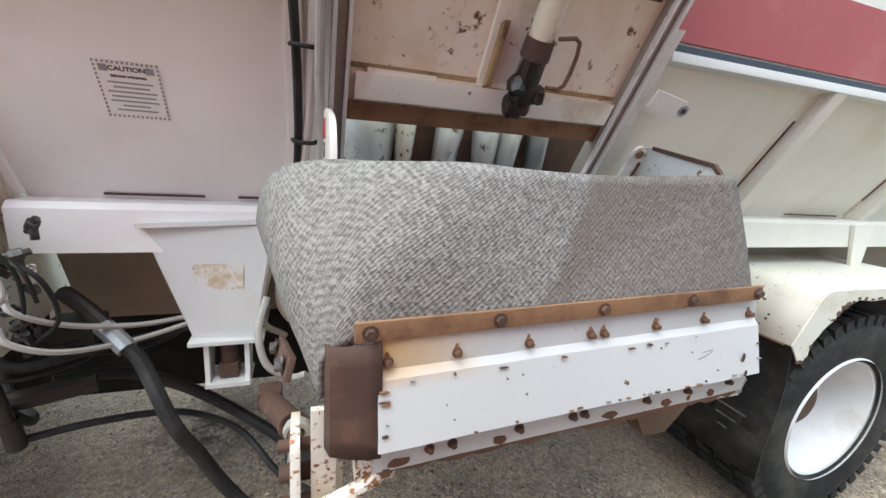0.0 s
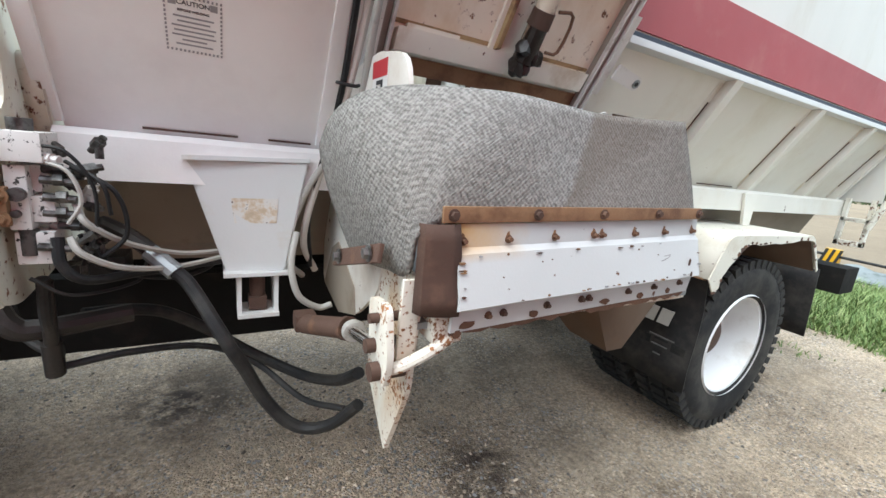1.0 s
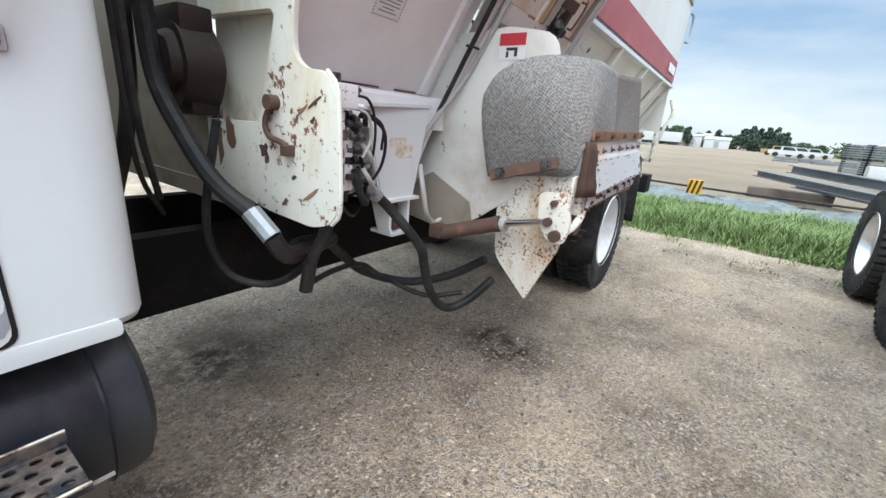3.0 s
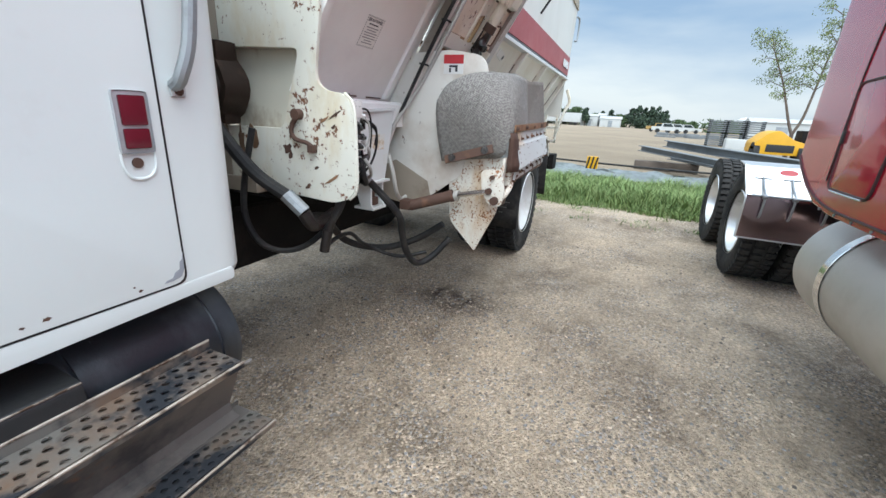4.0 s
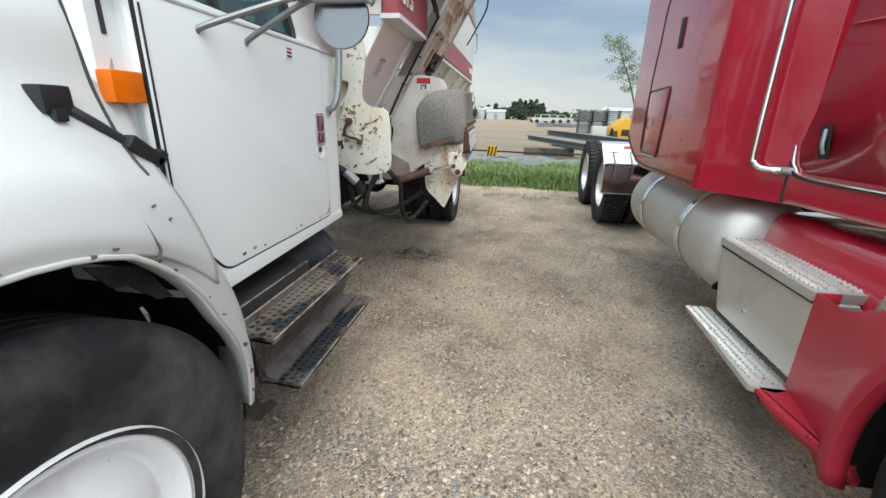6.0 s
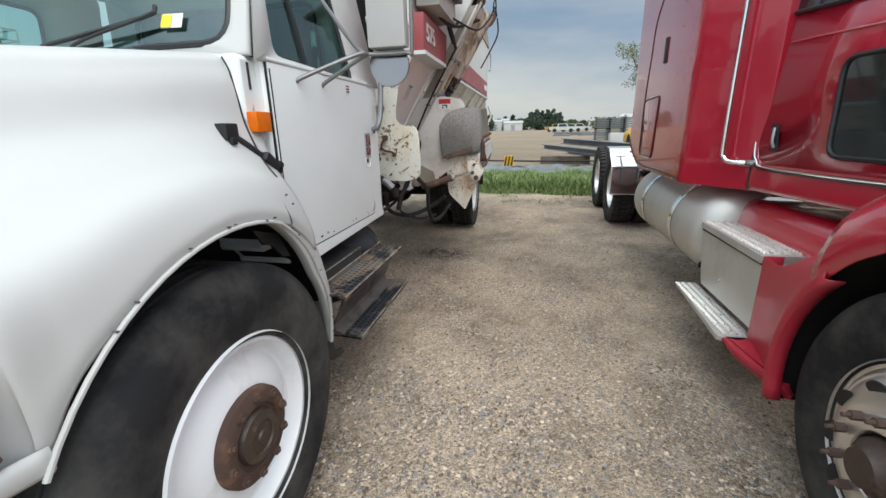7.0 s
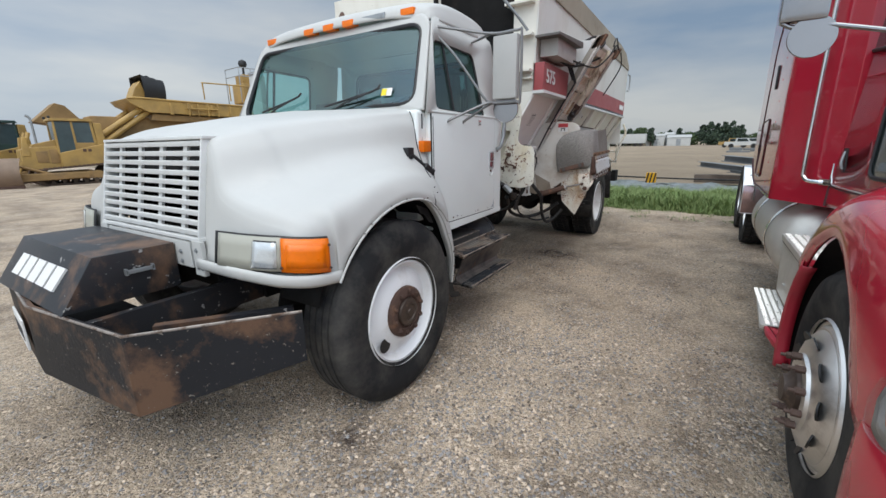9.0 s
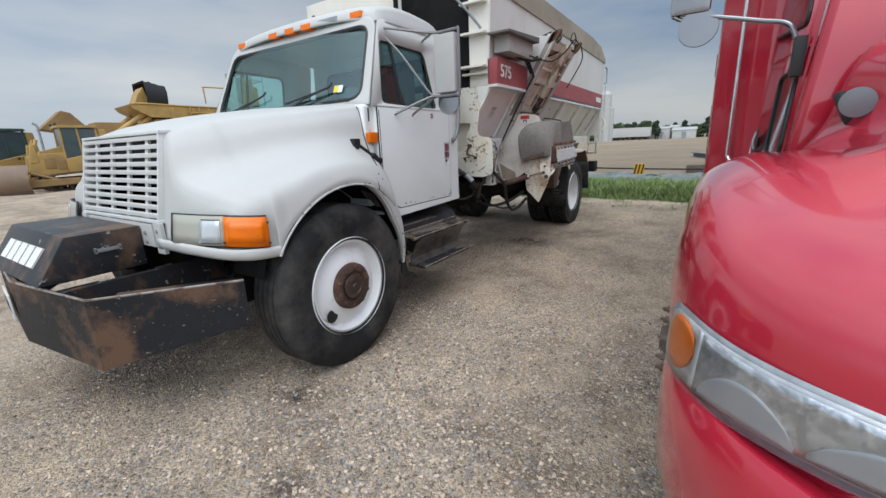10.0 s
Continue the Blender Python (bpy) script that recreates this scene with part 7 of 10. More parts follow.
        w = 0.004 * math.sin(z * 60)
        rows.append([Vector((2.872, -0.312 - o * 1.2 + w, z)), Vector((2.85, -0.316 - o + w * 0.5, z)), Vector((2.822, -0.317 - o * 0.6, z)), Vector((2.796, -0.313 - o * 0.3 + w * 0.4, z)), Vector((2.790, -0.298, z))])
    grid(bm, rows)
    part("end_cap", bm, cap_brown, op, "dark rusted end cap", solid=0.005)
    bm = B()
    box(bm, (2.835, -0.312, 1.02), (2.905, -0.24, 1.098), 0.004)
    cb = part("corner_block", bm, rusty_skirt, op)
    bm = B()
    bolt(bm, (2.885, -0.312, 1.045), (0, -1, 0), 0.011, 0.014)
    part("bolt", bm, rust_steel, cb)
    # ragged rusty lower edge
    bm = B()
    pts = [(2.90 + i * 0.0245, 1.047 + 0.018 * i * 0.0245 - rnd.uniform(0.0, 0.014)) for i in range(36)]
    poly = pts + [(3.757, 1.075), (2.90, 1.058)]
    prism(bm, poly, "y", -0.3235, -0.3195)
    for v in bm.verts:
        v.co.y += 0.036 * (v.co.x - 2.88)
    part("ragged_edge", bm, rust_steel, op)
    # tray under it
    bm = B()
    prism(bm, [(-0.275, 1.05), (-0.24, 1.04), (0.5, 1.07), (0.5, 1.055), (-0.25, 1.02), (-0.275, 1.035)], "x", 2.84, 3.80)
    part("tray", bm, rusty_skirt, op)


def panel_paint():
    """White paint with an orange rust run below the front bolts."""
    m = surface("bolted white panel paint", (0.55, 0.555, 0.555), 0.5, tone=0.06, grime=(0.50, 0.44, 0.36), grime_at=(0.62, 0.86), spots=RUST, spots_at=(0.71, 0.73), spots_scale=26)
    n, l = m.node_tree.nodes, m.node_tree.links
    p = n["Principled BSDF"]
    col = p.inputs["Base Color"].links[0].from_socket
    tc = n.new("ShaderNodeTexCoord")
    sx = n.new("ShaderNodeSeparateXYZ")
    l.new(tc.outputs["Object"], sx.inputs[0])
    fx = n.new("ShaderNodeMath")
    fx.operation = "MULTIPLY_ADD"
    l.new(noise_node(n, l, tc.outputs["Object"], 14, 4), fx.inputs[0])
    fx.inputs[1].default_value = 0.16
    l.new(sx.outputs[0], fx.inputs[2])
    f = ramp_node(n, l, fx.outputs[0], 0.70, 0.47)
    g = ramp_node(n, l, sx.outputs[2], 1.215, 1.245)
    k = n.new("ShaderNodeMath")
    k.operation = "MULTIPLY"
    l.new(f, k.inputs[0])
    l.new(g, k.inputs[1])
    l.new(mix_col(n, l, k.outputs[0], col, (0.56, 0.32, 0.10)), p.inputs["Base Color"])
    return m


panel_outer = panel_paint()
scrape_grey = surface("scraped grey paint", (0.30, 0.29, 0.29), 0.6, tone=0.25, tone_scale=40, bump=0)
cap_brown = surface("chocolate brown rust", (0.072, 0.036, 0.025), 0.8, tone=0.2, grime=(0.12, 0.062, 0.042), grime_scale=12, bump=0.4)
outer_panel()


greasy_rust = surface("greasy dark rust", (0.014, 0.010, 0.009), 0.5, tone=0.35, grime=(0.032, 0.02, 0.016), grime_at=(0.55, 0.8), grime_scale=14, bump=0.3)
hose_pale = surface("pale painted line", (0.62, 0.57, 0.53), 0.5, tone=0.15, grime=(0.40, 0.34, 0.29), grime_scale=12)
hose_grey = surface("dusty grey hose", (0.40, 0.38, 0.35), 0.5, tone=0.2, grime=(0.15, 0.14, 0.13), grime_scale=12)


def spear_and_cam():
    bm = B()
    out = rounded([(0.056, 1.125), (0.02, 1.10), (0.0, 0.80), (-0.155, 0.648), (-0.262, 0.885), (-0.275, 1.07), (-0.29, 1.16), (-0.15, 1.16)], [0.02, 0.02, 0.04, 0.012, 0.03, 0.02, 0.02, 0.0], 3)
    prism(bm, out, "x", 2.805, 2.819, 0.002)
    sp = part("skirt_plate", bm, rusty_skirt, truck, "pointed white skirt plate speckled with rust")
    bm = B()
    prism(bm, [(-0.296, 1.165), (-0.284, 1.165), (-0.270, 0.96), (-0.284, 0.95)], "x", 2.766, 2.806, 0.003)
    part("skirt_flange", bm, rusty_skirt, sp)
    bm = B()
    out = rounded([(-0.185, 1.10), (-0.29, 1.11), (-0.315, 1.0), (-0.30, 0.925), (-0.235, 0.93), (-0.195, 1.0)], 0.025)
    prism(bm, out, "x", 2.735, 2.75, 0.002)
    cm = part("crank_plate", bm, rusty_skirt, truck, "rust pocked crank plate")
    for y, z, r in ((-0.235, 1.0, 0.016), (-0.268, 0.955, 0.021), (-0.25, 1.07, 0.011)):
        bm = B()
        cyl(bm, (2.715, y, z), (2.79, y, z), r, seg=16)
        part("pivot_pin", bm, dark_rust, cm)
    bm = B()
    tube(bm, [(2.745, -0.27, 0.96), (2.77, -0.30, 0.975), (2.84, -0.31, 1.01), (2.88, -0.305, 1.03)], 0.014, 10, 4)
    part("crank_arm", bm, rusty_skirt, cm)
    # cylinder and rod to the crank
    a, b, c = Vector((2.67, 0.17, 0.885)), Vector((2.735, -0.045, 0.955)), Vector((2.735, -0.22, 0.995))
    bm = B()
    cyl(bm, a, b, 0.029, seg=18)
    cyl(bm, a + (b - a) * 0.92, b, 0.032, seg=18)
    cy = part("chute_ram", bm, dark_rust, truck, "rusty brown hydraulic cylinder")
    bm = B()
    cyl(bm, b, c, 0.014, seg=12)
    part("rod", bm, bright_steel, cy, "bright piston rod")
    bm = B()
    lathe(bm, [(0.016, -0.012), (0.027, -0.012), (0.030, 0.0), (0.027, 0.012), (0.016, 0.012)], (2.742, -0.06, 0.955), "y", 20, True)
    part("collar", bm, hose_grey, cy)
    bm = B()
    box(bm, (2.64, 0.16, 0.862), (2.70, 0.22, 0.915), 0.01)
    part("ram_mount", bm, dark_rust, cy)


spear_and_cam()


def rear_fender():
    rnd = random.Random(29)
    # folded sheet over the tyres, with soft bends
    top = rounded([(4.478, 0.968), (4.59, 1.182), (5.55, 1.18), (5.735, 0.965)], [0, 0.05, 0.05, 0], 5)
    bm = B()
    grid(bm, [[Vector((x, y, z + 0.004 * noise.noise((x * 5, y * 6, 0)))) for y in (0.0, 0.12, 0.25, 0.40, 0.55, 0.72)] for x, z in top])
    f = part("rear_fender", bm, fender_cream, truck, "cream sheet fender with rusty torn lip", solid=0.005)
    bm = B()
    grid(bm, [[Vector((x + (5.1 - x) * 0.022, y, z - 0.012)) for y in (0.012, 0.36, 0.72)] for x, z in top])
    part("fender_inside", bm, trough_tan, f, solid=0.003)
    # the side lip, its lower edge chewed
    low = cat([Vector(p) for p in ((5.715, 0, 0.955), (5.60, 0, 1.09), (5.53, 0, 1.152), (5.2, 0, 1.142), (4.95, 0, 1.132), (4.775, 0, 1.13), (4.70, 0, 1.075), (4.61, 0, 1.0), (4.572, 0, 0.905), (4.535, 0, 0.895))], 4)
    edge = [(p.x + rnd.uniform(-0.004, 0.004), p.z + rnd.uniform(-0.006, 0.005)) for p in low]
    bm = B()
    prism(bm, top + edge, "y", -0.006, 0.0)
    lip = part("side_lip", bm, fender_cream, f)
    for k, (x, z) in enumerate(edge):
        if rnd.random() < (0.85 if 4.66 < x < 5.05 else 0.35):
            w, h = rnd.uniform(0.008, 0.03), rnd.uniform(0.004, 0.013)
            bm = B()
            prism(bm, [(x + w * rnd.uniform(0.6, 1.1) * math.cos(a), z + 0.008 + h * rnd.uniform(0.6, 1.2) * math.sin(a)) for a in [2 * math.pi * q / 9 for q in range(9)]], "y", -0.0078, -0.005)
            part("chip", bm, dark_rust if k % 3 else rust_steel, lip)
    for k in range(16):
        x, z = rnd.uniform(4.60, 4.86), 1.176
        if k > 5:
            u = rnd.uniform(0.1, 0.95)
            x, z, y = 4.478 + 0.10 * u, 0.968 + 0.19 * u, rnd.uniform(0.02, 0.30)
        else:
            y = rnd.uniform(0.01, 0.05)
        bm = B()
        cyl(bm, (x + 0.003, y, z - 0.004), (x - 0.004, y, z + 0.0055), rnd.uniform(0.003, 0.008), seg=7)
        part("chip", bm, dark_rust, f)
    bm = B()
    prism(bm, [(4.474, 0.962), (4.484, 0.985), (4.489, 0.983), (4.479, 0.960)], "y", 0.02, 0.70)
    part("rusty_hem", bm, rust_tan, f)
    bm = B()
    prism(bm, [(5.27, 1.385), (5.42, 1.385), (5.41, 1.178), (5.33, 1.178)], "y", 0.285, 0.303, 0.003)
    part("stay", bm, cream, f)
    # mud flap in front of the wheels, lettered
    bm = B()
    rows = []
    for i in range(7):
        z = 1.02 - i * 0.115
        rows.append([Vector((4.50 + 0.03 * math.sin(i * 0.8) + 0.012 * i, y, z)) for y in (0.02, 0.2, 0.4, 0.66)])
    grid(bm, rows)
    mf = part("mud_flap", bm, rubber, truck, "black rubber mud flap with white lettering", solid=0.008)
    name_blocks(0.12, 0.42, pose(4.515, 0.34, 0.70) @ Matrix(((0, 0, -1, 0), (-1, 0, 0, 0), (0, 1, 0, 0), (0, 0, 0, 1))), galv_light, mf, 0.004)
    for k in range(3):
        bm = B()
        box(bm, (4.507, 0.10 + 0.03 * k, 0.585 - k * 0.05), (4.512, 0.24 - 0.02 * k, 0.591 - k * 0.05))
        part("lettering_bar", bm, faint_print, mf)
    bm = B()
    rows = []
    for i in range(5):
        z = 0.95 - i * 0.12
        rows.append([Vector((5.88 + 0.02 * i, y, z)) for y in (0.03, 0.3, 0.62)])
    grid(bm, rows)
    part("rear_mud_flap", bm, rubber, truck, "black rear mud flap", solid=0.008)
    # brown discharge cone under the chute
    bm = B()
    add(bm, [(3.62, -0.05, 1.03), (4.22, 0.0, 1.03), (4.22, 0.45, 1.03), (3.62, 0.45, 1.03), (3.84, 0.0, 0.70), (3.93, 0.0, 0.70), (3.93, 0.2, 0.70), (3.84, 0.2, 0.70)],
                 ((0, 1, 5, 4), (1, 2, 6, 5), (2, 3, 7, 6), (3, 0, 4, 7), (4, 5, 6, 7)))
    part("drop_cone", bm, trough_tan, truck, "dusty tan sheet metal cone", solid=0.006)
    # rear bumper block and tail gear
    bm = B()
    box(bm, (6.35, 0.03, 0.74), (6.60, 0.30, 0.93), 0.01)
    part("rear_light_box", bm, frame_black, truck, "black rear lamp box")
    bm = B()
    for lo, hi in (((6.85, 0.12, 1.05), (6.89, 0.15, 1.42)), ((6.85, 0.27, 1.05), (6.89, 0.30, 1.42)), ((6.85, 0.12, 1.05), (6.89, 0.30, 1.09)), ((6.85, 0.12, 1.24), (6.89, 0.30, 1.27))):
        box(bm, lo, hi, 0.004)
    tube(bm, [(6.86, 0.05, 1.75), (6.86, 0.0, 1.6), (6.83, 0.05, 1.45), (6.84, 0.12, 1.2)], 0.02, 8, 4)
    part("tail_bracket", bm, rusty_white, truck)
    bm = B()
    tube(bm, [(6.92, 0.05, 2.35), (6.98, 0.03, 2.38), (6.98, 0.03, 2.60), (6.92, 0.05, 2.63)], 0.012, 8, 3)
    part("tail_handle", bm, galv, truck)


fender_cream = surface("dusty cream fender paint", (0.70, 0.67, 0.585), 0.5, tone=0.1, grime=(0.50, 0.42, 0.31), grime_at=(0.52, 0.80), grime_scale=5, spots=RUST, spots_at=(0.66, 0.68), spots_scale=30)
faint_print = surface("rubbed grey print", (0.11, 0.11, 0.11), 0.7, tone=0.4, tone_scale=30, bump=0)
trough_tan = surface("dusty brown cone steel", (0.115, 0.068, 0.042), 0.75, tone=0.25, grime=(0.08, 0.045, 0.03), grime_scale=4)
rear_fender()


def valves():
    bm = B()
    box(bm, (2.102, 0.115, 1.185), (2.135, 0.20, 1.318), 0.006)
    vb = part("valve_block", bm, valve_paint, truck, "hydraulic valve block in chipped white paint")
    for lo, hi in (((2.102, 0.10, 1.325), (2.165, 0.21, 1.385)), ((2.105, 0.12, 1.11), (2.165, 0.19, 1.18)), ((2.13, 0.125, 1.20), (2.17, 0.19, 1.255)), ((2.125, 0.14, 1.262), (2.15, 0.19, 1.318))):
        bm = B()
        box(bm, lo, hi, 0.006)
        part("valve_section", bm, valve_paint, vb)
    for a, b, r in (((2.125, 0.15, 1.385), (2.125, 0.15, 1.41), 0.02), ((2.12, 0.115, 1.26), (2.12, 0.10, 1.26), 0.014), ((2.115, 0.115, 1.22), (2.115, 0.105, 1.22), 0.008), ((2.125, 0.13, 1.185), (2.125, 0.13, 1.13), 0.016)):
        bm = B()
        cyl(bm, a, b, r, seg=12)
        part("valve_cap", bm, fitting_steel, vb)
    for x, y, z in ((2.20, 0.13, 1.29), (2.205, 0.12, 1.255), (2.20, 0.13, 1.22), (2.215, 0.15, 1.19), (2.19, 0.115, 1.15), (2.195, 0.15, 1.31)):
        bm = B()
        cyl(bm, (x - 0.05, y, z), (x, y, z - 0.005), 0.009, seg=8)
        cyl(bm, (x - 0.03, y, z), (x - 0.014, y, z), 0.0135, seg=6)
        part("fitting", bm, fitting_steel, vb)
    bm = B()
    box(bm, (2.096, 0.096, 1.195), (2.108, 0.135, 1.275), 0.004)
    rp = part("rusty_flange", bm, rust_tan, vb, "orange rusted flange")
    for z in (1.212, 1.257):
        bm = B()
        bolt(bm, (2.100, 0.097, z), (-0.3, -1, 0), 0.010, 0.010)
        part("bolt", bm, rust_tan, rp)
    # crowded adaptors, caps and tees round the block
    rnd = random.Random(17)
    for k in range(16):
        p = Vector((rnd.uniform(2.145, 2.235), rnd.uniform(0.115, 0.20), 1.10 + 0.018 * k))
        d = Vector((rnd.uniform(0.2, 1), rnd.uniform(-0.8, 0.3), rnd.uniform(-0.7, 0.7))).normalized()
        bm = B()
        cyl(bm, p - d * 0.03, p + d * 0.02, 0.0075, seg=8)
        cyl(bm, p - d * 0.012, p + d * 0.008, 0.0125, seg=6)
        if k % 3 == 0:
            cyl(bm, p, p + Vector((0, 0, -0.035)), 0.008, seg=8)
        part("adaptor", bm, valve_paint if k % 4 == 1 else fitting_steel, vb)
    bm = B()
    cyl(bm, (2.13, 0.16, 1.06), (2.11, 0.23, 0.88), 0.014, seg=12)
    cyl(bm, (2.108, 0.235, 0.88), (2.104, 0.255, 0.785), 0.02, seg=12)
    part("feed_pipe", bm, greasy_rust, vb, "rusty steel pipe")
    bm = B()
    box(bm, (2.13, 0.36, 1.0), (2.24, 0.46, 1.06), 0.004)
    part("junction_box", bm, plastic_black, vb)


valve_paint = surface("chipped valve paint", (0.68, 0.65, 0.62), 0.45, tone=0.15, grime=(0.12, 0.10, 0.085), grime_at=(0.58, 0.66), grime_scale=24, spots=(0.05, 0.045, 0.04), spots_at=(0.60, 0.63), spots_scale=70)
valves()


def hoses():
    big = "thick black hydraulic hose"
    thin = "thin hydraulic hose"
    runs = [
        # thick hose from behind the cab down to the elbow
        ("hose", rubber, 0.0245, big, [(1.90, 0.60, 2.1), (1.912, 0.63, 1.75), (1.918, 0.66, 1.52), (1.922, 0.64, 1.36), (1.93, 0.55, 1.24), (1.95, 0.43, 1.11), (2.0, 0.309, 1.017)]),
        ("hose_end", galv, 0.028, "grey crimped hose end", [(1.99, 0.325, 1.035), (2.012, 0.263, 0.97)]),
        ("elbow", greasy_rust, 0.026, "rusty pipe elbow", [(2.01, 0.266, 0.972), (2.035, 0.255, 0.925), (2.08, 0.265, 0.905), (2.25, 0.32, 0.91)]),
        # thick hose along the pipe, dipping to the chute
        ("hose", rubber, 0.0185, big, [(2.14, 0.36, 0.90), (2.23, 0.41, 0.885), (2.315, 0.43, 0.858), (2.42, 0.47, 0.77), (2.52, 0.48, 0.68), (2.62, 0.43, 0.625), (2.712, 0.33, 0.61), (2.77, 0.18, 0.67), (2.79, 0.03, 0.775)]),
        ("hose", rubber, 0.0175, big, [(2.35, 0.22, 1.06), (2.39, 0.20, 1.018), (2.464, 0.12, 0.888), (2.51, 0.125, 0.79), (2.552, 0.13, 0.692), (2.61, 0.12, 0.605), (2.668, 0.10, 0.574), (2.73, 0.05, 0.61), (2.778, -0.02, 0.705)]),
        ("hose_end", galv, 0.023, "grey crimped hose end", [(2.305, 0.25, 1.10), (2.36, 0.215, 1.05)]),
        ("hose", greasy_rust, 0.020, "rusty hose", [(2.20, 0.34, 1.16), (2.26, 0.29, 1.135), (2.31, 0.25, 1.10)]),
        # thin loop
        ("hose", rubber, 0.012, thin, [(1.99, 0.47, 1.27), (1.965, 0.51, 1.06), (1.958, 0.51, 0.917), (1.99, 0.47, 0.81), (2.06, 0.41, 0.772), (2.10, 0.31, 0.82), (2.117, 0.19, 0.953), (2.13, 0.15, 1.07)]),
        ("hose", rubber, 0.010, thin, [(2.10, 0.255, 0.80), (2.25, 0.30, 0.80), (2.42, 0.36, 0.76), (2.56, 0.38, 0.66), (2.68, 0.25, 0.58), (2.78, 0.12, 0.60)]),
        # white lines to the spout
        ("hose", hose_grey, 0.007, "pale hydraulic line", [(2.19, 0.11, 1.17), (2.21, 0.10, 1.135), (2.27, 0.14, 1.09), (2.36, 0.24, 1.06), (2.47, 0.34, 1.06)]),
        ("hose", hose_grey, 0.007, "pale hydraulic line", [(2.20, 0.13, 1.24), (2.22, 0.11, 1.20), (2.28, 0.17, 1.14), (2.37, 0.27, 1.09), (2.47, 0.35, 1.075)]),
        ("hose", rubber, 0.011, thin, [(2.17, 0.115, 1.17), (2.175, 0.105, 1.11), (2.21, 0.12, 1.07), (2.29, 0.20, 1.06), (2.38, 0.28, 1.05), (2.47, 0.35, 1.045)]),
        ("hose", rubber, 0.006, thin, [(2.21, 0.14, 1.20), (2.23, 0.14, 1.12), (2.29, 0.22, 1.05), (2.38, 0.32, 1.03), (2.46, 0.37, 1.05)]),
        ("hose", rubber, 0.006, thin, [(2.20, 0.14, 1.17), (2.24, 0.17, 1.08), (2.34, 0.27, 1.02), (2.42, 0.34, 1.02), (2.47, 0.37, 1.06)]),
        ("wire", hose_grey, 0.004, "thin pale wire", [(2.16, 0.11, 1.33), (2.20, 0.10, 1.31), (2.215, 0.105, 1.25), (2.19, 0.11, 1.20)]),
        ("wire", rubber, 0.004, thin, [(2.15, 0.11, 1.36), (2.20, 0.10, 1.35), (2.235, 0.11, 1.28), (2.23, 0.12, 1.18), (2.20, 0.14, 1.10)]),
        ("wire", rubber, 0.004, thin, [(2.12, 0.12, 1.08), (2.18, 0.14, 1.03), (2.28, 0.22, 1.03), (2.30, 0.24, 1.08)]),
        ("wire", rubber, 0.005, thin, [(2.20, 0.12, 1.32), (2.27, 0.11, 1.27), (2.28, 0.13, 1.17), (2.22, 0.15, 1.10), (2.24, 0.28, 1.05)]),
        ("wire", rubber, 0.004, thin, [(2.19, 0.13, 1.33), (2.25, 0.10, 1.29), (2.26, 0.11, 1.22)]),
        # lines up the rail beside the door
        ("line", hose_pale, 0.011, "pale steel line", [(2.74, 0.42, 0.98), (2.69, 0.36, 1.10), (2.71, 0.30, 1.28), (2.745, 0.23, 1.45), (2.768, 0.15, 1.62), (2.78, 0.02, 1.85), (2.78, -0.10, 2.05), (2.79, -0.25, 2.30)]),
        ("line", hose_grey, 0.010, "grey steel line", [(2.70, 0.42, 0.96), (2.64, 0.36, 1.05), (2.68, 0.30, 1.26), (2.79, 0.19, 1.50), (2.79, 0.06, 1.72), (2.79, -0.07, 1.95), (2.80, -0.30, 2.36)]),
        ("line", rubber, 0.009, thin, [(2.72, 0.40, 1.0), (2.70, 0.33, 1.20), (2.742, 0.205, 1.50), (2.748, 0.10, 1.70), (2.74, -0.02, 1.90), (2.735, -0.10, 2.03)]),
        ("hose", hose_grey, 0.010, "grey steel line", [(2.66, 0.30, 1.14), (2.64, 0.26, 1.05), (2.66, 0.25, 0.95), (2.72, 0.26, 0.90), (2.76, 0.25, 0.91)]),
        # cables on the back of the cab
        ("cable", rubber, 0.009, "black cable", [(1.775, 0.40, 2.0), (1.785, 0.42, 1.55), (1.80, 0.45, 1.25), (1.86, 0.55, 1.05)]),
        ("cable", rubber, 0.007, "black cable", [(1.772, 0.48, 2.0), (1.79, 0.50, 1.55), (1.82, 0.56, 1.15), (1.90, 0.65, 0.98)]),
        ("cable", rubber, 0.022, "black air hose", [(1.895, 0.72, 2.0), (1.898, 0.75, 1.5), (1.885, 0.78, 1.25), (1.84, 0.85, 1.0)]),
        # hoses at the top of the door gear
        ("hose", rubber, 0.012, thin, [(2.80, -0.05, 2.20), (2.90, -0.20, 2.30), (3.0, -0.30, 2.42), (3.05, -0.20, 2.50), (2.95, -0.10, 2.45)]),
        ("hose", rubber, 0.012, thin, [(2.30, 0.0, 2.22), (2.60, -0.06, 2.17), (2.80, -0.14, 2.20), (3.1, -0.24, 2.30)]),
        ("hose", rubber, 0.012, thin, [(2.55, -0.03, 2.30), (2.62, -0.05, 2.18), (2.70, -0.08, 2.05)]),
        ("hose", rubber, 0.012, thin, [(2.62, -0.03, 2.30), (2.70, -0.06, 2.16), (2.76, -0.09, 2.02)]),
    ]
    for y, z in ((0.055, 1.775), (0.165, 1.585)):
        bm = B()
        tube(bm, [(2.735, y + 0.012, z), (2.742, y - 0.014, z - 0.004), (2.775, y - 0.016, z - 0.006), (2.79, y, z)], 0.005, 6, 3)
        part("cable_tie", bm, rubber, truck, "black cable tie")
    for name, mat, r, label, pts in runs:
        bm = B()
        tube(bm, pts, r, 10 if r > 0.009 else 6, 6)
        part(name, bm, mat, truck, label)


hoses()


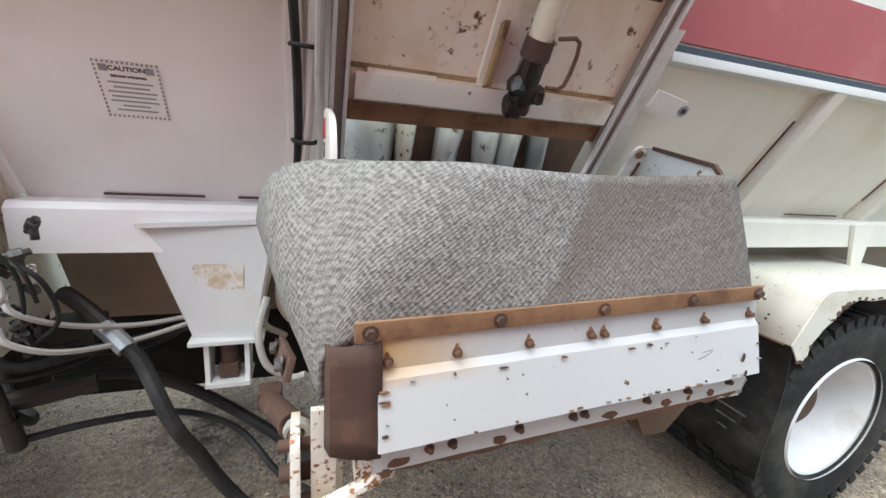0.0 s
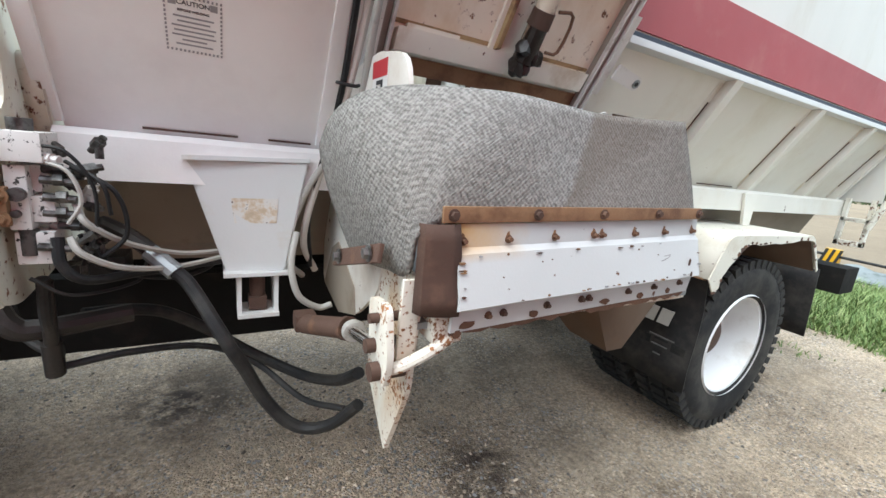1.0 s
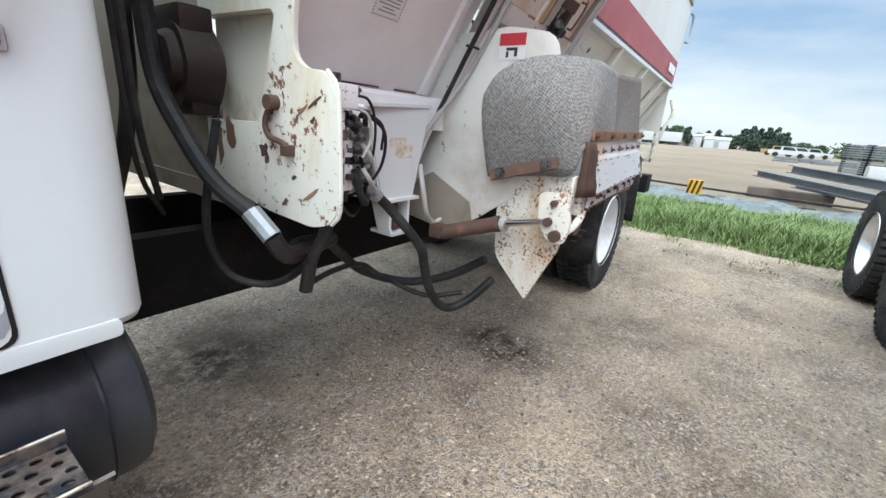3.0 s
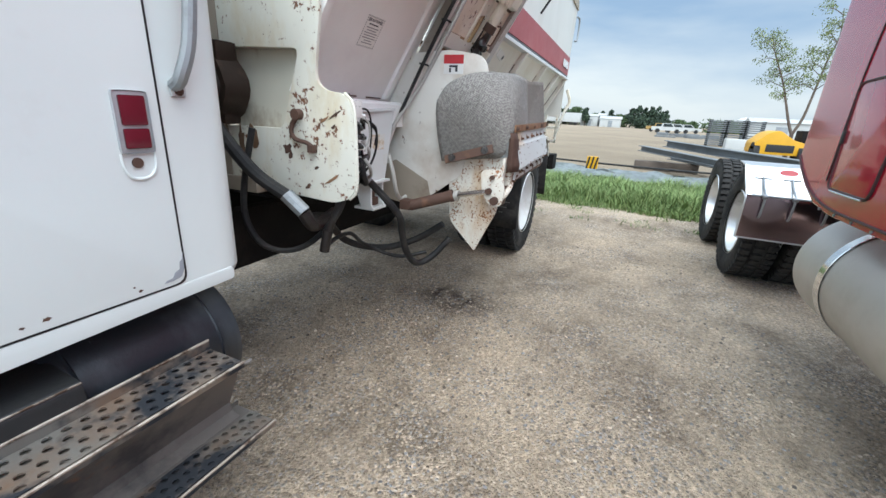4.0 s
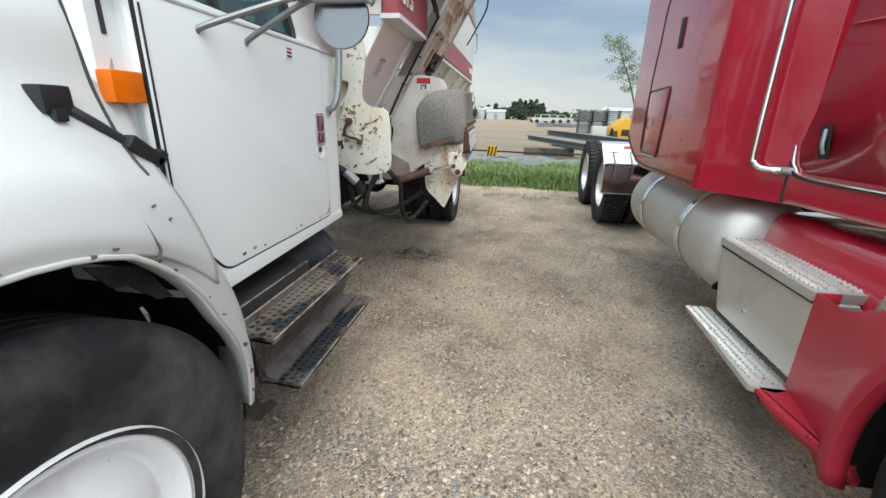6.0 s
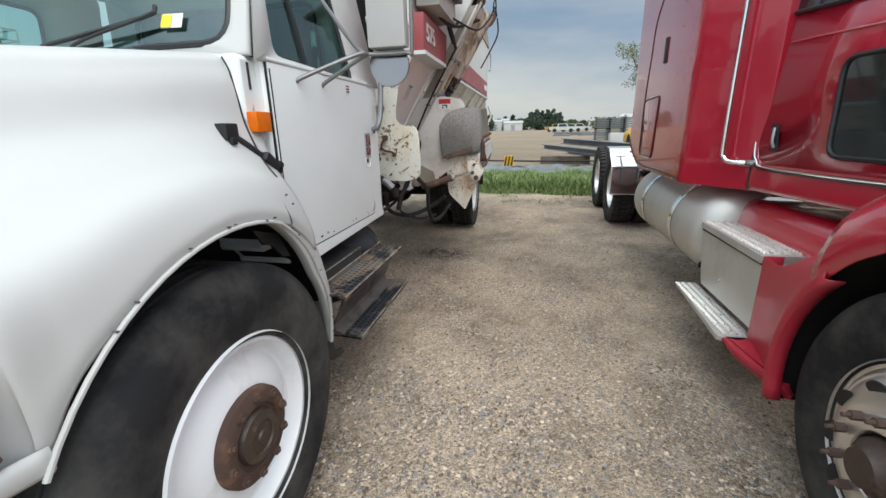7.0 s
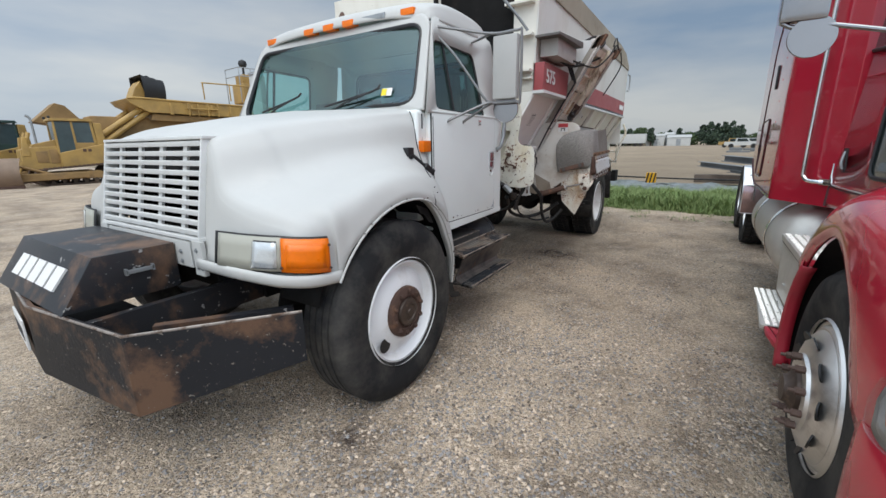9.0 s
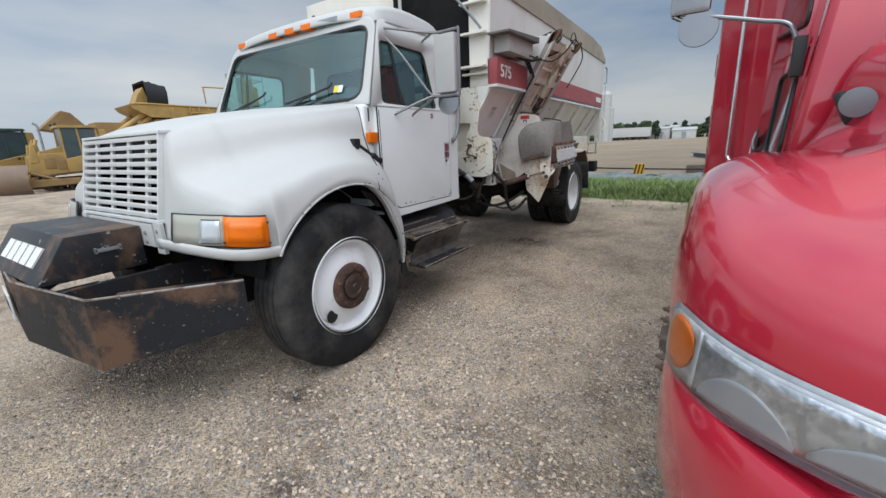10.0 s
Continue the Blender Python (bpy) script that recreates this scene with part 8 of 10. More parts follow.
def upper_gear():
    bm = B()
    box(bm, (2.12, -0.10, 2.185), (2.70, 0.06, 2.335), 0.006)
    gb = part("control_box", bm, box_grey, truck, "grey steel control box with dark lid")
    bm = B()
    prism(bm, [(2.00, 2.325), (2.75, 2.345), (2.75, 2.40), (2.00, 2.345)], "y", -0.15, 0.07, 0.004)
    part("lid", bm, lid_dark, gb, "dark flat lid")
    for x in (2.815, 3.60):
        bm = B()
        prism(bm, rounded([(door_y(2.49) - 0.07, 2.47), (door_y(2.49) + 0.03, 2.45), (door_y(2.38) + 0.03, 2.34), (door_y(2.38) - 0.07, 2.36)], 0.03), "x", x, x + 0.045)
        part("rail_head", bm, rust_steel, truck)
    bm = B()
    box(bm, (2.82, door_y(2.42) - 0.02, 2.39), (3.64, door_y(2.42) + 0.05, 2.44), 0.006)
    part("head_beam", bm, rail_white, truck)
    for z in (2.12, 2.22):
        bm = B()
        box(bm, (2.87, door_y(z) - 0.05, z), (3.585, door_y(z) - 0.014, z + 0.022), 0.003)
        part("door_rung", bm, door_cream_lifted, truck)
    for x in (2.90, 3.52):
        bm = B()
        prism(bm, [(0.07, 2.16), (-0.10, 2.32), (-0.13, 2.42), (0.06, 2.42)], "x", x, x + 0.02)
        part("gusset", bm, cream, truck)
    for r, pts in ((0.008, [(2.60, -0.10, 2.21), (2.85, -0.25, 2.17), (3.1, -0.33, 2.30), (3.3, -0.36, 2.44), (3.5, -0.36, 2.42)]),
                   (0.006, [(3.15, -0.36, 2.40), (3.17, -0.37, 2.47), (3.26, -0.37, 2.50), (3.33, -0.37, 2.44), (3.27, -0.36, 2.39), (3.19, -0.36, 2.42)]),
                   (0.007, [(3.60, -0.36, 2.42), (3.655, -0.36, 2.28), (3.64, -0.27, 2.10), (3.60, -0.20, 1.97)])):
        bm = B()
        tube(bm, pts, r, 8, 5)
        part("hose", bm, rubber, truck, "thin hydraulic hose")
    bm = B()
    tube(bm, [(2.03, 0.15, 2.40), (1.95, 0.25, 2.55), (1.80, 0.45, 2.80)], 0.012, 8, 2)
    part("stay_cable", bm, galv, truck)


box_grey = surface("weathered grey box paint", (0.42, 0.40, 0.37), 0.55, tone=0.12, grime=(0.28, 0.24, 0.20), grime_scale=5)
lid_dark = surface("dusty dark plate", (0.13, 0.12, 0.11), 0.7, tone=0.25, grime=(0.22, 0.19, 0.16), grime_scale=5)
upper_gear()
SEAT.clear()


# ---- the red tractor unit ----
RC = -3.02
tractor = thing("red_truck", (2, RC, 0), "glossy red truck tractor with polished tank and steps, parked on gravel", "truck")


def red_wall(z, x=2.0):
    return -2.03 - 0.085 * (z - 1.2) - 0.062 * (2.0 - x)


def red_wheel():
    c = (0.27, -1.80, 0.45)
    bm = B()
    prof = [(0.305, 0.004), (0.312, -0.006), (0.300, -0.014), (0.286, -0.014), (0.27, 0.0), (0.262, 0.0), (0.235, 0.028), (0.20, 0.042), (0.175, 0.05), (0.155, 0.05), (0.15, 0.062), (0.105, 0.064), (0.10, 0.058)]
    lathe(bm, prof, c, "y", 72)
    lathe(bm, [(0.10, 0.058), (0.095, 0.0), (0.0, 0.0)], c, "y", 40)
    rim = part("wheel", bm, bright_alu, tractor, "polished aluminium wheel with oval holes")
    part("tyre", tyre_mesh(c, 0.28, 0.515, 1, True), tyre_rubber, rim, "black ribbed steer tyre")
    for i in range(10):
        t = 2 * math.pi * i / 10 + 0.2
        m = Matrix.Translation(c) @ Matrix.Rotation(t, 4, "Y") @ Matrix.Translation((0.222, 0.036, 0)) @ Matrix.Rotation(radians(25), 4, "Z")
        bm = B()
        cyl(bm, (0, -0.002, 0), (0, 0.004, 0), 0.026, seg=20)
        for v in bm.verts:
            v.co.z *= 1.35
        bmesh.ops.transform(bm, matrix=m, verts=bm.verts)
        part("hand_hole", bm, plastic_black, rim)
    wheel_nuts(rim, (c[0], c[1] + 0.062, c[2]), 0.1425, 10, (0, 1, 0), nut_brown, 0.0135, 0.052, "brown capped wheel nut")
    bm = B()
    lathe(bm, [(0.095, 0.03), (0.085, 0.075), (0.06, 0.095), (0.055, 0.11), (0.0, 0.112)], c, "y", 28)
    part("hub_cap", bm, hub_grease, rim)
    c2 = (0.27, 2 * RC + 1.80, 0.45)
    bm = B()
    lathe(bm, [(0.31, 0.0), (0.25, 0.03), (0.0, 0.03)], c2, "y", 32)
    r2 = part("wheel", bm, bright_alu, tractor)
    part("tyre", tyre_mesh(c2, 0.28, 0.515, -1, True), tyre_rubber, r2)


bright_alu = surface("polished aluminium wheel", (0.80, 0.79, 0.77), 0.38, metal=1.0, tone=0.12, bump=0.02, grime=(0.45, 0.43, 0.40), grime_scale=5)
nut_brown = surface("brown rusted nut caps", (0.11, 0.065, 0.05), 0.6, tone=0.25)
red_wheel()


def red_rear_wheels():
    for x in (5.56, 6.88):
        for y, s in ((-1.90, 1), (-2.24, 1), (2 * RC + 1.90, -1), (2 * RC + 2.24, -1)):
            c = (x, y, 0.505)
            bm = B()
            k = -s
            lathe(bm, [(0.31, 0.0), (0.318, 0.012 * k), (0.29, 0.02 * k), (0.275, 0.10 * k), (0.25, 0.15 * k), (0.13, 0.165 * k), (0.12, 0.08 * k), (0.0, 0.07 * k)], c, "y", 48)
            rim = part("rear_wheel", bm, bright_alu, tractor, "dished aluminium drive wheel")
            if s > 0:
                drive_tyre(c, 0.27, 0.515, s, tractor)
            else:
                part("tyre", tyre_mesh(c, 0.27, 0.515, s, True), tyre_rubber, rim)
    for y in (-2.62, -3.42):
        bm = B()
        box(bm, (-0.2, y - 0.04, 0.62), (7.6, y + 0.04, 0.88))
        part("frame_rail", bm, frame_black, tractor)
    for x in (5.56, 6.88):
        bm = B()
        cyl(bm, (x, -2.0, 0.505), (x, 2 * RC + 2.0, 0.505), 0.08, seg=14)
        part("axle", bm, frame_black, tractor)


red_rear_wheels()


def quarter_fender():
    Y0, Y1 = -1.80, -2.66

    def slope(z, out):
        """On the leaning top sheet, at a height and a distance off it."""
        return 4.94 + (z - 0.86) * 1.18 - out * 0.65
    bm = B()
    prism(bm, [(4.93, 0.50), (4.93, 0.86), (4.936, 0.86), (4.936, 0.50)], "y", Y1, Y0, 0.002)
    qf = part("quarter_fender", bm, red_reflection_steel, tractor, "polished quarter fender with red reflection tinted in")
    bm = B()
    prism(bm, [(slope(0.862, 0), 0.862), (slope(1.08, 0), 1.08), (5.45, 1.10), (5.45, 1.092), (slope(1.075, -0.01), 1.07), (slope(0.862, -0.01), 0.855)], "y", Y1, Y0)
    part("top_panel", bm, sheet_bright, qf, "bright sloping top sheet")
    bm = B()
    tube(bm, [(4.928, Y0 + 0.004, 0.50), (4.928, Y0 + 0.004, 0.70), (4.935, Y0 + 0.004, 0.86), (slope(0.97, 0), Y0 + 0.004, 0.97), (slope(1.08, 0), Y0 + 0.004, 1.085)], 0.008, 8, 3)
    part("rolled_edge", bm, sheet_bright, qf)
    bm = B()
    box(bm, (4.922, Y1, 0.492), (4.94, Y0, 0.503), 0.002)
    part("lower_edge", bm, sheet_bright, qf)
    for y in (-1.92, -2.12, -2.34):
        bm = B()
        box(bm, (slope(0.985, 0.006), y - 0.06, 0.972), (slope(0.985, -0.004), y + 0.06, 0.992), 0.002)
        part("slot", bm, plastic_black, qf)
        bm = B()
        tube(bm, [(slope(0.995, 0.02), y, 0.995), (slope(0.93, 0.03), y, 0.93), (4.895, y, 0.86), (4.90, y, 0.72), (4.922, y, 0.68)], 0.009, 8, 4)
        lathe(bm, [(0.0, 0.022), (0.018, 0.018), (0.02, 0.0), (0.018, -0.018), (0.0, -0.022)], (4.893, y, 0.86), "y", 12)
        part("bracket", bm, galv, qf, "steel fender bracket")
    bm = B()
    tube(bm, [(4.90, Y0 - 0.03, 0.865), (4.90, -2.2, 0.865), (4.90, Y1 + 0.03, 0.865)], 0.009, 8, 2)
    part("cross_tube", bm, galv, qf)
    bm = B()
    m = Matrix.Translation((slope(1.04, 0.004), -2.10, 1.04)) @ Matrix.Rotation(radians(-50), 4, "Y")
    cyl(bm, (0, 0, -0.003), (0, 0, 0.003), 0.03, seg=28)
    for v in bm.verts:
        v.co.y *= 2.1
        v.co = m @ v.co
    part("badge", bm, decal_red, qf, "red oval badge")


sheet_bright = surface("bright sheet steel", (0.72, 0.73, 0.74), 0.3, metal=0.8, tone=0.08, bump=0.02, grime=(0.55, 0.53, 0.52), grime_scale=5)
# the red truck's reflection is tinted into this metal's base colour
red_reflection_steel = surface("polished steel", (0.45, 0.33, 0.35), 0.12, metal=1.0, tone=0.1, bump=0.0)
quarter_fender()


def red_cab():
    # cab, tilting in slightly
    bm = B()
    vs = [(0.86, 1.03), (1.95, 1.0), (2.40, 1.0), (2.40, 3.4), (1.55, 3.3), (1.18, 2.75), (0.80, 1.95)]
    k = len(vs)
    a = [bm.verts.new((x, red_wall(z, x), z)) for x, z in vs]
    b = [bm.verts.new((x, 2 * RC - red_wall(z, x), z)) for x, z in vs]
    bm.faces.new(a)
    bm.faces.new(b[::-1])
    for i in range(k):
        bm.faces.new((a[i], b[i], b[(i + 1) % k], a[(i + 1) % k]))
    cab_r = part("red_cab", bm, red_paint, tractor, "glossy red cab", bevel=0.03)
    # sleeper: a slanting front face, a flat side and a bottom edge that curves up at the back
    SY = -1.765
    half = rounded([(1.875, -2.055), (2.27, SY), (2.9, SY), (3.34, SY), (3.55, SY), (3.72, SY), (3.85, SY), (3.93, SY), (3.99, SY - 0.07)], [0.0, 0.05, 0, 0, 0, 0, 0, 0.03, 0.03], 5)
    plan = half + [(x, 2 * RC - y) for x, y in reversed(half)]
    bm = B()
    prism(bm, plan, "z", 1.0, 3.55)
    for v in bm.verts:
        if v.co.z < 2.0:
            v.co.z += 0.22 * (max(0.0, v.co.x - 3.34) / 0.59) ** 2
    part("sleeper", bm, red_paint, cab_r, "glossy red sleeper box with slanted front corner", bevel=0.018)
    # lower edge moulding
    bm = B()
    tube(bm, [(x, y + 0.003, 1.03 + 0.22 * (max(0.0, x - 3.34) / 0.59) ** 2) for x, y in ((2.30, SY), (2.9, SY), (3.34, SY), (3.6, SY), (3.80, SY), (3.92, SY))], 0.006, 6, 4)
    part("edge_moulding", bm, dark_trim, cab_r)
    for i in range(7):
        bm = B()
        cyl(bm, (2.42 + i * 0.17, SY - 0.002, 1.012), (2.42 + i * 0.17, SY + 0.006, 1.012), 0.007, seg=8)
        part("screw", bm, galv, cab_r)
    # locker door with its dark seal and bright lower edge
    lk = rounded([(3.43, 1.117), (3.455, 1.60), (2.985, 1.618), (3.035, 1.117)], 0.045)
    bm = B()
    prism(bm, lk, "y", SY - 0.012, SY + 0.004, 0.002)
    d = part("locker_door", bm, red_paint, cab_r)
    bm = B()
    tube(bm, [(x, SY + 0.003, z) for x, z in lk] + [(lk[0][0], SY + 0.003, lk[0][1])], 0.007, 6, 0)
    part("locker_trim", bm, dark_trim, d)
    bm = B()
    tube(bm, [(3.39, SY + 0.006, 1.112), (3.24, SY + 0.006, 1.111), (3.08, SY + 0.006, 1.112)], 0.005, 6, 2)
    part("bright_edge", bm, bright_steel, d, "bright lower edge")
    bm = B()
    box(bm, (3.425, SY - 0.002, 1.33), (3.455, SY + 0.012, 1.39), 0.004)
    part("hinge", bm, plastic_black, d)
    bm = B()
    box(bm, (2.93, SY - 0.01, 1.86), (2.985, SY + 0.012, 2.05), 0.008)
    part("sleeper_handle", bm, plastic_black, cab_r, "black grab handle")
    bm = B()
    tube(bm, [(3.47, SY + 0.002, 1.15), (3.46, SY + 0.002, 1.62), (3.40, SY + 0.002, 1.95), (3.30, SY + 0.002, 2.3), (2.7, SY + 0.002, 2.75), (2.5, SY + 0.002, 3.1)], 0.004, 6, 4)
    part("sleeper_seam", bm, dark_trim, cab_r)
    for i in range(14):
        z = 1.1 + i * 0.16
        bm = B()
        cyl(bm, (2.62, SY - 0.001, z), (2.62, SY + 0.003, z), 0.006, seg=8)
        part("rivet", bm, red_paint, cab_r)
    # chrome grab rail on the slanted face
    bm = B()
    tube(bm, [(1.925, -1.998, 1.163), (1.935, -1.965, 1.163), (1.966, -1.928, 1.167), (1.992, -1.909, 1.19), (2.002, -1.902, 1.24), (2.005, -1.90, 1.6), (2.005, -1.90, 2.0), (2.0, -1.905, 2.45), (1.99, -1.95, 2.5)], 0.014, 10, 6)
    gr = part("grab_rail", bm, bright_steel, cab_r, "long chrome grab rail")
    bm = B()
    m = Matrix.Translation((1.905, -2.02, 1.163)) @ Matrix.Rotation(math.atan2(0.265, 0.38), 4, "Z")
    box(bm, (-0.045, -0.004, -0.02), (0.055, 0.012, 0.02), 0.004, turn=m)
    part("rail_foot", bm, bright_steel, gr)

    def w(x, z, out):
        return (x, red_wall(z, x) + out, z)
    # door with its bright edge
    dp = cat([w(2.17, 2.35, 0.008), w(2.10, 2.05, 0.008), w(1.968, 1.56, 0.008), w(1.905, 1.25, 0.008), w(1.86, 1.18, 0.008), w(1.78, 1.152, 0.008), w(1.36, 1.153, 0.008), w(0.92, 1.165, 0.008)], 6)
    bm = B()
    tube(bm, dp, 0.007, 8, 0)
    part("door_trim", bm, bright_steel, cab_r, "bright door edge trim")
    bm = B()
    tube(bm, [p + Vector((0.02, 0, -0.012)) for p in dp], 0.006, 6, 0)
    part("door_gap", bm, dark_trim, cab_r)
    bm = B()
    pts = [(2.15, 2.35), (2.08, 2.05), (1.95, 1.58), (1.885, 1.26), (1.845, 1.19), (1.78, 1.165), (0.92, 1.18), (0.90, 1.9), (1.10, 2.35)]
    bm.faces.new([bm.verts.new(w(x, z, 0.004)) for x, z in pts])
    d2 = part("door", bm, red_paint, cab_r, "red cab door with lower window", solid=0.01)
    bm = B()
    prism(bm, rounded([(1.70, 1.238), (1.765, 1.24), (1.80, 1.385), (1.735, 1.385)], 0.012), "y", red_wall(1.3, 1.75) + 0.004, red_wall(1.3, 1.75) + 0.014, 0.003)
    hd = part("door_handle", bm, plastic_black, d2, "black recessed door handle")
    bm = B()
    tube(bm, [w(1.722, 1.26, 0.018), w(1.73, 1.30, 0.03), w(1.755, 1.365, 0.02)], 0.008, 8, 3)
    part("pull", bm, galv, hd)
    for pts, nm in ((rounded([(0.96, 1.24), (1.335, 1.24), (1.415, 1.665), (1.02, 1.665)], 0.07), "lower_window"), (rounded([(1.10, 1.88), (1.90, 1.95), (2.02, 2.33), (1.25, 2.33)], [0.05, 0.02, 0.05, 0.05]), "door_window")):
        bm = B()
        bm.faces.new([bm.verts.new(w(x, z, 0.010)) for x, z in pts])
        part(nm, bm, dark_glass, d2, "dark tinted glass")
        bm = B()
        tube(bm, [w(x, z, 0.012) for x, z in pts] + [w(*pts[0], 0.012)], 0.011, 6, 0)
        part("window_seal", bm, plastic_black, d2)
    # drip moulding over the lower door
    bm = B()
    tube(bm, [w(1.84, 1.80, 0.006), w(1.4, 1.78, 0.006), w(0.92, 1.75, 0.006)], 0.006, 6, 2)
    part("door_crease", bm, red_paint, d2)
    # seam between cab and sleeper
    bm = B()
    tube(bm, [w(1.885, 1.01, 0.0), w(1.93, 1.26, 0.0), w(2.0, 1.56, 0.0), w(2.13, 2.05, 0.0), w(2.2, 2.35, 0.0)], 0.007, 6, 3)
    part("seam", bm, dark_trim, cab_r)
    # rounded red fairing under the cab, inboard of the box
    bm = B()
    rows = []
    for x in (1.22, 1.5, 1.8, 2.0, 2.10, 2.16, 2.18):
        f = max(0.0, (x - 2.0) / 0.18)
        zt = 0.945 - 0.10 * f * f
        rows.append(cat([(x, -2.03 - 0.05 * f, 0.72), (x, -2.05 - 0.05 * f, 0.80), (x, -2.10 - 0.04 * f, zt - 0.03), (x, -2.20, zt), (x, -2.5, zt)], 4))
    grid(bm, rows)
    grid(bm, [[Vector((2.18, y, 0.72)) for y in (-2.08, -2.5)], [Vector((2.18, y, 0.845)) for y in (-2.14, -2.5)]])
    part("tunnel_fairing", bm, red_paint, cab_r, smooth=1.0)


dark_trim = surface("dark seam", (0.05, 0.012, 0.014), 0.5, tone=0.2, bump=0)
dark_glass = surface("dark tinted glass", (0.012, 0.022, 0.022), 0.06, tone=0.1, bump=0, coat=0.5)
red_cab()


def tank_and_steps():
    bm = B()
    lathe(bm, [(0.0, 0.17), (0.12, 0.178), (0.21, 0.20), (0.265, 0.235), (0.293, 0.28), (0.303, 0.33), (0.305, 0.38), (0.305, 1.85), (0.302, 1.875), (0.285, 1.9), (0.24, 1.912), (0.0, 1.912)], (1.80, -2.12, 0.675), "x", 56)
    tk = part("fuel_tank", bm, tank_alu, tractor, "large dull aluminium fuel tank")
    for x in (2.50, 3.32):
        bm = B()
        lathe(bm, [(0.306, -0.03), (0.311, -0.028), (0.311, 0.028), (0.306, 0.03)], (x, -2.12, 0.675), "x", 56)
        part("strap", bm, bright_steel, tk, "bright tank strap")
        bm = B()
        lathe(bm, [(0.308, -0.036), (0.3085, -0.032), (0.308, -0.028)], (x, -2.12, 0.675), "x", 56)
        part("strap_liner", bm, plastic_black, tk)
    bm = B()
    cyl(bm, (3.52, -2.03, 0.95), (3.52, -2.0, 1.0), 0.05, seg=20)
    part("filler_cap", bm, galv, tk)
    bm = B()
    tube(bm, [(3.50, -2.0, 1.0), (3.40, -1.98, 1.0), (3.34, -1.98, 0.98)], 0.006, 6, 3)
    part("cap_chain", bm, plastic_black, tk)
    bm = B()
    cyl(bm, (2.06, -1.95, 0.46), (2.06, -1.90, 0.465), 0.018, seg=10)
    tube(bm, [(2.06, -1.91, 0.47), (2.03, -1.90, 0.50), (1.99, -1.90, 0.49)], 0.008, 6, 3)
    part("drain_cock", bm, frame_black, tk)
    # battery box with a ridged step top
    bm = B()
    prism(bm, rounded([(2.0, 0.735), (1.985, 0.62), (1.92, 0.42), (1.90, 0.39), (1.25, 0.39), (1.258, 0.735)], [0.01, 0.05, 0.04, 0.01, 0.01, 0.01]), "y", -2.02, -1.866, 0.004)
    bb = part("battery_box", bm, tank_alu, tractor, "dull aluminium battery box")
    bm = B()
    prism(bm, [(2.01, 0.742), (1.27, 0.737), (1.27, 0.777), (2.01, 0.782)], "y", -2.05, -1.855, 0.004)
    lid = part("lid", bm, tank_alu, bb)
    for k in range(4):
        bm = B()
        y = -2.022 + k * 0.046
        for i in range(26):
            x = 1.29 + i * 0.0272
            prism(bm, [(x, 0.779), (x + 0.012, 0.791), (x + 0.023, 0.779)], "y", y - 0.014, y + 0.014)
        st = part("tread_strip", bm, tread_alu, lid)
    bm = B()
    box(bm, (1.27, -1.8655, 0.728), (2.0, -1.861, 0.737))
    part("lid_gap", bm, plastic_black, bb)
    bm = B()
    cyl(bm, (1.66, -1.866, 0.50), (1.66, -1.856, 0.50), 0.010, seg=10)
    part("bolt", bm, bright_steel, bb)
    # lower step with toothed strips
    bm = B()
    prism(bm, rounded([(2.03, -1.765), (2.03, -1.885), (1.25, -1.885), (1.21, -1.80), (1.255, -1.72)], 0.01), "z", 0.318, 0.345, 0.003)
    ls = part("lower_step", bm, tank_alu, tractor, "aluminium step with toothed strips")
    for k in range(4):
        y = -1.868 + k * 0.036
        bm = B()
        for i in range(26):
            x = 1.27 + i * 0.0285
            prism(bm, [(x, 0.345), (x + 0.012, 0.357), (x + 0.024, 0.345)], "y", y - 0.011, y + 0.011)
        part("tread_strip", bm, tread_alu, ls)
    # red fairing between step and wheel arch, flaring out to the arch's edge
    bm = B()
    arch = [(0.27 + 0.575 * math.cos(radians(t)), 0.45 + 0.575 * math.sin(radians(t))) for t in (48, 42, 36, 30, 24, 18, 12, 6, 0, -6, -12, -17)]
    mid = [(0.27 + 0.70 * math.cos(radians(t)), 0.45 + 0.70 * math.sin(radians(t))) for t in (48, 42, 36, 30, 24, 18, 12, 6, 0, -6, -12, -17)]
    rows = []
    for (x0, z0), (x1, z1) in zip(arch, mid):
        x2 = 1.262
        z2 = min(0.775, max(0.33, z1))
        rows.append([Vector((x0 - 0.002, -1.80, z0)), Vector((x0, -1.775, z0)), Vector((x0 + 0.006, -1.757, z0)), Vector((x0 + 0.02, -1.752, z0)), Vector((x0 * 0.6 + x1 * 0.4, -1.765, z0 * 0.6 + z1 * 0.4)), Vector((x1, -1.81, z1)), Vector((x1 * 0.35 + x2 * 0.65, -1.852, z2)), Vector((x2, -1.868, z2)), Vector((x2, -1.95, z2))])
    grid(bm, rows)
    fr = part("step_fairing", bm, red_scuffed, tractor, "red fairing behind the wheel, chipped along its edge", smooth=0.9, solid=0.006)
    bm = B()
    plan = rounded([(1.265, -1.742), (1.265, -1.88), (0.87, -1.88), (0.83, -1.80), (0.95, -1.772), (1.13, -1.738)], [0.015, 0, 0, 0.02, 0.03, 0.03])
    prism(bm, plan, "z", 0.275, 0.345, 0.02)
    for v in bm.verts:
        if v.co.z < 0.31:
            v.co.y -= 0.03
    part("fairing_toe", bm, red_scuffed, fr)
    # scraped black strip inside the arch's edge
    bm = B()
    rows = []
    for i in range(18):
        t = radians(-17 + i * 190 / 17)
        r = 0.60 + 0.038 * max(0.0, math.sin(t)) ** 2
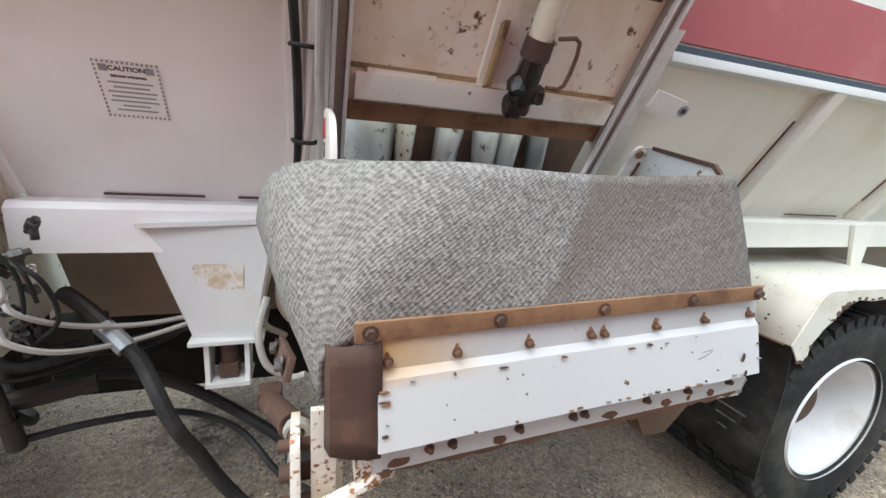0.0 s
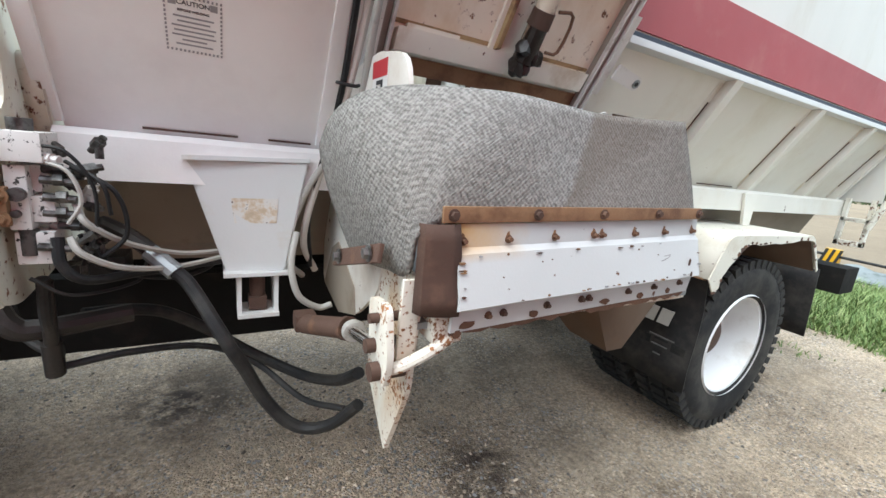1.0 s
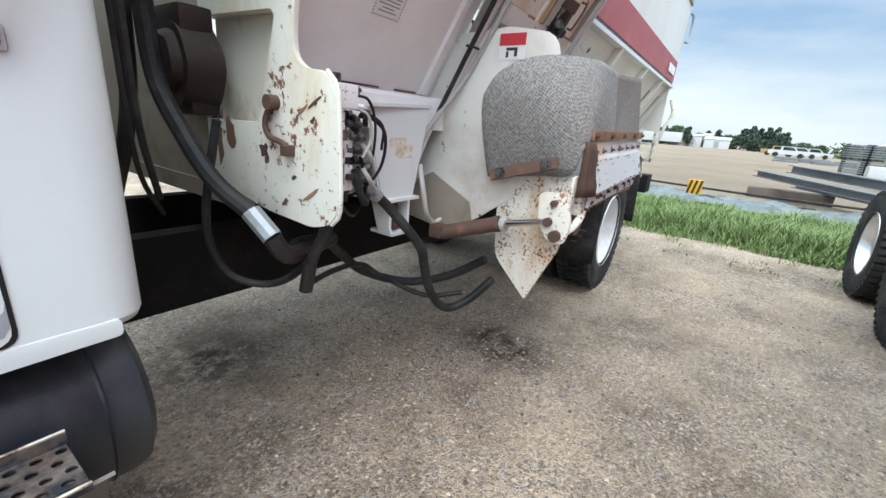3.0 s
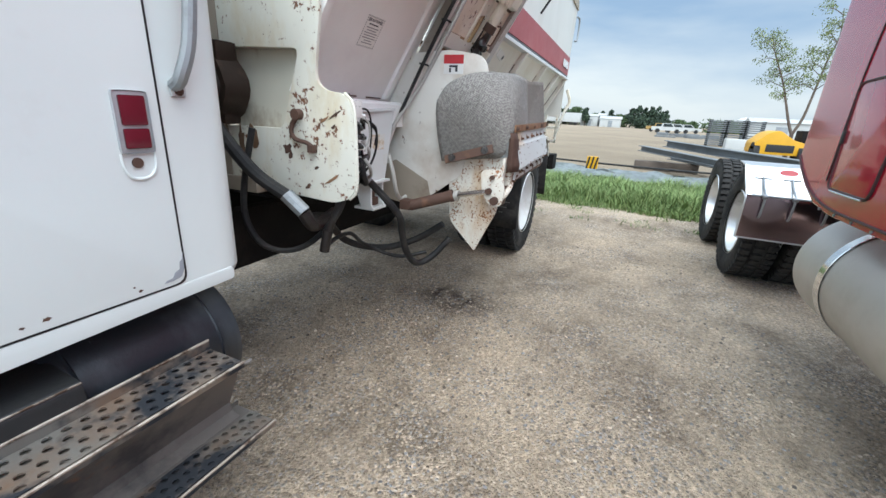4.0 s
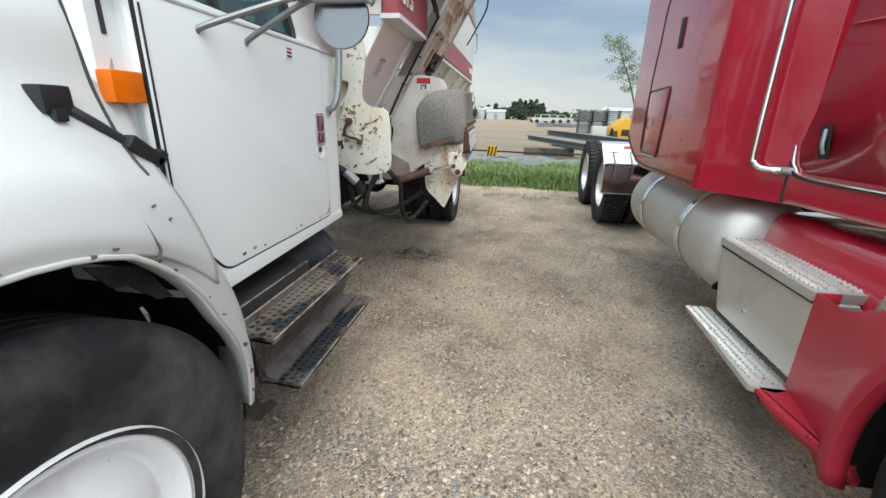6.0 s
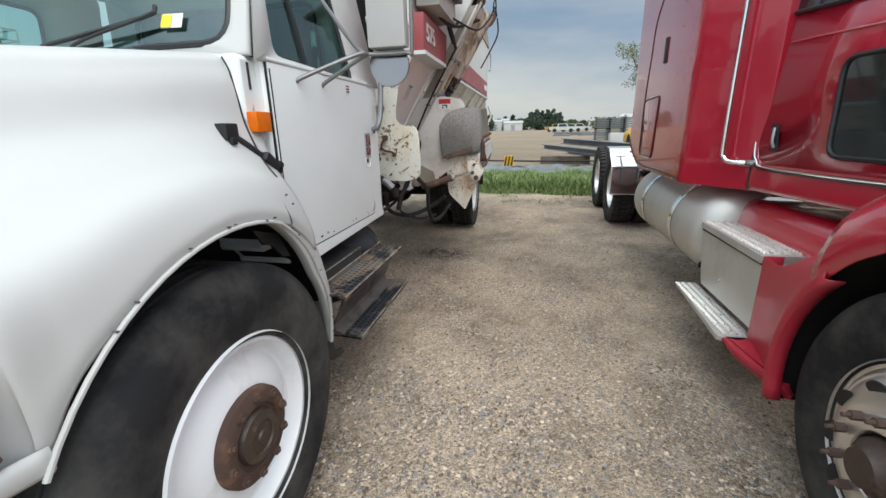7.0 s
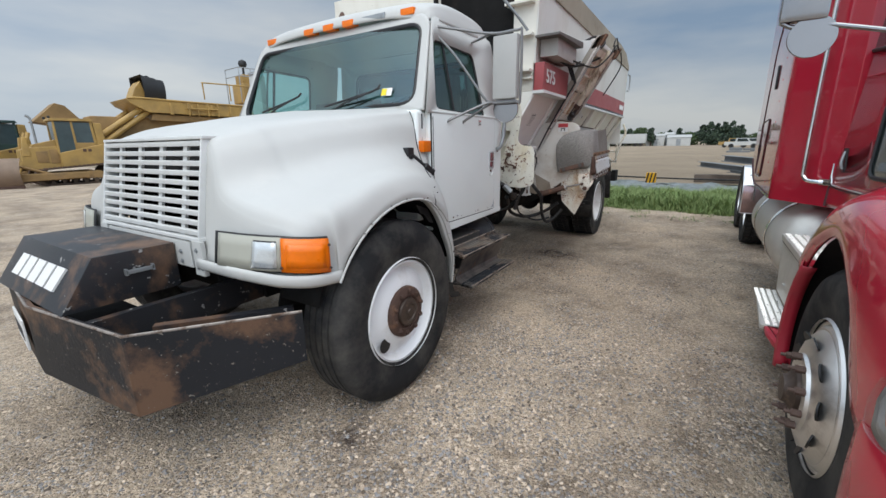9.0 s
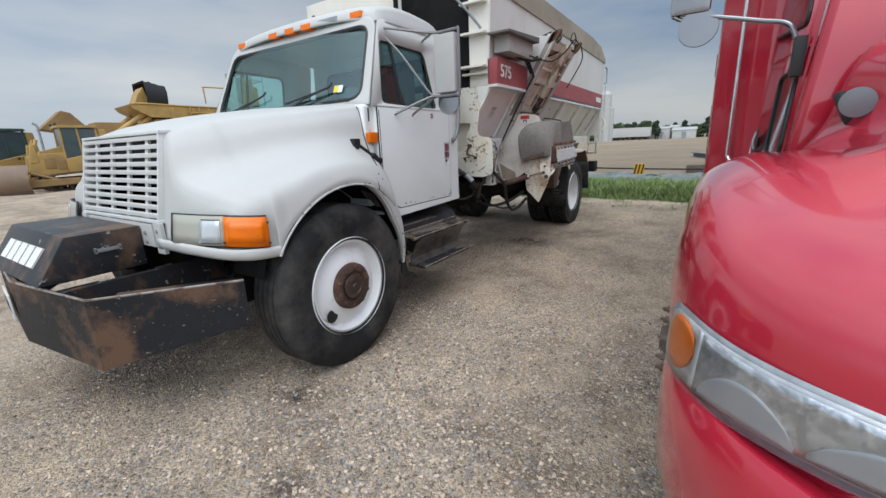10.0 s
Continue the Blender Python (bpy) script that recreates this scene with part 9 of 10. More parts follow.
        rows.append([Vector((0.27 + r * math.cos(t), y, 0.45 + r * math.sin(t))) for y in (-1.80, -2.0, -2.25, -2.45)])
    grid(bm, rows)
    part("wheel_liner", bm, frame_black, tractor, "black wheel arch liner", solid=0.006)


tank_alu = surface("dull brushed aluminium", (0.62, 0.605, 0.56), 0.5, metal=0.65, tone=0.1, bump=0.05, grime=(0.45, 0.43, 0.38), grime_scale=3, grime_at=(0.5, 0.85))
tread_alu = surface("bright tread strip", (0.72, 0.71, 0.68), 0.35, metal=0.8, tone=0.15, bump=0.5, bump_scale=160, spots=(0.12, 0.12, 0.11), spots_at=(0.60, 0.66), spots_scale=70)
tank_and_steps()


fender_mirror_grey = surface("dull mirror shell", (0.20, 0.20, 0.21), 0.3, metal=0.8, tone=0.2)
facet_chrome = surface("faceted reflector", (0.66, 0.68, 0.69), 0.22, metal=0.75, tone=0.35, tone_scale=26, bump=1.0, bump_scale=24, grime=(0.42, 0.43, 0.44), grime_at=(0.48, 0.56), grime_scale=30)
lamp_dome = surface("pale grey lower reflector", (0.40, 0.41, 0.415), 0.4, metal=0.4, tone=0.12)


def red_hood():
    st = [
        (-0.95, [(-2.40, 0.62), (-2.39, 0.78), (-2.42, 0.93), (-2.48, 1.0), (-2.55, 1.04), (-2.62, 1.08), (-2.72, 1.12), (RC, 1.14)]),
        (-0.86, [(-2.15, 0.62), (-2.135, 0.78), (-2.16, 0.95), (-2.25, 1.04), (-2.38, 1.09), (-2.50, 1.14), (-2.65, 1.19), (RC, 1.22)]),
        (-0.74, [(-1.975, 0.63), (-1.955, 0.78), (-1.985, 0.985), (-2.10, 1.09), (-2.26, 1.14), (-2.42, 1.18), (-2.60, 1.27), (RC, 1.31)]),
        (-0.55, [(-1.835, 0.64), (-1.815, 0.82), (-1.855, 1.045), (-1.99, 1.145), (-2.18, 1.19), (-2.36, 1.24), (-2.57, 1.37), (RC, 1.42)]),
        (-0.30, [(-1.752, 0.66), (-1.742, 0.88), (-1.785, 1.12), (-1.93, 1.21), (-2.13, 1.245), (-2.32, 1.30), (-2.53, 1.48), (RC, 1.54)]),
        (-0.05, [(-1.745, 0.94), (-1.735, 1.03), (-1.78, 1.18), (-1.92, 1.262), (-2.12, 1.288), (-2.30, 1.36), (-2.49, 1.57), (RC, 1.63)]),
        (0.27, [(-1.757, 1.085), (-1.755, 1.14), (-1.80, 1.225), (-1.93, 1.29), (-2.12, 1.30), (-2.33, 1.38), (-2.50, 1.65), (RC, 1.72)]),
        (0.55, [(-1.765, 0.99), (-1.755, 1.05), (-1.80, 1.17), (-1.93, 1.265), (-2.10, 1.285), (-2.27, 1.39), (-2.42, 1.70), (RC, 1.78)]),
        (0.74, [(-1.762, 0.815), (-1.750, 0.90), (-1.80, 1.07), (-1.92, 1.17), (-2.07, 1.20), (-2.20, 1.38), (-2.36, 1.74), (RC, 1.83)]),
    ]
    rows = lerp_rows([cat([(x, y, z) for y, z in p], 6) for x, p in st], 6)
    bm = B()
    grid(bm, rows)
    grid(bm, mirror_y(rows, RC))
    h = part("red_hood", bm, red_paint, tractor, "glossy red sloped hood and fender", smooth=1.2, solid=-0.012)
    # air intake and horn on the cowl
    bm = B()
    m = Matrix.Translation((0.70, -2.25, 1.45)) @ Matrix.Rotation(radians(-14), 4, "Z") @ Matrix.Rotation(radians(-24), 4, "X")
    box(bm, (-0.10, -0.03, -0.07), (0.10, 0.012, 0.07), 0.02, turn=m)
    part("air_intake", bm, plastic_black, h, "black air intake")
    bm = B()
    lathe(bm, [(0.0, 0.03), (0.03, 0.028), (0.05, 0.012), (0.056, 0.0), (0.0, -0.005)], (0.52, -2.255, 1.468), "x", 24)
    cyl(bm, (0.53, -2.255, 1.468), (0.60, -2.31, 1.44), 0.012, seg=8)
    part("fender_mirror", bm, fender_mirror_grey, h, "small round grey mirror")
    # headlamp that wraps the corner
    plan = cat([(-0.38, -1.742, 0), (-0.47, -1.765, 0), (-0.58, -1.812, 0), (-0.68, -1.875, 0), (-0.76, -1.955, 0), (-0.83, -2.06, 0), (-0.885, -2.18, 0), (-0.93, -2.31, 0)], 6)

    def band(a, b, lo, hi, out, mat, name, parent, label="", solid=0.008):
        k0, k1 = int(a * (len(plan) - 1)), int(b * (len(plan) - 1))
        rows2 = []
        for k in range(k0, k1 + 1):
            p = plan[k]
            dd = plan[min(k + 1, len(plan) - 1)] - plan[max(k - 1, 0)]
            nrm = Vector((dd.y, -dd.x, 0)).normalized()
            u = (k - k0) / max(1, k1 - k0)
            z0, z1 = lo(u), hi(u)
            row = []
            for s in range(7):
                t = s / 6
                bulge = 0.0
                q = p + nrm * (out + bulge)
                z = z0 + (z1 - z0) * t
                row.append(Vector((q.x, q.y, z)) - nrm * (0.09 * max(0.0, z - 0.74)))
            rows2.append(row)
        b2 = B()
        grid(b2, rows2)
        return part(name, b2, mat, parent, label, solid=solid)

    def lin(p, q):
        return lambda u: p + (q - p) * u

    def oval(base, top, e=0.35):
        return (lambda u: base(u) + (top(u) - base(u)) * 0.5 * (1 - (1 - abs(2 * u - 1) ** 6) ** e), lambda u: top(u) - (top(u) - base(u)) * 0.5 * (1 - (1 - abs(2 * u - 1) ** 6) ** e))
    lo, hi = oval(lin(0.700, 0.748), lin(0.915, 0.893), 0.3)
    hl = band(0.03, 0.995, lo, hi, 0.001, lamp_grey, "headlamp", tractor, "large clear headlamp with amber signal", 0.003)
    lo, hi = oval(lin(0.718, 0.760), lin(0.899, 0.880), 0.3)
    band(0.06, 0.985, lo, hi, 0.004, lamp_bowl_grey, "lamp_bowl", hl, "", 0.001)
    # leaf-shaped amber signal, then the clear bowls with grey domes below
    def leaf(u):
        return (0.815 + 0.01 * u) - 0.082 * max(0.0, 1 - (2 * u - 1) ** 2) ** 0.75
    band(0.10, 0.315, leaf, lambda u: 0.818 + 0.072 * max(0.0, 1 - (2 * u - 1) ** 2) ** 0.6, 0.011, amber, "turn_signal", hl, "amber turn signal", 0.003)
    band(0.345, 0.975, lin(0.738, 0.768), lin(0.888, 0.872), 0.009, facet_chrome, "reflector", hl, "bright faceted reflector", 0.003)
    for a, b, z0, h in ((0.365, 0.66, 0.742, 0.075), (0.69, 0.965, 0.760, 0.060)):
        band(a, b, lin(z0, z0 + 0.012), lambda u, z0=z0, h=h: z0 + 0.012 * u + 0.012 + h * math.sin(math.pi * min(1.0, max(0.0, u))) ** 0.7, 0.0125, lamp_dome, "lower_reflector", hl, "grey lower reflector", 0.003)
    band(0.667, 0.685, lin(0.756, 0.757), lin(0.884, 0.883), 0.0130, lamp_grey, "bowl_edge", hl, "", 0.003)
    band(0.322, 0.342, lin(0.735, 0.737), lin(0.893, 0.891), 0.0125, chrome_trim, "divider", hl, "", 0.003)
    lo, hi = oval(lin(0.708, 0.754), lin(0.907, 0.887), 0.3)
    band(0.045, 0.99, lo, hi, 0.020, lamp_glass, "lens", hl, "clear headlamp lens", 0.003)
    # painted bumper
    bp = cat([(-0.335, -1.742, 0), (-0.43, -1.748, 0), (-0.57, -1.782, 0), (-0.72, -1.85, 0), (-0.86, -1.96, 0), (-0.97, -2.12, 0), (-1.04, -2.35, 0), (-1.08, -2.7, 0), (-1.09, RC, 0)], 5)
    rows3 = []
    for i, p in enumerate(bp):
        u = i / (len(bp) - 1)
        top = 0.70 + 0.02 * min(1, u * 2.5)
        sec = ((0.06, top), (0.02, top + 0.005), (0.0, top - 0.03), (-0.006, top - 0.15), (0.0, 0.38), (0.02, 0.31), (0.07, 0.29))
        rows3.append([Vector((p.x + o * 1.0, p.y - o * 0.6, z)) for o, z in sec])
    bm = B()
    grid(bm, rows3)
    grid(bm, mirror_y(rows3, RC))
    part("bumper", bm, red_paint, tractor, "red painted bumper", smooth=1.0, solid=-0.01)
    # filler between hood and bumper
    rows4 = []
    for p in bp:
        rows4.append([Vector((p.x + 0.07, p.y - 0.06, 0.58)), Vector((p.x + 0.10, p.y - 0.07, 0.80))])
    bm = B()
    grid(bm, rows4)
    part("bumper_gap", bm, red_paint, tractor, solid=0.01)


lamp_bowl_grey = surface("pale grey lamp bowl", (0.52, 0.54, 0.55), 0.3, metal=0.4, tone=0.3, tone_scale=16, bump=0)
lamp_grey = surface("grey lamp bowl", (0.34, 0.36, 0.37), 0.3, metal=0.6, tone=0.3, tone_scale=20, bump=0)
chrome_trim = surface("bright lamp surround", (0.70, 0.71, 0.71), 0.3, metal=0.5, tone=0.08, bump=0)
red_hood()


def red_mirrors():
    bm = B()
    box(bm, (0.98, -1.72, 1.985), (1.06, -1.535, 2.45), 0.03)
    mi = part("wing_mirror", bm, mirror_chrome, tractor, "chrome wing mirror on a bent arm")
    bm = B()
    lathe(bm, [(0.0, 0.045), (0.045, 0.04), (0.08, 0.022), (0.094, 0.0), (0.092, -0.012), (0.0, -0.012)], (1.01, -1.672, 1.915), "x", 36)
    part("convex_mirror", bm, mirror_chrome, mi, "round convex mirror")
    bm = B()
    tube(bm, [(0.95, -2.10, 1.72), (0.95, -2.08, 1.80), (0.96, -2.04, 1.865), (0.99, -1.94, 1.90), (1.0, -1.80, 1.94), (1.01, -1.70, 1.965), (1.01, -1.60, 1.965), (1.01, -1.55, 1.99)], 0.011, 10, 6)
    part("arm", bm, mirror_chrome, mi)
    bm = B()
    box(bm, (0.92, -2.125, 1.62), (0.98, -2.075, 1.80), 0.012)
    part("arm_base", bm, plastic_black, mi)


red_mirrors()


# ---- beyond the yard ----
def grass_strip():
    rnd = random.Random(11)
    verts, faces = [], []

    def blade(x, y, z, h, lean, turn, w):
        k = len(verts)
        c, s = math.cos(turn), math.sin(turn)
        dx, dy = c * lean, s * lean
        px, py = -s * w, c * w
        verts.extend(((x - px, y - py, z), (x + px, y + py, z), (x + dx * 0.4 + px * 0.7, y + dy * 0.4 + py * 0.7, z + h * 0.6), (x + dx * 0.4 - px * 0.7, y + dy * 0.4 - py * 0.7, z + h * 0.6), (x + dx, y + dy, z + h)))
        faces.extend(((k, k + 1, k + 2, k + 3), (k + 3, k + 2, k + 4)))
    for i in range(80000):
        y = rnd.uniform(-7, 6.5)
        x = 7.85 + rnd.random() ** 1.15 * 3.3
        edge = 0.22 * noise.noise((y * 0.9, 0, 5)) + 0.1 * noise.noise((y * 3.1, 0, 2))
        u = x - 7.95 - edge
        if u < 0 and rnd.random() < 0.93:
            continue
        clump = 0.5 + 0.5 * noise.noise((x * 1.3, y * 1.3, 1))
        h = (0.07 + 0.20 * min(1, max(0.05, u) / 0.5)) * (0.35 + 1.1 * clump) * rnd.uniform(0.45, 1.25)
        blade(x, y, -0.01, h, h * rnd.uniform(0.2, 1.3), rnd.uniform(0, 6.28), rnd.uniform(0.003, 0.010))
    for i in range(1500):
        x, y = rnd.uniform(6.9, 8.1), rnd.uniform(-2.4, 1.0)
        if noise.noise((x * 2.2, y * 2.2, 8)) < 0.18:
            continue
        h = rnd.uniform(0.02, 0.06)
        blade(x, y, 0, h, h, rnd.uniform(0, 6.28), 0.006)
    me = bpy.data.meshes.new("grass")
    me.from_pydata(verts, [], faces)
    me.materials.append(grass_green)
    ob = new("grass", me)
    tagged(ob, "strip of rough green grass along the yard edge", "grass", kind="stuff")


def island_green(name, a, b, c, rough=0.7):
    m, n, l, p = node_mat(name)
    g = n.new("ShaderNodeNewGeometry")
    r = n.new("ShaderNodeValToRGB")
    r.color_ramp.elements[0].color, r.color_ramp.elements[1].color = (*a, 1), (*c, 1)
    e = r.color_ramp.elements.new(0.55)
    e.color = (*b, 1)
    l.new(g.outputs["Random Per Island"], r.inputs[0])
    l.new(r.outputs[0], p.inputs["Base Color"])
    p.inputs["Roughness"].default_value = rough
    p.inputs["Subsurface Weight"].default_value = 0.0
    return m


grass_green = island_green("grass blades", (0.07, 0.12, 0.03), (0.14, 0.215, 0.058), (0.27, 0.31, 0.12))
leaf_young = island_green("fine young leaves", (0.07, 0.10, 0.03), (0.13, 0.165, 0.055), (0.21, 0.24, 0.10))
leaf_dark = island_green("dark conifer leaves", (0.018, 0.032, 0.020), (0.03, 0.05, 0.03), (0.05, 0.075, 0.04), 0.9)
leaf_mid = island_green("mid green leaves", (0.035, 0.06, 0.025), (0.06, 0.095, 0.035), (0.09, 0.13, 0.055), 0.9)
bark = surface("grey brown bark", (0.13, 0.10, 0.08), 0.9, tone=0.3, bump=0.5, bump_scale=40)
grass_strip()


def leaf_cloud(name, centres, count, size, mat, parent, rnd, flat=0.8):
    verts, faces = [], []
    for i in range(count):
        c, r = rnd.choice(centres)
        while True:
            d = Vector((rnd.uniform(-1, 1), rnd.uniform(-1, 1), rnd.uniform(-1, 1)))
            if d.length < 1:
                break
        p = Vector(c) + Vector((d.x * r, d.y * r, d.z * r * flat))
        m = Euler((rnd.uniform(0, 6), rnd.uniform(0, 6), rnd.uniform(0, 6))).to_matrix()
        s = size * rnd.uniform(0.6, 1.4)
        k = len(verts)
        verts.extend([p + m @ Vector(q) * s for q in ((-0.5, 0, 0), (0, -0.28, 0.05), (0.6, 0, 0), (0, 0.28, 0.05))])
        faces.append((k, k + 1, k + 2, k + 3))
    root = parent
    at = root.location
    me = bpy.data.meshes.new(name)
    me.from_pydata([v - at for v in verts], [], faces)
    me.materials.append(mat)
    ob = new(name, me)
    ob.parent = parent
    return ob


def young_tree():
    rnd = random.Random(4)
    base = Vector(TREE)
    t = thing("young_tree", base, "young two-stemmed tree with sparse light leaves", "tree")
    bm = B()

    def limb(b2, pts, r0, r1):
        run = cat(pts, 3)
        for i in range(len(run) - 1):
            u, v = i / (len(run) - 1), (i + 1) / (len(run) - 1)
            cyl(b2, run[i], run[i + 1], r0 + (r1 - r0) * u, r0 + (r1 - r0) * v, seg=7)
    fork = base + Vector((0, 0.03, 1.25))
    limb(bm, [base, base + Vector((0.02, 0.02, 0.6)), fork], 0.10, 0.08)
    stems = ([fork, base + Vector((0.05, 0.30, 1.9)), base + Vector((0.1, 0.62, 2.8)), base + Vector((0.0, 0.98, 3.6)), base + Vector((-0.05, 1.45, 4.5)), base + Vector((0.05, 1.70, 5.2))],
             [fork, base + Vector((-0.05, -0.18, 2.0)), base + Vector((0.0, -0.30, 3.1)), base + Vector((0.1, -0.42, 4.2)), base + Vector((0.0, -0.55, 5.2)), base + Vector((0.0, -0.40, 6.2))])
    ends = []
    for s, stem in enumerate(stems):
        run = cat(stem, 4)
        limb(bm, stem, 0.065, 0.012)
        for i in range(17):
            o = run[8 + int((len(run) - 9) * i / 17)]
            a = i * 2.4 + s
            ln = rnd.uniform(0.45, 1.25) * (1.1 - 0.45 * i / 17)
            e = o + Vector((math.cos(a) * ln * 0.9, math.sin(a) * ln, ln * rnd.uniform(-0.05, 0.55)))
            mid = o.lerp(e, 0.5) + Vector((0, 0, 0.09))
            limb(bm, [o, mid, e], 0.02, 0.005)
            ends += [(e, rnd.uniform(0.2, 0.42)), (e.lerp(mid, 0.5), 0.25)]
            for k in range(2):
                e2 = mid + Vector((rnd.uniform(-0.5, 0.5), rnd.uniform(-0.5, 0.5), rnd.uniform(0.0, 0.45)))
                limb(bm, [mid, e2], 0.008, 0.003)
                ends.append((e2, rnd.uniform(0.15, 0.3)))
    part("trunk", bm, bark, t)
    leaf_cloud("crown", ends, 4600, 0.075, leaf_young, t, rnd)


TREE = (24.2, -7.36, 0.0)
young_tree()


def far_tree(x, y, h, w, dark, seed):
    rnd = random.Random(seed)
    t = thing("far_tree", (x, y, 0), "dark evergreen tree on the horizon" if dark else "leafy green tree on the horizon", "tree", "trees along the field edge")
    bm = B()
    cyl(bm, (x, y, 0), (x, y, h * 0.5), 0.25, 0.1, seg=8)
    part("trunk", bm, bark, t)
    cs = []
    for i in range(16):
        u = rnd.uniform(0.12, 0.95)
        rr = w * 0.5 * (1.05 - u if dark else math.sin(math.pi * min(0.97, u * 0.85 + 0.12)))
        a = rnd.uniform(0, 6.28)
        cs.append((Vector((x + rr * 0.6 * math.cos(a), y + rr * 0.6 * math.sin(a), h * u)), max(0.5, rr * 0.75)))
    leaf_cloud("crown", cs, 900, 0.75, leaf_dark if dark else leaf_mid, t, rnd, 0.9)


def far_row():
    rnd = random.Random(21)
    D = 150.0
    spec = [(-2.0, 6.6, 7.0, True), (-2.6, 7.2, 7.5, True), (-3.3, 6.3, 6.0, True), (-1.2, 6.4, 6.5, True), (-0.4, 6.9, 7.5, True), (0.3, 6.2, 6.0, True), (1.4, 4.0, 5.0, False), (2.6, 5.2, 4.5, True), (3.6, 4.6, 4.2, True), (4.6, 3.8, 4.5, False),
            (5.6, 5.2, 5.0, True), (6.5, 5.4, 7.0, False), (7.4, 4.8, 6.0, False), (8.2, 5.6, 7.0, True), (9.2, 4.8, 8.0, False), (10.2, 4.6, 8.0, False), (11.4, 4.4, 9.0, False), (12.8, 4.6, 9.0, False), (-5.0, 3.0, 5.0, False), (-6.4, 2.6, 4.0, False), (14.2, 4.5, 9.0, False), (16.0, 4.4, 9.0, False), (-8.5, 2.8, 7, False), (-10.5, 2.6, 7, False)]
    for i, (az, h, w, dark) in enumerate(spec):
        d = D + rnd.uniform(-8, 14)
        far_tree(0.5 + d * math.cos(radians(az)), -0.8 + d * math.sin(radians(az)), h, w, dark, 100 + i)


far_row()


def shed(az, d, w, h, depth, label, mat, roof=True):
    x, y = 0.5 + d * math.cos(radians(az)), -0.8 + d * math.sin(radians(az))
    t = thing("shed" if roof else "trailer", (x, y, 0), label, "building" if roof else "trailer")
    bm = B()
    base = 0.0 if roof else 0.9
    box(bm, (x, y - w / 2, base), (x + depth, y + w / 2, h), 0.03)
    part("wall" if roof else "body", bm, mat, t)
    if roof:
        bm = B()
        prism(bm, [(x - 0.2, h), (x + depth / 2, h + depth * 0.16), (x + depth + 0.2, h)], "y", y - w / 2 - 0.2, y + w / 2 + 0.2)
        part("roof", bm, galv_light, t)
        bm = B()
        box(bm, (x - 0.04, y - 0.6, 0), (x, y + 0.6, min(2.2, h * 0.8)))
        part("door", bm, galv, t)
    else:
        for k in (-0.4, -0.3, 0.3, 0.38):
            bm = B()
            cyl(bm, (x + 0.1, y + k * w, 0.5), (x + 0.4, y + k * w, 0.5), 0.5, seg=16)
            part("wheel", bm, tyre_rubber, t)


shed(2.6, 140, 6.0, 2.4, 5, "white shed at the far side of the field", cab_white_dimmed)
shed(8.9, 138, 13.0, 3.6, 3, "long white trailer across the field", cab_white_dimmed, False)
shed(5.1, 142, 5.0, 3.0, 4, "white shed among the trees", cab_white_dimmed)
shed(10.6, 150, 9.0, 3.2, 6, "pale shed behind the field", cab_white_dimmed)
shed(4.0, 146, 4.0, 3.4, 4, "white shed among the trees", cab_white_dimmed)
shed(-14.6, 62, 6.0, 2.3, 3, "long white building with blue windows", cab_white_dimmed)


def pickup(az, d, mat, label):
    x, y = 0.5 + d * math.cos(radians(az)), -0.8 + d * math.sin(radians(az))
    t = thing("pickup_truck", (x, y, 0), label, "car", "vehicles parked far off")
    bm = B()
    prism(bm, rounded([(y - 2.6, 0.5), (y - 2.6, 1.05), (y - 1.2, 1.1), (y - 0.6, 1.75), (y + 0.9, 1.75), (y + 1.0, 1.15), (y + 2.6, 1.1), (y + 2.6, 0.5)], 0.12), "x", x, x + 1.9)
    part("body", bm, mat, t)
    bm = B()
    prism(bm, [(y - 0.95, 1.15), (y - 0.5, 1.65), (y + 0.75, 1.65), (y + 0.8, 1.15)], "x", x - 0.01, x + 0.02)
    part("window", bm, dark_glass, t)
    for k in (-1.6, 1.6):
        bm = B()
        cyl(bm, (x - 0.02, y + k, 0.4), (x + 0.25, y + k, 0.4), 0.4, seg=18)
        part("wheel", bm, tyre_rubber, t)


pickup(-3.9, 88, cab_white_dimmed, "white pickup parked across the field")
pickup(-4.9, 96, cab_white_dimmed, "white pickup parked across the field")
pickup(-3.1, 98, yellow_paint, "yellow service truck parked across the field")
pickup(-6.0, 104, galv_light, "grey pickup parked across the field")


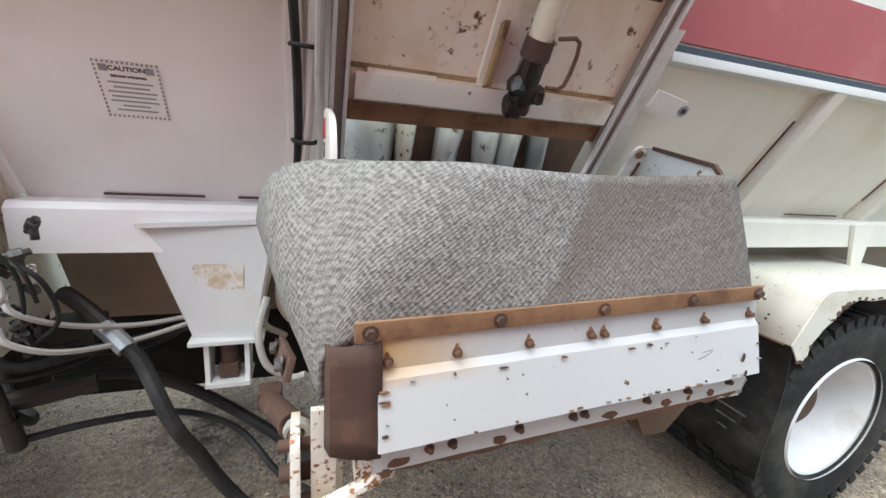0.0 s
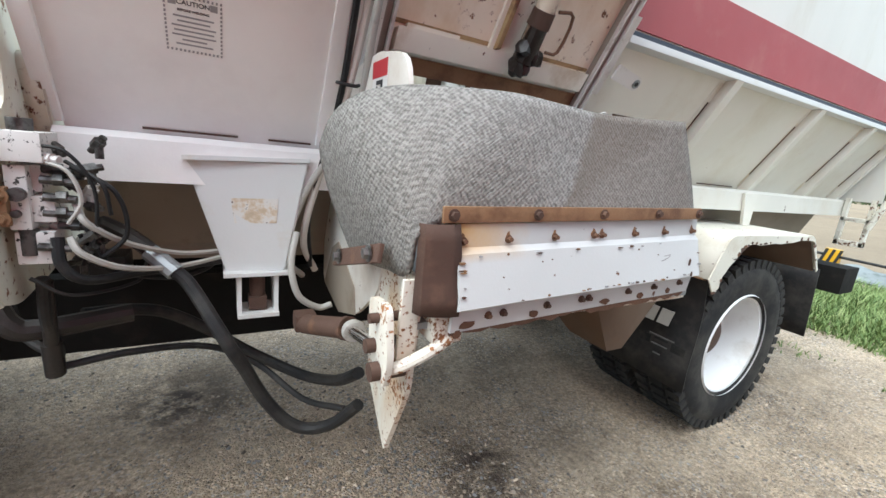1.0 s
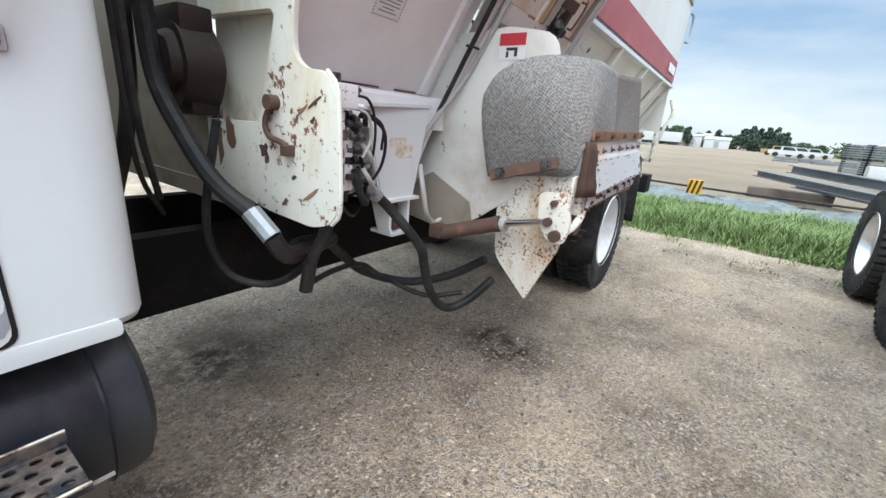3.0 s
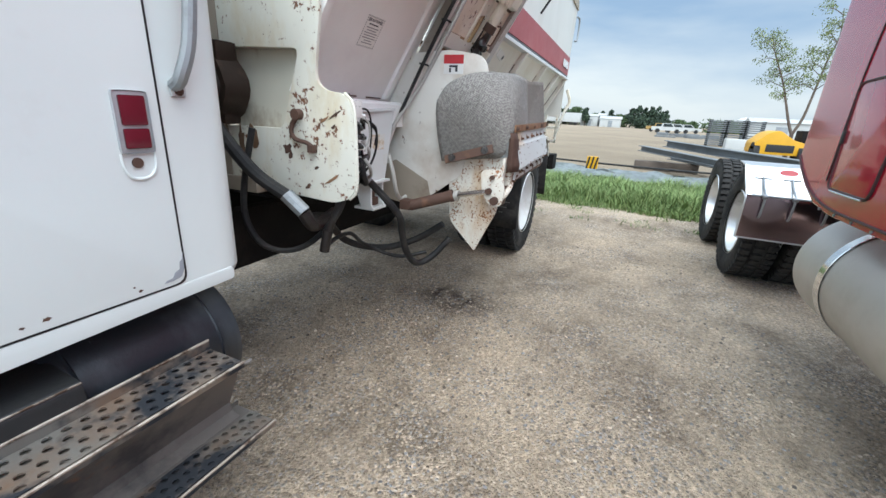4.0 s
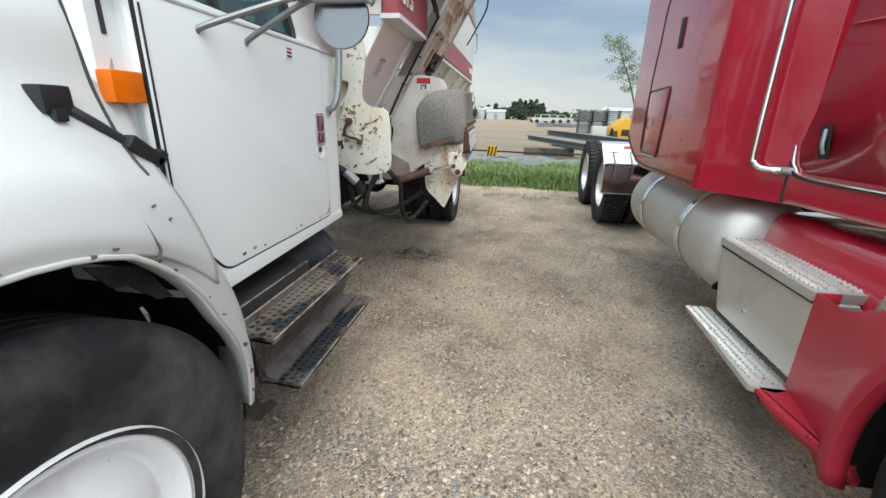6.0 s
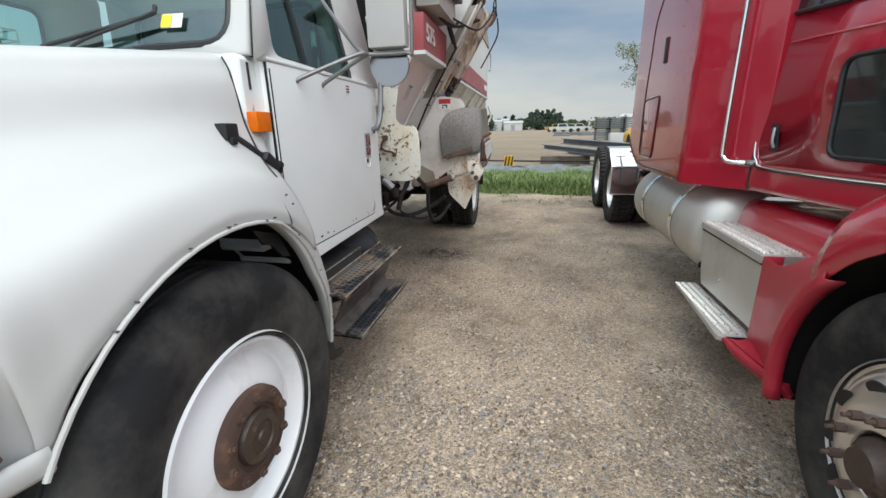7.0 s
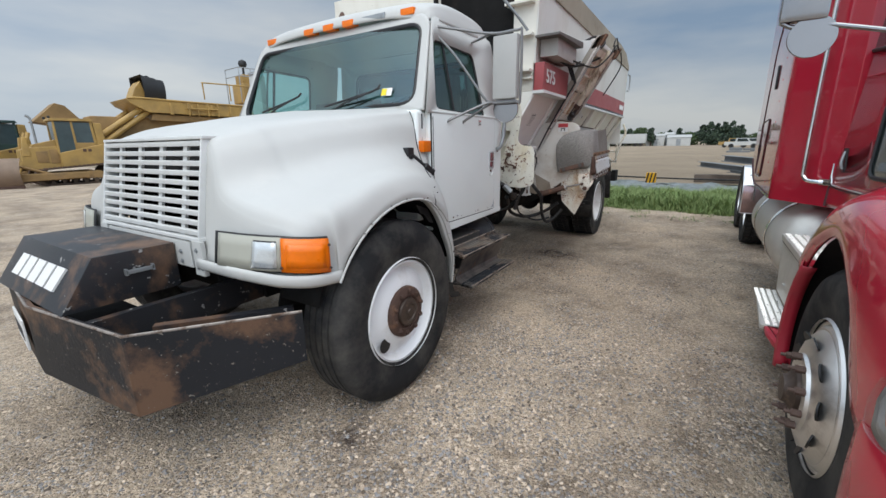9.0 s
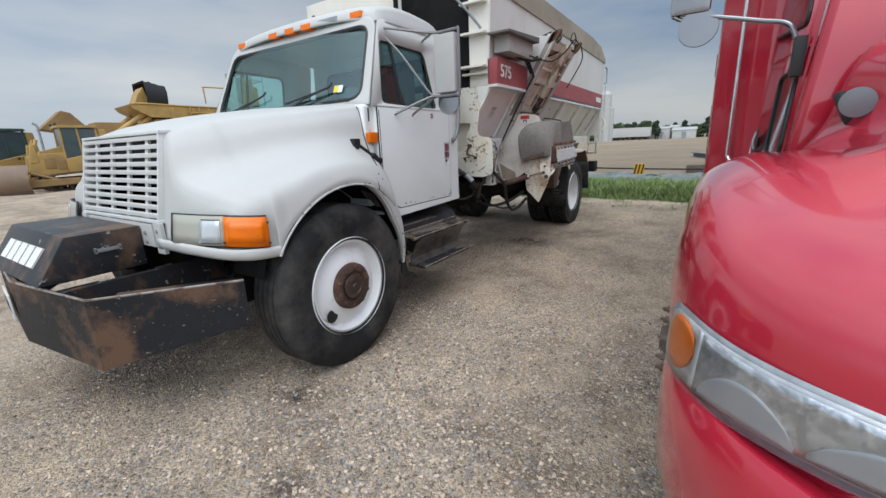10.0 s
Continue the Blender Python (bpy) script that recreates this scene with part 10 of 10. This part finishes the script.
def silos():
    for az, d, h, r in ((11.55, 120, 13.0, 1.5), (12.0, 122, 12.0, 1.5), (11.1, 121, 9.5, 1.3)):
        x, y = 0.5 + d * math.cos(radians(az)), -0.8 + d * math.sin(radians(az))
        t = thing("silo", (x, y, 0), "tall pale grain silo on the horizon", "silo", "grain silos")
        bm = B()
        lathe(bm, [(r, 0), (r, h - 1.0), (r * 0.4, h), (0, h)], (x, y, 0), "z", 24)
        part("tank", bm, galv_light, t)
        bm = B()
        cyl(bm, (x - r, y, 0), (x - r, y, h + 1), 0.1, seg=6)
        part("ladder", bm, galv, t)
    x, y = 0.5 + 160 * math.cos(radians(-11.3)), -0.8 + 160 * math.sin(radians(-11.3))
    t = thing("water_tower", (x, y, 0), "pale water tower on the horizon", "tower")
    bm = B()
    lathe(bm, [(0, 5.0), (1.6, 4.6), (2.3, 4.0), (2.3, 3.4), (1.2, 2.8), (0, 2.7)], (x, y, 0), "z", 20)
    part("tank", bm, cab_white_dimmed, t)
    for k in range(4):
        bm = B()
        a = k * math.pi / 2 + 0.7
        cyl(bm, (x + 1.6 * math.cos(a), y + 1.6 * math.sin(a), 0), (x + 1.2 * math.cos(a), y + 1.2 * math.sin(a), 3.2), 0.14, seg=6)
        part("leg", bm, galv, t)


silos()


def cable_barrier():
    bm = B()
    tube(bm, [(11.0, 7.0, 0.60), (11.15, 3.0, 0.53), (11.2, -0.1, 0.45), (11.25, -3.0, 0.44), (11.3, -7.0, 0.50)], 0.022, 8, 8)
    c = tagged(part("barrier_cable", bm, rubber), "thick black barrier cable with striped sleeves", "cable")
    for y, z in ((-0.12, 0.45), (1.55, 0.49), (2.1, 0.505)):
        t = thing("marker_sleeve", (11.2, y, z), "yellow and black striped warning sleeve on the cable", "marker", "striped sleeves")
        w, h = (0.13, 0.14) if y < 1 else (0.10, 0.11)
        bm = B()
        box(bm, (11.14, y - w, z - h), (11.26, y + w, z + h), 0.02)
        part("sleeve", bm, bright_yellow, t)
        for k in (-0.09, 0.0, 0.09):
            bm = B()
            prism(bm, [(y + k - 0.045, z + h * 0.98), (y + k - 0.005, z + h * 0.98), (y + k + 0.045, z - h * 0.98), (y + k + 0.005, z - h * 0.98)], "x", 11.134, 11.139)
            part("stripe", bm, plastic_black, t)
    for y in (7.0, -7.0):
        bm = B()
        cyl(bm, (11.15, y, 0), (11.15, y, 0.75), 0.06, seg=12)
        tagged(part("barrier_post", bm, galv), "short steel barrier post in the grass", "post")


cable_barrier()


def yard_stuff():
    rnd = random.Random(9)
    # silver sheeting in the grass
    bm = B()
    rows = []
    for i in range(14):
        x = 12.0 + i * 0.1
        rows.append([Vector((x + 0.15 * noise.noise((j * 0.2, i, 2)), -3.2 + j * 0.16, 0.02 + 0.26 * math.sin(math.pi * i / 13) * (0.5 + 0.8 * abs(noise.noise((j * 0.25, i * 0.3, 4)))))) for j in range(52)])
    grid(bm, rows)
    tagged(part("plastic_sheet", bm, silver_sheet), "crumpled silver plastic sheeting lying in the grass", "sheet")
    # steel beams
    for (x0, y0, z0), (x1, y1, z1), hgt in (((16.4, -1.25, 0.52), (11.9, -3.6, 0.42), 0.17), ((16.0, -1.95, 0.72), (11.7, -4.2, 0.62), 0.20), ((16.6, -2.2, 0.30), (12.0, -4.6, 0.28), 0.22)):
        a, b = Vector((x0, y0, z0)), Vector((x1, y1, z1))
        d = (b - a)
        m = Matrix.Translation(a) @ d.to_track_quat("X", "Z").to_matrix().to_4x4()
        ln, w = d.length, 0.13
        bm = B()
        for lo, hi in (((0, -w, hgt - 0.02), (ln, w, hgt)), ((0, -w, 0), (ln, w, 0.02)), ((0, -0.012, 0.02), (ln, 0.012, hgt - 0.02))):
            box(bm, lo, hi, turn=m)
        tagged(part("steel_beam", bm, beam_grey), "long grey steel beam lying on blocks", "beam", "steel beams")
    for x, y in ((15.6, -2.0), (12.6, -3.9)):
        bm = B()
        box(bm, (x - 0.2, y - 0.9, 0), (x + 0.2, y + 0.9, 0.27), 0.02)
        tagged(part("timber_block", bm, bark), "dark timber block under the steel beams", "timber")
    # stacks of grey slatted crates
    for k in range(3):
        az = -8.9 - k * 1.75
        d = 40.0
        x, y = 0.5 + d * math.cos(radians(az)), -0.8 + d * math.sin(radians(az))
        t = thing("crate_stack", (x, y, 0), "stack of dark grey slatted crates", "crates", "crate stacks")
        for lv in range(2):
            for s in range(6):
                bm = B()
                z = 0.1 + lv * 1.0 + s * 0.15
                box(bm, (x, y - 0.56, z), (x + 0.9, y + 0.56, z + 0.09), 0.01)
                part("slat", bm, beam_grey, t)
            for q in (-0.5, 0.5):
                bm = B()
                box(bm, (x + 0.05, y + q - 0.05, lv * 1.0 + 0.02), (x + 0.85, y + q + 0.05, lv * 1.0 + 1.0))
                part("post", bm, frame_black, t)
    x, y = 0.5 + 34 * math.cos(radians(-11.0)), -0.8 + 34 * math.sin(radians(-11.0))
    bm = B()
    box(bm, (x, y - 0.6, 0), (x + 0.9, y + 0.6, 0.75), 0.06)
    tagged(part("white_tank", bm, cab_white_dimmed), "white plastic tank beside the crates", "tank")
    # yellow engine of a small roller
    x, y = 22.0, -6.45
    t = thing("yellow_machine", (x, y, 0), "bright yellow construction machine with rounded hood", "machine")
    bm = B()
    prism(bm, rounded([(y - 0.85, 0.45), (y - 0.85, 0.95), (y - 0.45, 1.05), (y + 0.1, 1.42), (y + 0.45, 1.30), (y + 0.85, 0.90), (y + 0.85, 0.45)], 0.12), "x", x, x + 1.6, 0.05)
    part("hood", bm, bright_yellow, t)
    bm = B()
    box(bm, (x - 0.02, y - 0.5, 0.55), (x, y + 0.45, 0.85), 0.01)
    part("grille", bm, plastic_black, t)
    for q in (-0.75, 0.75):
        bm = B()
        cyl(bm, (x + 0.3, y + q - 0.1, 0.45), (x + 0.3, y + q + 0.1, 0.45), 0.45, seg=20)
        part("wheel", bm, tyre_rubber, t)
    bm = B()
    box(bm, (x + 0.6, y - 1.5, 0.5), (x + 1.4, y - 0.8, 1.45), 0.04)
    part("rear_body", bm, frame_black, t)
    # pallets and low clutter in the field
    for k in range(10):
        az = -3.4 - k * 0.6
        d = rnd.uniform(58, 80)
        x, y = 0.5 + d * math.cos(radians(az)), -0.8 + d * math.sin(radians(az))
        bm = B()
        box(bm, (x, y - rnd.uniform(0.5, 1.4), 0), (x + 1, y + rnd.uniform(0.5, 1.4), rnd.uniform(0.15, 0.45)), 0.03)
        tagged(part("pallet", bm, beam_grey), "low grey pallet lying in the field", "pallet", "pallets in the field")


silver_sheet = surface("silver plastic sheet", (0.17, 0.19, 0.19), 0.55, metal=0.1, tone=0.35, grime=(0.08, 0.095, 0.085), grime_at=(0.48, 0.62), grime_scale=5)
beam_grey = surface("grey weathered steel", (0.16, 0.17, 0.175), 0.6, metal=0.2, tone=0.25, grime=(0.13, 0.13, 0.13), grime_scale=4)
yard_stuff()


# ---- earthmovers on the other side of the white truck ----
def bulldozer(base, turn, paint, cab_mat, label, blade_turn=0):
    """Side on: the blade at -x, the cab amidships, tracks below."""
    t = thing("bulldozer", base, label, "bulldozer", "earthmovers")
    m = Matrix.Translation(base) @ Matrix.Rotation(radians(turn), 4, "Z") @ Matrix.Diagonal((0.60, 0.72, 0.765, 1.0))

    def put(name, bm, mat, parent=None, lab="", bevel=0.02):
        bmesh.ops.transform(bm, matrix=m, verts=bm.verts)
        return part(name, bm, mat, parent or t, lab, bevel=bevel)
    for y in (-1.05, 1.05):
        # track chain: a band of shoes round sprocket and idler
        loop = rounded([(-2.45, 0.35), (-2.1, 0.0), (1.9, 0.0), (2.35, 0.45), (2.1, 1.02), (1.5, 1.12), (-1.9, 0.92), (-2.4, 0.75)], [0.2, 0.2, 0.25, 0.3, 0.2, 0.15, 0.2, 0.15], 5)
        inner = [(x * 0.93, 0.09 + (z - 0.0) * 0.84) for x, z in loop]
        bm = B()
        k = len(loop)
        for side in (y - 0.3, y + 0.3):
            ring_sheet(bm, loop, inner, lambda u, w: (u, side, w))
        grid(bm, [[Vector((u, q, w)) for u, w in loop + loop[:1]] for q in (y - 0.3, y + 0.3)])
        grid(bm, [[Vector((u, q, w)) for u, w in inner + inner[:1]] for q in (y - 0.3, y + 0.3)])
        tr = put("track", bm, track_dirt, None, "dirty brown steel track", 0)
        run = [Vector((x, 0, z)) for x, z in loop]
        length = [(run[(i + 1) % k] - run[i]).length for i in range(k)]
        total, step = sum(length), sum(length) / 40
        at, seg = 0.0, 0
        for j in range(40):
            while at > length[seg]:
                at -= length[seg]
                seg = (seg + 1) % k
            d = (run[(seg + 1) % k] - run[seg]).normalized()
            p = run[seg] + d * at
            mm = Matrix.Translation((p.x, y, p.z)) @ Matrix.Rotation(-math.atan2(d.z, d.x), 4, "Y")
            bm = B()
            box(bm, (-0.06, -0.32, -0.03), (0.06, 0.32, 0.035), turn=mm)
            put("track_shoe", bm, dark_rust, tr, "", 0)
            at += step
        bm = B()
        prism(bm, rounded([(-1.9, 0.30), (1.5, 0.30), (1.6, 0.55), (1.1, 0.74), (-1.5, 0.70), (-1.95, 0.55)], 0.08), "y", y - 0.22, y + 0.22)
        put("track_frame", bm, yellow_dirty, tr, "dusty brown track frame")
        for i in range(6):
            bm = B()
            cyl(bm, (-1.6 + i * 0.6, y - 0.24, 0.22), (-1.6 + i * 0.6, y + 0.24, 0.22), 0.13, seg=14)
            put("roller", bm, track_dirt, tr, "", 0)
        for x, z, r in ((1.80, 0.55, 0.42), (-2.0, 0.42, 0.34)):
            bm = B()
            lathe(bm, [(0.08, -0.16), (r, -0.10), (r, 0.10), (0.08, 0.16)], (x, y, z), "y", 20)
            put("sprocket", bm, track_dirt, tr, "", 0)
    # lower body, engine hood and grille
    bm = B()
    prism(bm, rounded([(-2.85, 1.05), (-2.8, 1.95), (-2.2, 2.08), (-0.6, 2.12), (-0.6, 1.0), (-2.3, 0.85)], 0.08), "y", -0.75, 0.75)
    lb = put("front_body", bm, paint, None, "dusty yellow radiator guard and engine side")
    bm = B()
    prism(bm, rounded([(-2.15, 2.05), (-2.05, 2.22), (-0.7, 2.5), (-0.7, 2.05)], 0.06), "y", -0.55, 0.55)
    put("engine_hood", bm, paint, lb)
    for x0, x1, z0, z1 in ((-2.05, -1.45, 1.25, 1.85), (-1.35, -0.75, 1.2, 1.95)):
        bm = B()
        box(bm, (x0, -0.775, z0), (x1, -0.745, z1), 0.02)
        put("side_panel", bm, yellow_dirty, lb, "perforated engine side panel")
    bm = B()
    prism(bm, rounded([(-0.85, 1.0), (-0.85, 1.75), (1.85, 2.25), (2.05, 1.9), (2.0, 1.05)], 0.07), "y", -1.0, 1.0)
    fb = put("rear_body", bm, paint, None, "yellow fender and tank")
    for x in (0.45, 0.75):
        bm = B()
        box(bm, (x, -1.015, 1.80), (x + 0.2, -1.0, 1.95), 0.01)
        put("marking", bm, dark_rust, fb)
    # cab: posts, lower panels, roof and glass
    bm = B()
    box(bm, (-0.80, -0.80, 1.62), (1.40, 0.80, 1.74))
    cb = put("cab", bm, cab_mat, None, "cab with dark tinted windows", 0.01)
    for y in (-0.82, 0.74):
        for pts in ([(-0.92, 1.7), (-0.86, 3.5), (-0.74, 3.5), (-0.78, 1.7)], [(0.12, 1.75), (0.10, 3.5), (0.22, 3.5), (0.26, 1.75)], [(1.25, 2.1), (1.18, 3.5), (1.32, 3.5), (1.42, 2.1)]):
            bm = B()
            prism(bm, pts, "y", y, y + 0.08)
            put("post", bm, cab_mat, cb, "", 0.01)
        bm = B()
        prism(bm, [(0.14, 1.75), (0.14, 2.3), (1.40, 2.3), (1.40, 1.75)], "y", y, y + 0.08)
        put("lower_panel", bm, cab_mat, cb, "", 0.01)
    for y in (-0.79, 0.78):
        for pts, nm in (([(-0.80, 1.74), (-0.76, 3.45), (0.12, 3.45), (0.14, 1.78)], "door_glass"), ([(0.25, 2.3), (0.23, 3.42), (1.20, 3.42), (1.27, 2.3)], "window")):
            bm = B()
            prism(bm, rounded(pts, 0.06), "y", y - 0.008, y + 0.008)
            put(nm, bm, dozer_glass, cb, "", 0)
    bm = B()
    box(bm, (-0.82, -0.74, 2.05), (-0.80, 0.74, 3.45))
    put("windscreen", bm, dozer_glass, cb, "", 0)
    bm = B()
    prism(bm, rounded([(-0.98, 3.48), (-0.94, 3.62), (1.30, 3.62), (1.42, 3.48)], 0.04), "y", -0.92, 0.92)
    put("roof", bm, cab_mat, cb)
    for y in (-0.7, 0.7):
        bm = B()
        box(bm, (-1.02, y - 0.09, 3.62), (-0.88, y + 0.09, 3.74), 0.02)
        put("work_lamp", bm, plastic_black, cb)
    bm = B()
    prism(bm, rounded([(1.42, 2.15), (1.38, 3.42), (1.85, 3.40), (1.98, 2.2)], 0.06), "y", -0.85, 0.85)
    put("rops_housing", bm, paint, fb)
    bm = B()
    tube(bm, [(-1.72, 0.3, 2.2), (-1.72, 0.3, 3.3), (-1.76, 0.3, 3.65), (-1.95, 0.3, 3.78)], 0.07, 10, 3)
    put("exhaust", bm, galv, lb, "", 0)
    # lift rams, arms and blade
    for y in (-0.62, 0.62):
        bm = B()
        cyl(bm, (-2.15, y, 2.85), (-2.62, y, 1.75), 0.11, seg=12)
        cyl(bm, (-2.62, y, 1.75), (-3.05, y, 0.75), 0.05, seg=10)
        put("lift_ram", bm, paint, None, "yellow blade lift ram", 0)
        bm = B()
        prism(bm, rounded([(-2.75, 1.6), (-2.55, 2.6), (-2.35, 2.6), (-2.3, 1.6)], 0.05), "y", y - 0.16, y + 0.16)
        put("ram_yoke", bm, paint)
    for y in (-1.5, 1.5):
        bm = B()
        prism(bm, [(-3.2, 0.3), (-3.2, 0.72), (0.4, 0.66), (0.4, 0.38)], "y", y - 0.11, y + 0.11)
        put("push_arm", bm, yellow_dirty)
        bm = B()
        cyl(bm, (-3.25, y, 1.15), (-1.6, y, 0.62), 0.07, seg=10)
        put("tilt_brace", bm, yellow_dirty, None, "", 0)
    bm = B()
    rows = []
    for i in range(11):
        a2 = i / 10
        rows.append([Vector((-3.75 + 0.42 * (2 * a2 - 0.9) ** 2 + 0.10 * abs(y / 2.1) ** 3, y, 0.03 + 1.5 * a2)) for y in (-2.1, -1.8, -1, 0, 1, 1.8, 2.1)])
    grid(bm, rows)
    bmesh.ops.solidify(bm, geom=bm.faces[:], thickness=0.07)
    swing = Matrix.Translation((-3.3, -1.9, 0)) @ Matrix.Rotation(radians(blade_turn), 4, "Z") @ Matrix.Translation((3.3, 1.9, 0))
    bmesh.ops.transform(bm, matrix=swing, verts=bm.verts)
    bl = put("blade", bm, blade_brown, None, "rusty brown dozer blade", 0)
    bm = B()
    box(bm, (-3.50, -2.12, 0.0), (-3.42, 2.12, 0.14), 0.01)
    bmesh.ops.transform(bm, matrix=swing, verts=bm.verts)
    put("cutting_edge", bm, dark_rust, bl)


yellow_dirty = surface("dirty brown yellow steel", (0.27, 0.16, 0.06), 0.7, tone=0.3, grime=(0.12, 0.08, 0.05), grime_scale=1.5)
track_dirt = surface("dirty track steel", (0.07, 0.048, 0.032), 0.85, tone=0.3, grime=(0.14, 0.095, 0.055), grime_scale=3)
blade_brown = surface("worn brown blade", (0.20, 0.13, 0.085), 0.6, tone=0.25, grime=(0.12, 0.08, 0.05), grime_scale=2)
dozer_glass = surface("dusty dark glass", (0.05, 0.075, 0.08), 0.15, tone=0.3, bump=0)
green_dark = surface("dark green cab paint", (0.03, 0.06, 0.055), 0.4, tone=0.2)
bulldozer((5.25, 22.6, 0), -6, yellow_paint, yellow_paint, "yellow bulldozer with dark cab windows on the far yard", 62)
bulldozer((3.35, 25.5, 0), 10, yellow_paint, green_dark, "bulldozer with dark green cab on the far yard")


def scraper():
    t = thing("motor_scraper", (9.6, 22.4, 0), "large yellow motor scraper with raised black bucket", "scraper", "earthmovers")
    m = Matrix.Translation((6.9, 23.6, -0.12)) @ Matrix.Rotation(radians(-6), 4, "Z")

    def put(name, bm, mat, parent=None, lab=""):
        bmesh.ops.transform(bm, matrix=m, verts=bm.verts)
        return part(name, bm, mat, parent or t, lab, bevel=0.02)
    bm = B()
    prism(bm, [(0.85, 3.92), (1.0, 3.70), (1.7, 3.32), (8.5, 3.20), (8.5, 3.85), (3.4, 3.92), (1.4, 3.97)], "y", -1.3, 1.3)
    hull = put("bowl", bm, yellow_paint, None, "long yellow scraper bowl with tapered lip")
    bm = B()
    tube(bm, [(0.87, -1.3, 3.92), (1.4, -1.31, 3.97), (3.4, -1.31, 3.92), (8.5, -1.31, 3.86)], 0.05, 8, 3)
    put("lip", bm, yellow_paint, hull)
    # brown colour here stands in for the shade below the bowl
    bm = B()
    prism(bm, [(1.9, 3.26), (1.8, 2.95), (8.4, 2.85), (8.4, 3.14)], "y", -1.15, 1.15)
    put("under_frame", bm, yellow_dirty, hull, "shadowed brown frame under the bowl")
    for x in (2.6, 3.6, 4.6, 5.6, 6.6):
        bm = B()
        prism(bm, [(x, 3.25), (x + 0.05, 3.82), (x + 0.15, 3.82), (x + 0.2, 3.25)], "y", -1.36, -1.29)
        put("stiffener", bm, yellow_paint, hull)
    bm = B()
    box(bm, (3.4, -1.5, 3.55), (5.0, -1.36, 3.62))
    for x in (3.45, 3.9, 4.4, 4.92):
        box(bm, (x, -1.5, 3.2), (x + 0.06, -1.44, 3.85))
    put("ladder", bm, yellow_paint, hull)
    for a, b in (((1.5, -0.9, 3.5), (-0.6, -0.9, 2.0)), ((1.75, -0.9, 3.35), (-0.2, -0.9, 1.9)), ((1.5, 0.9, 3.5), (-0.6, 0.9, 2.0))):
        bm = B()
        cyl(bm, a, b, 0.13, seg=8)
        put("arm", bm, yellow_paint)
    bm = B()
    rows = []
    for i in range(8):
        u = i / 7
        rows.append([Vector((1.75 + 0.95 * u + 0.10 * noise.noise((u * 4, w * 3, 2)), y, 4.0 + w * (1.12 - 0.22 * u + 0.10 * noise.noise((u * 5, w, 7))))) for w, y in ((0.0, -0.9), (0.35, -1.0), (0.7, -0.98), (1.0, -0.85), (1.0, 0.85), (0.6, 0.95), (0.0, 0.9))])
    grid(bm, rows)
    bmesh.ops.solidify(bm, geom=bm.faces[:], thickness=0.05)
    put("bucket", bm, plastic_black, None, "dented black bucket resting on top")
    bm = B()
    prism(bm, [(1.3, 3.98), (1.55, 4.55), (1.8, 4.85), (2.0, 3.98)], "y", -0.5, 0.5)
    put("bucket_frame", bm, yellow_paint)
    for x in (4.4, 5.8, 7.2):
        bm = B()
        cyl(bm, (x, -1.3, 4.1), (x, -1.3, 4.95), 0.035, seg=8)
        put("rail_post", bm, yellow_paint)
    bm = B()
    tube(bm, [(4.4, -1.3, 4.6), (4.4, -1.3, 4.9), (4.6, -1.3, 4.95), (7.2, -1.3, 4.98)], 0.035, 8, 4)
    put("hand_rail", bm, yellow_paint)
    bm = B()
    box(bm, (6.75, -1.0, 4.1), (7.65, 0.3, 5.2), 0.05)
    box(bm, (6.9, -0.8, 5.2), (7.5, 0.1, 5.72), 0.05)
    tw = put("engine_pod", bm, yellow_paint, None, "yellow engine pod with stack")
    bm = B()
    lathe(bm, [(0, 0.25), (0.2, 0.15), (0.24, 0), (0.2, -0.15), (0, -0.25)], (7.2, -0.4, 6.35), "z", 16)
    cyl(bm, (7.2, -0.4, 5.7), (7.2, -0.4, 6.2), 0.07, seg=8)
    put("air_cleaner", bm, plastic_black, tw)
    for x, y in ((6.5, -1.2), (7.2, -1.2), (7.9, -1.2), (6.5, 0.4), (7.9, 0.4)):
        bm = B()
        cyl(bm, (x, y, 4.1), (x, y, 6.0), 0.03, seg=6)
        put("cage_post", bm, galv, tw)
    for z in (5.55, 6.0):
        bm = B()
        tube(bm, [(6.5, 0.4, z), (6.5, -1.2, z), (7.9, -1.2, z), (7.9, 0.4, z)], 0.03, 6, 0)
        put("cage_rail", bm, galv, tw)
    for x in (1.2, 7.2):
        for y in (-1.2, 1.2):
            bm = B()
            cyl(bm, (x, y - 0.35, 1.1), (x, y + 0.35, 1.1), 1.1, seg=28)
            put("wheel", bm, tyre_rubber)
    bm = B()
    box(bm, (-0.5, -0.7, 1.4), (8.4, 0.7, 3.1), 0.05)
    put("chassis", bm, yellow_dirty, None)
    # raised apron behind
    bm = B()
    prism(bm, [(-2.25, 2.85), (-1.35, 3.72), (-1.0, 3.62), (-0.55, 3.05), (-0.9, 2.6)], "y", 1.0, 2.2)
    put("apron", bm, yellow_dirty)


scraper()
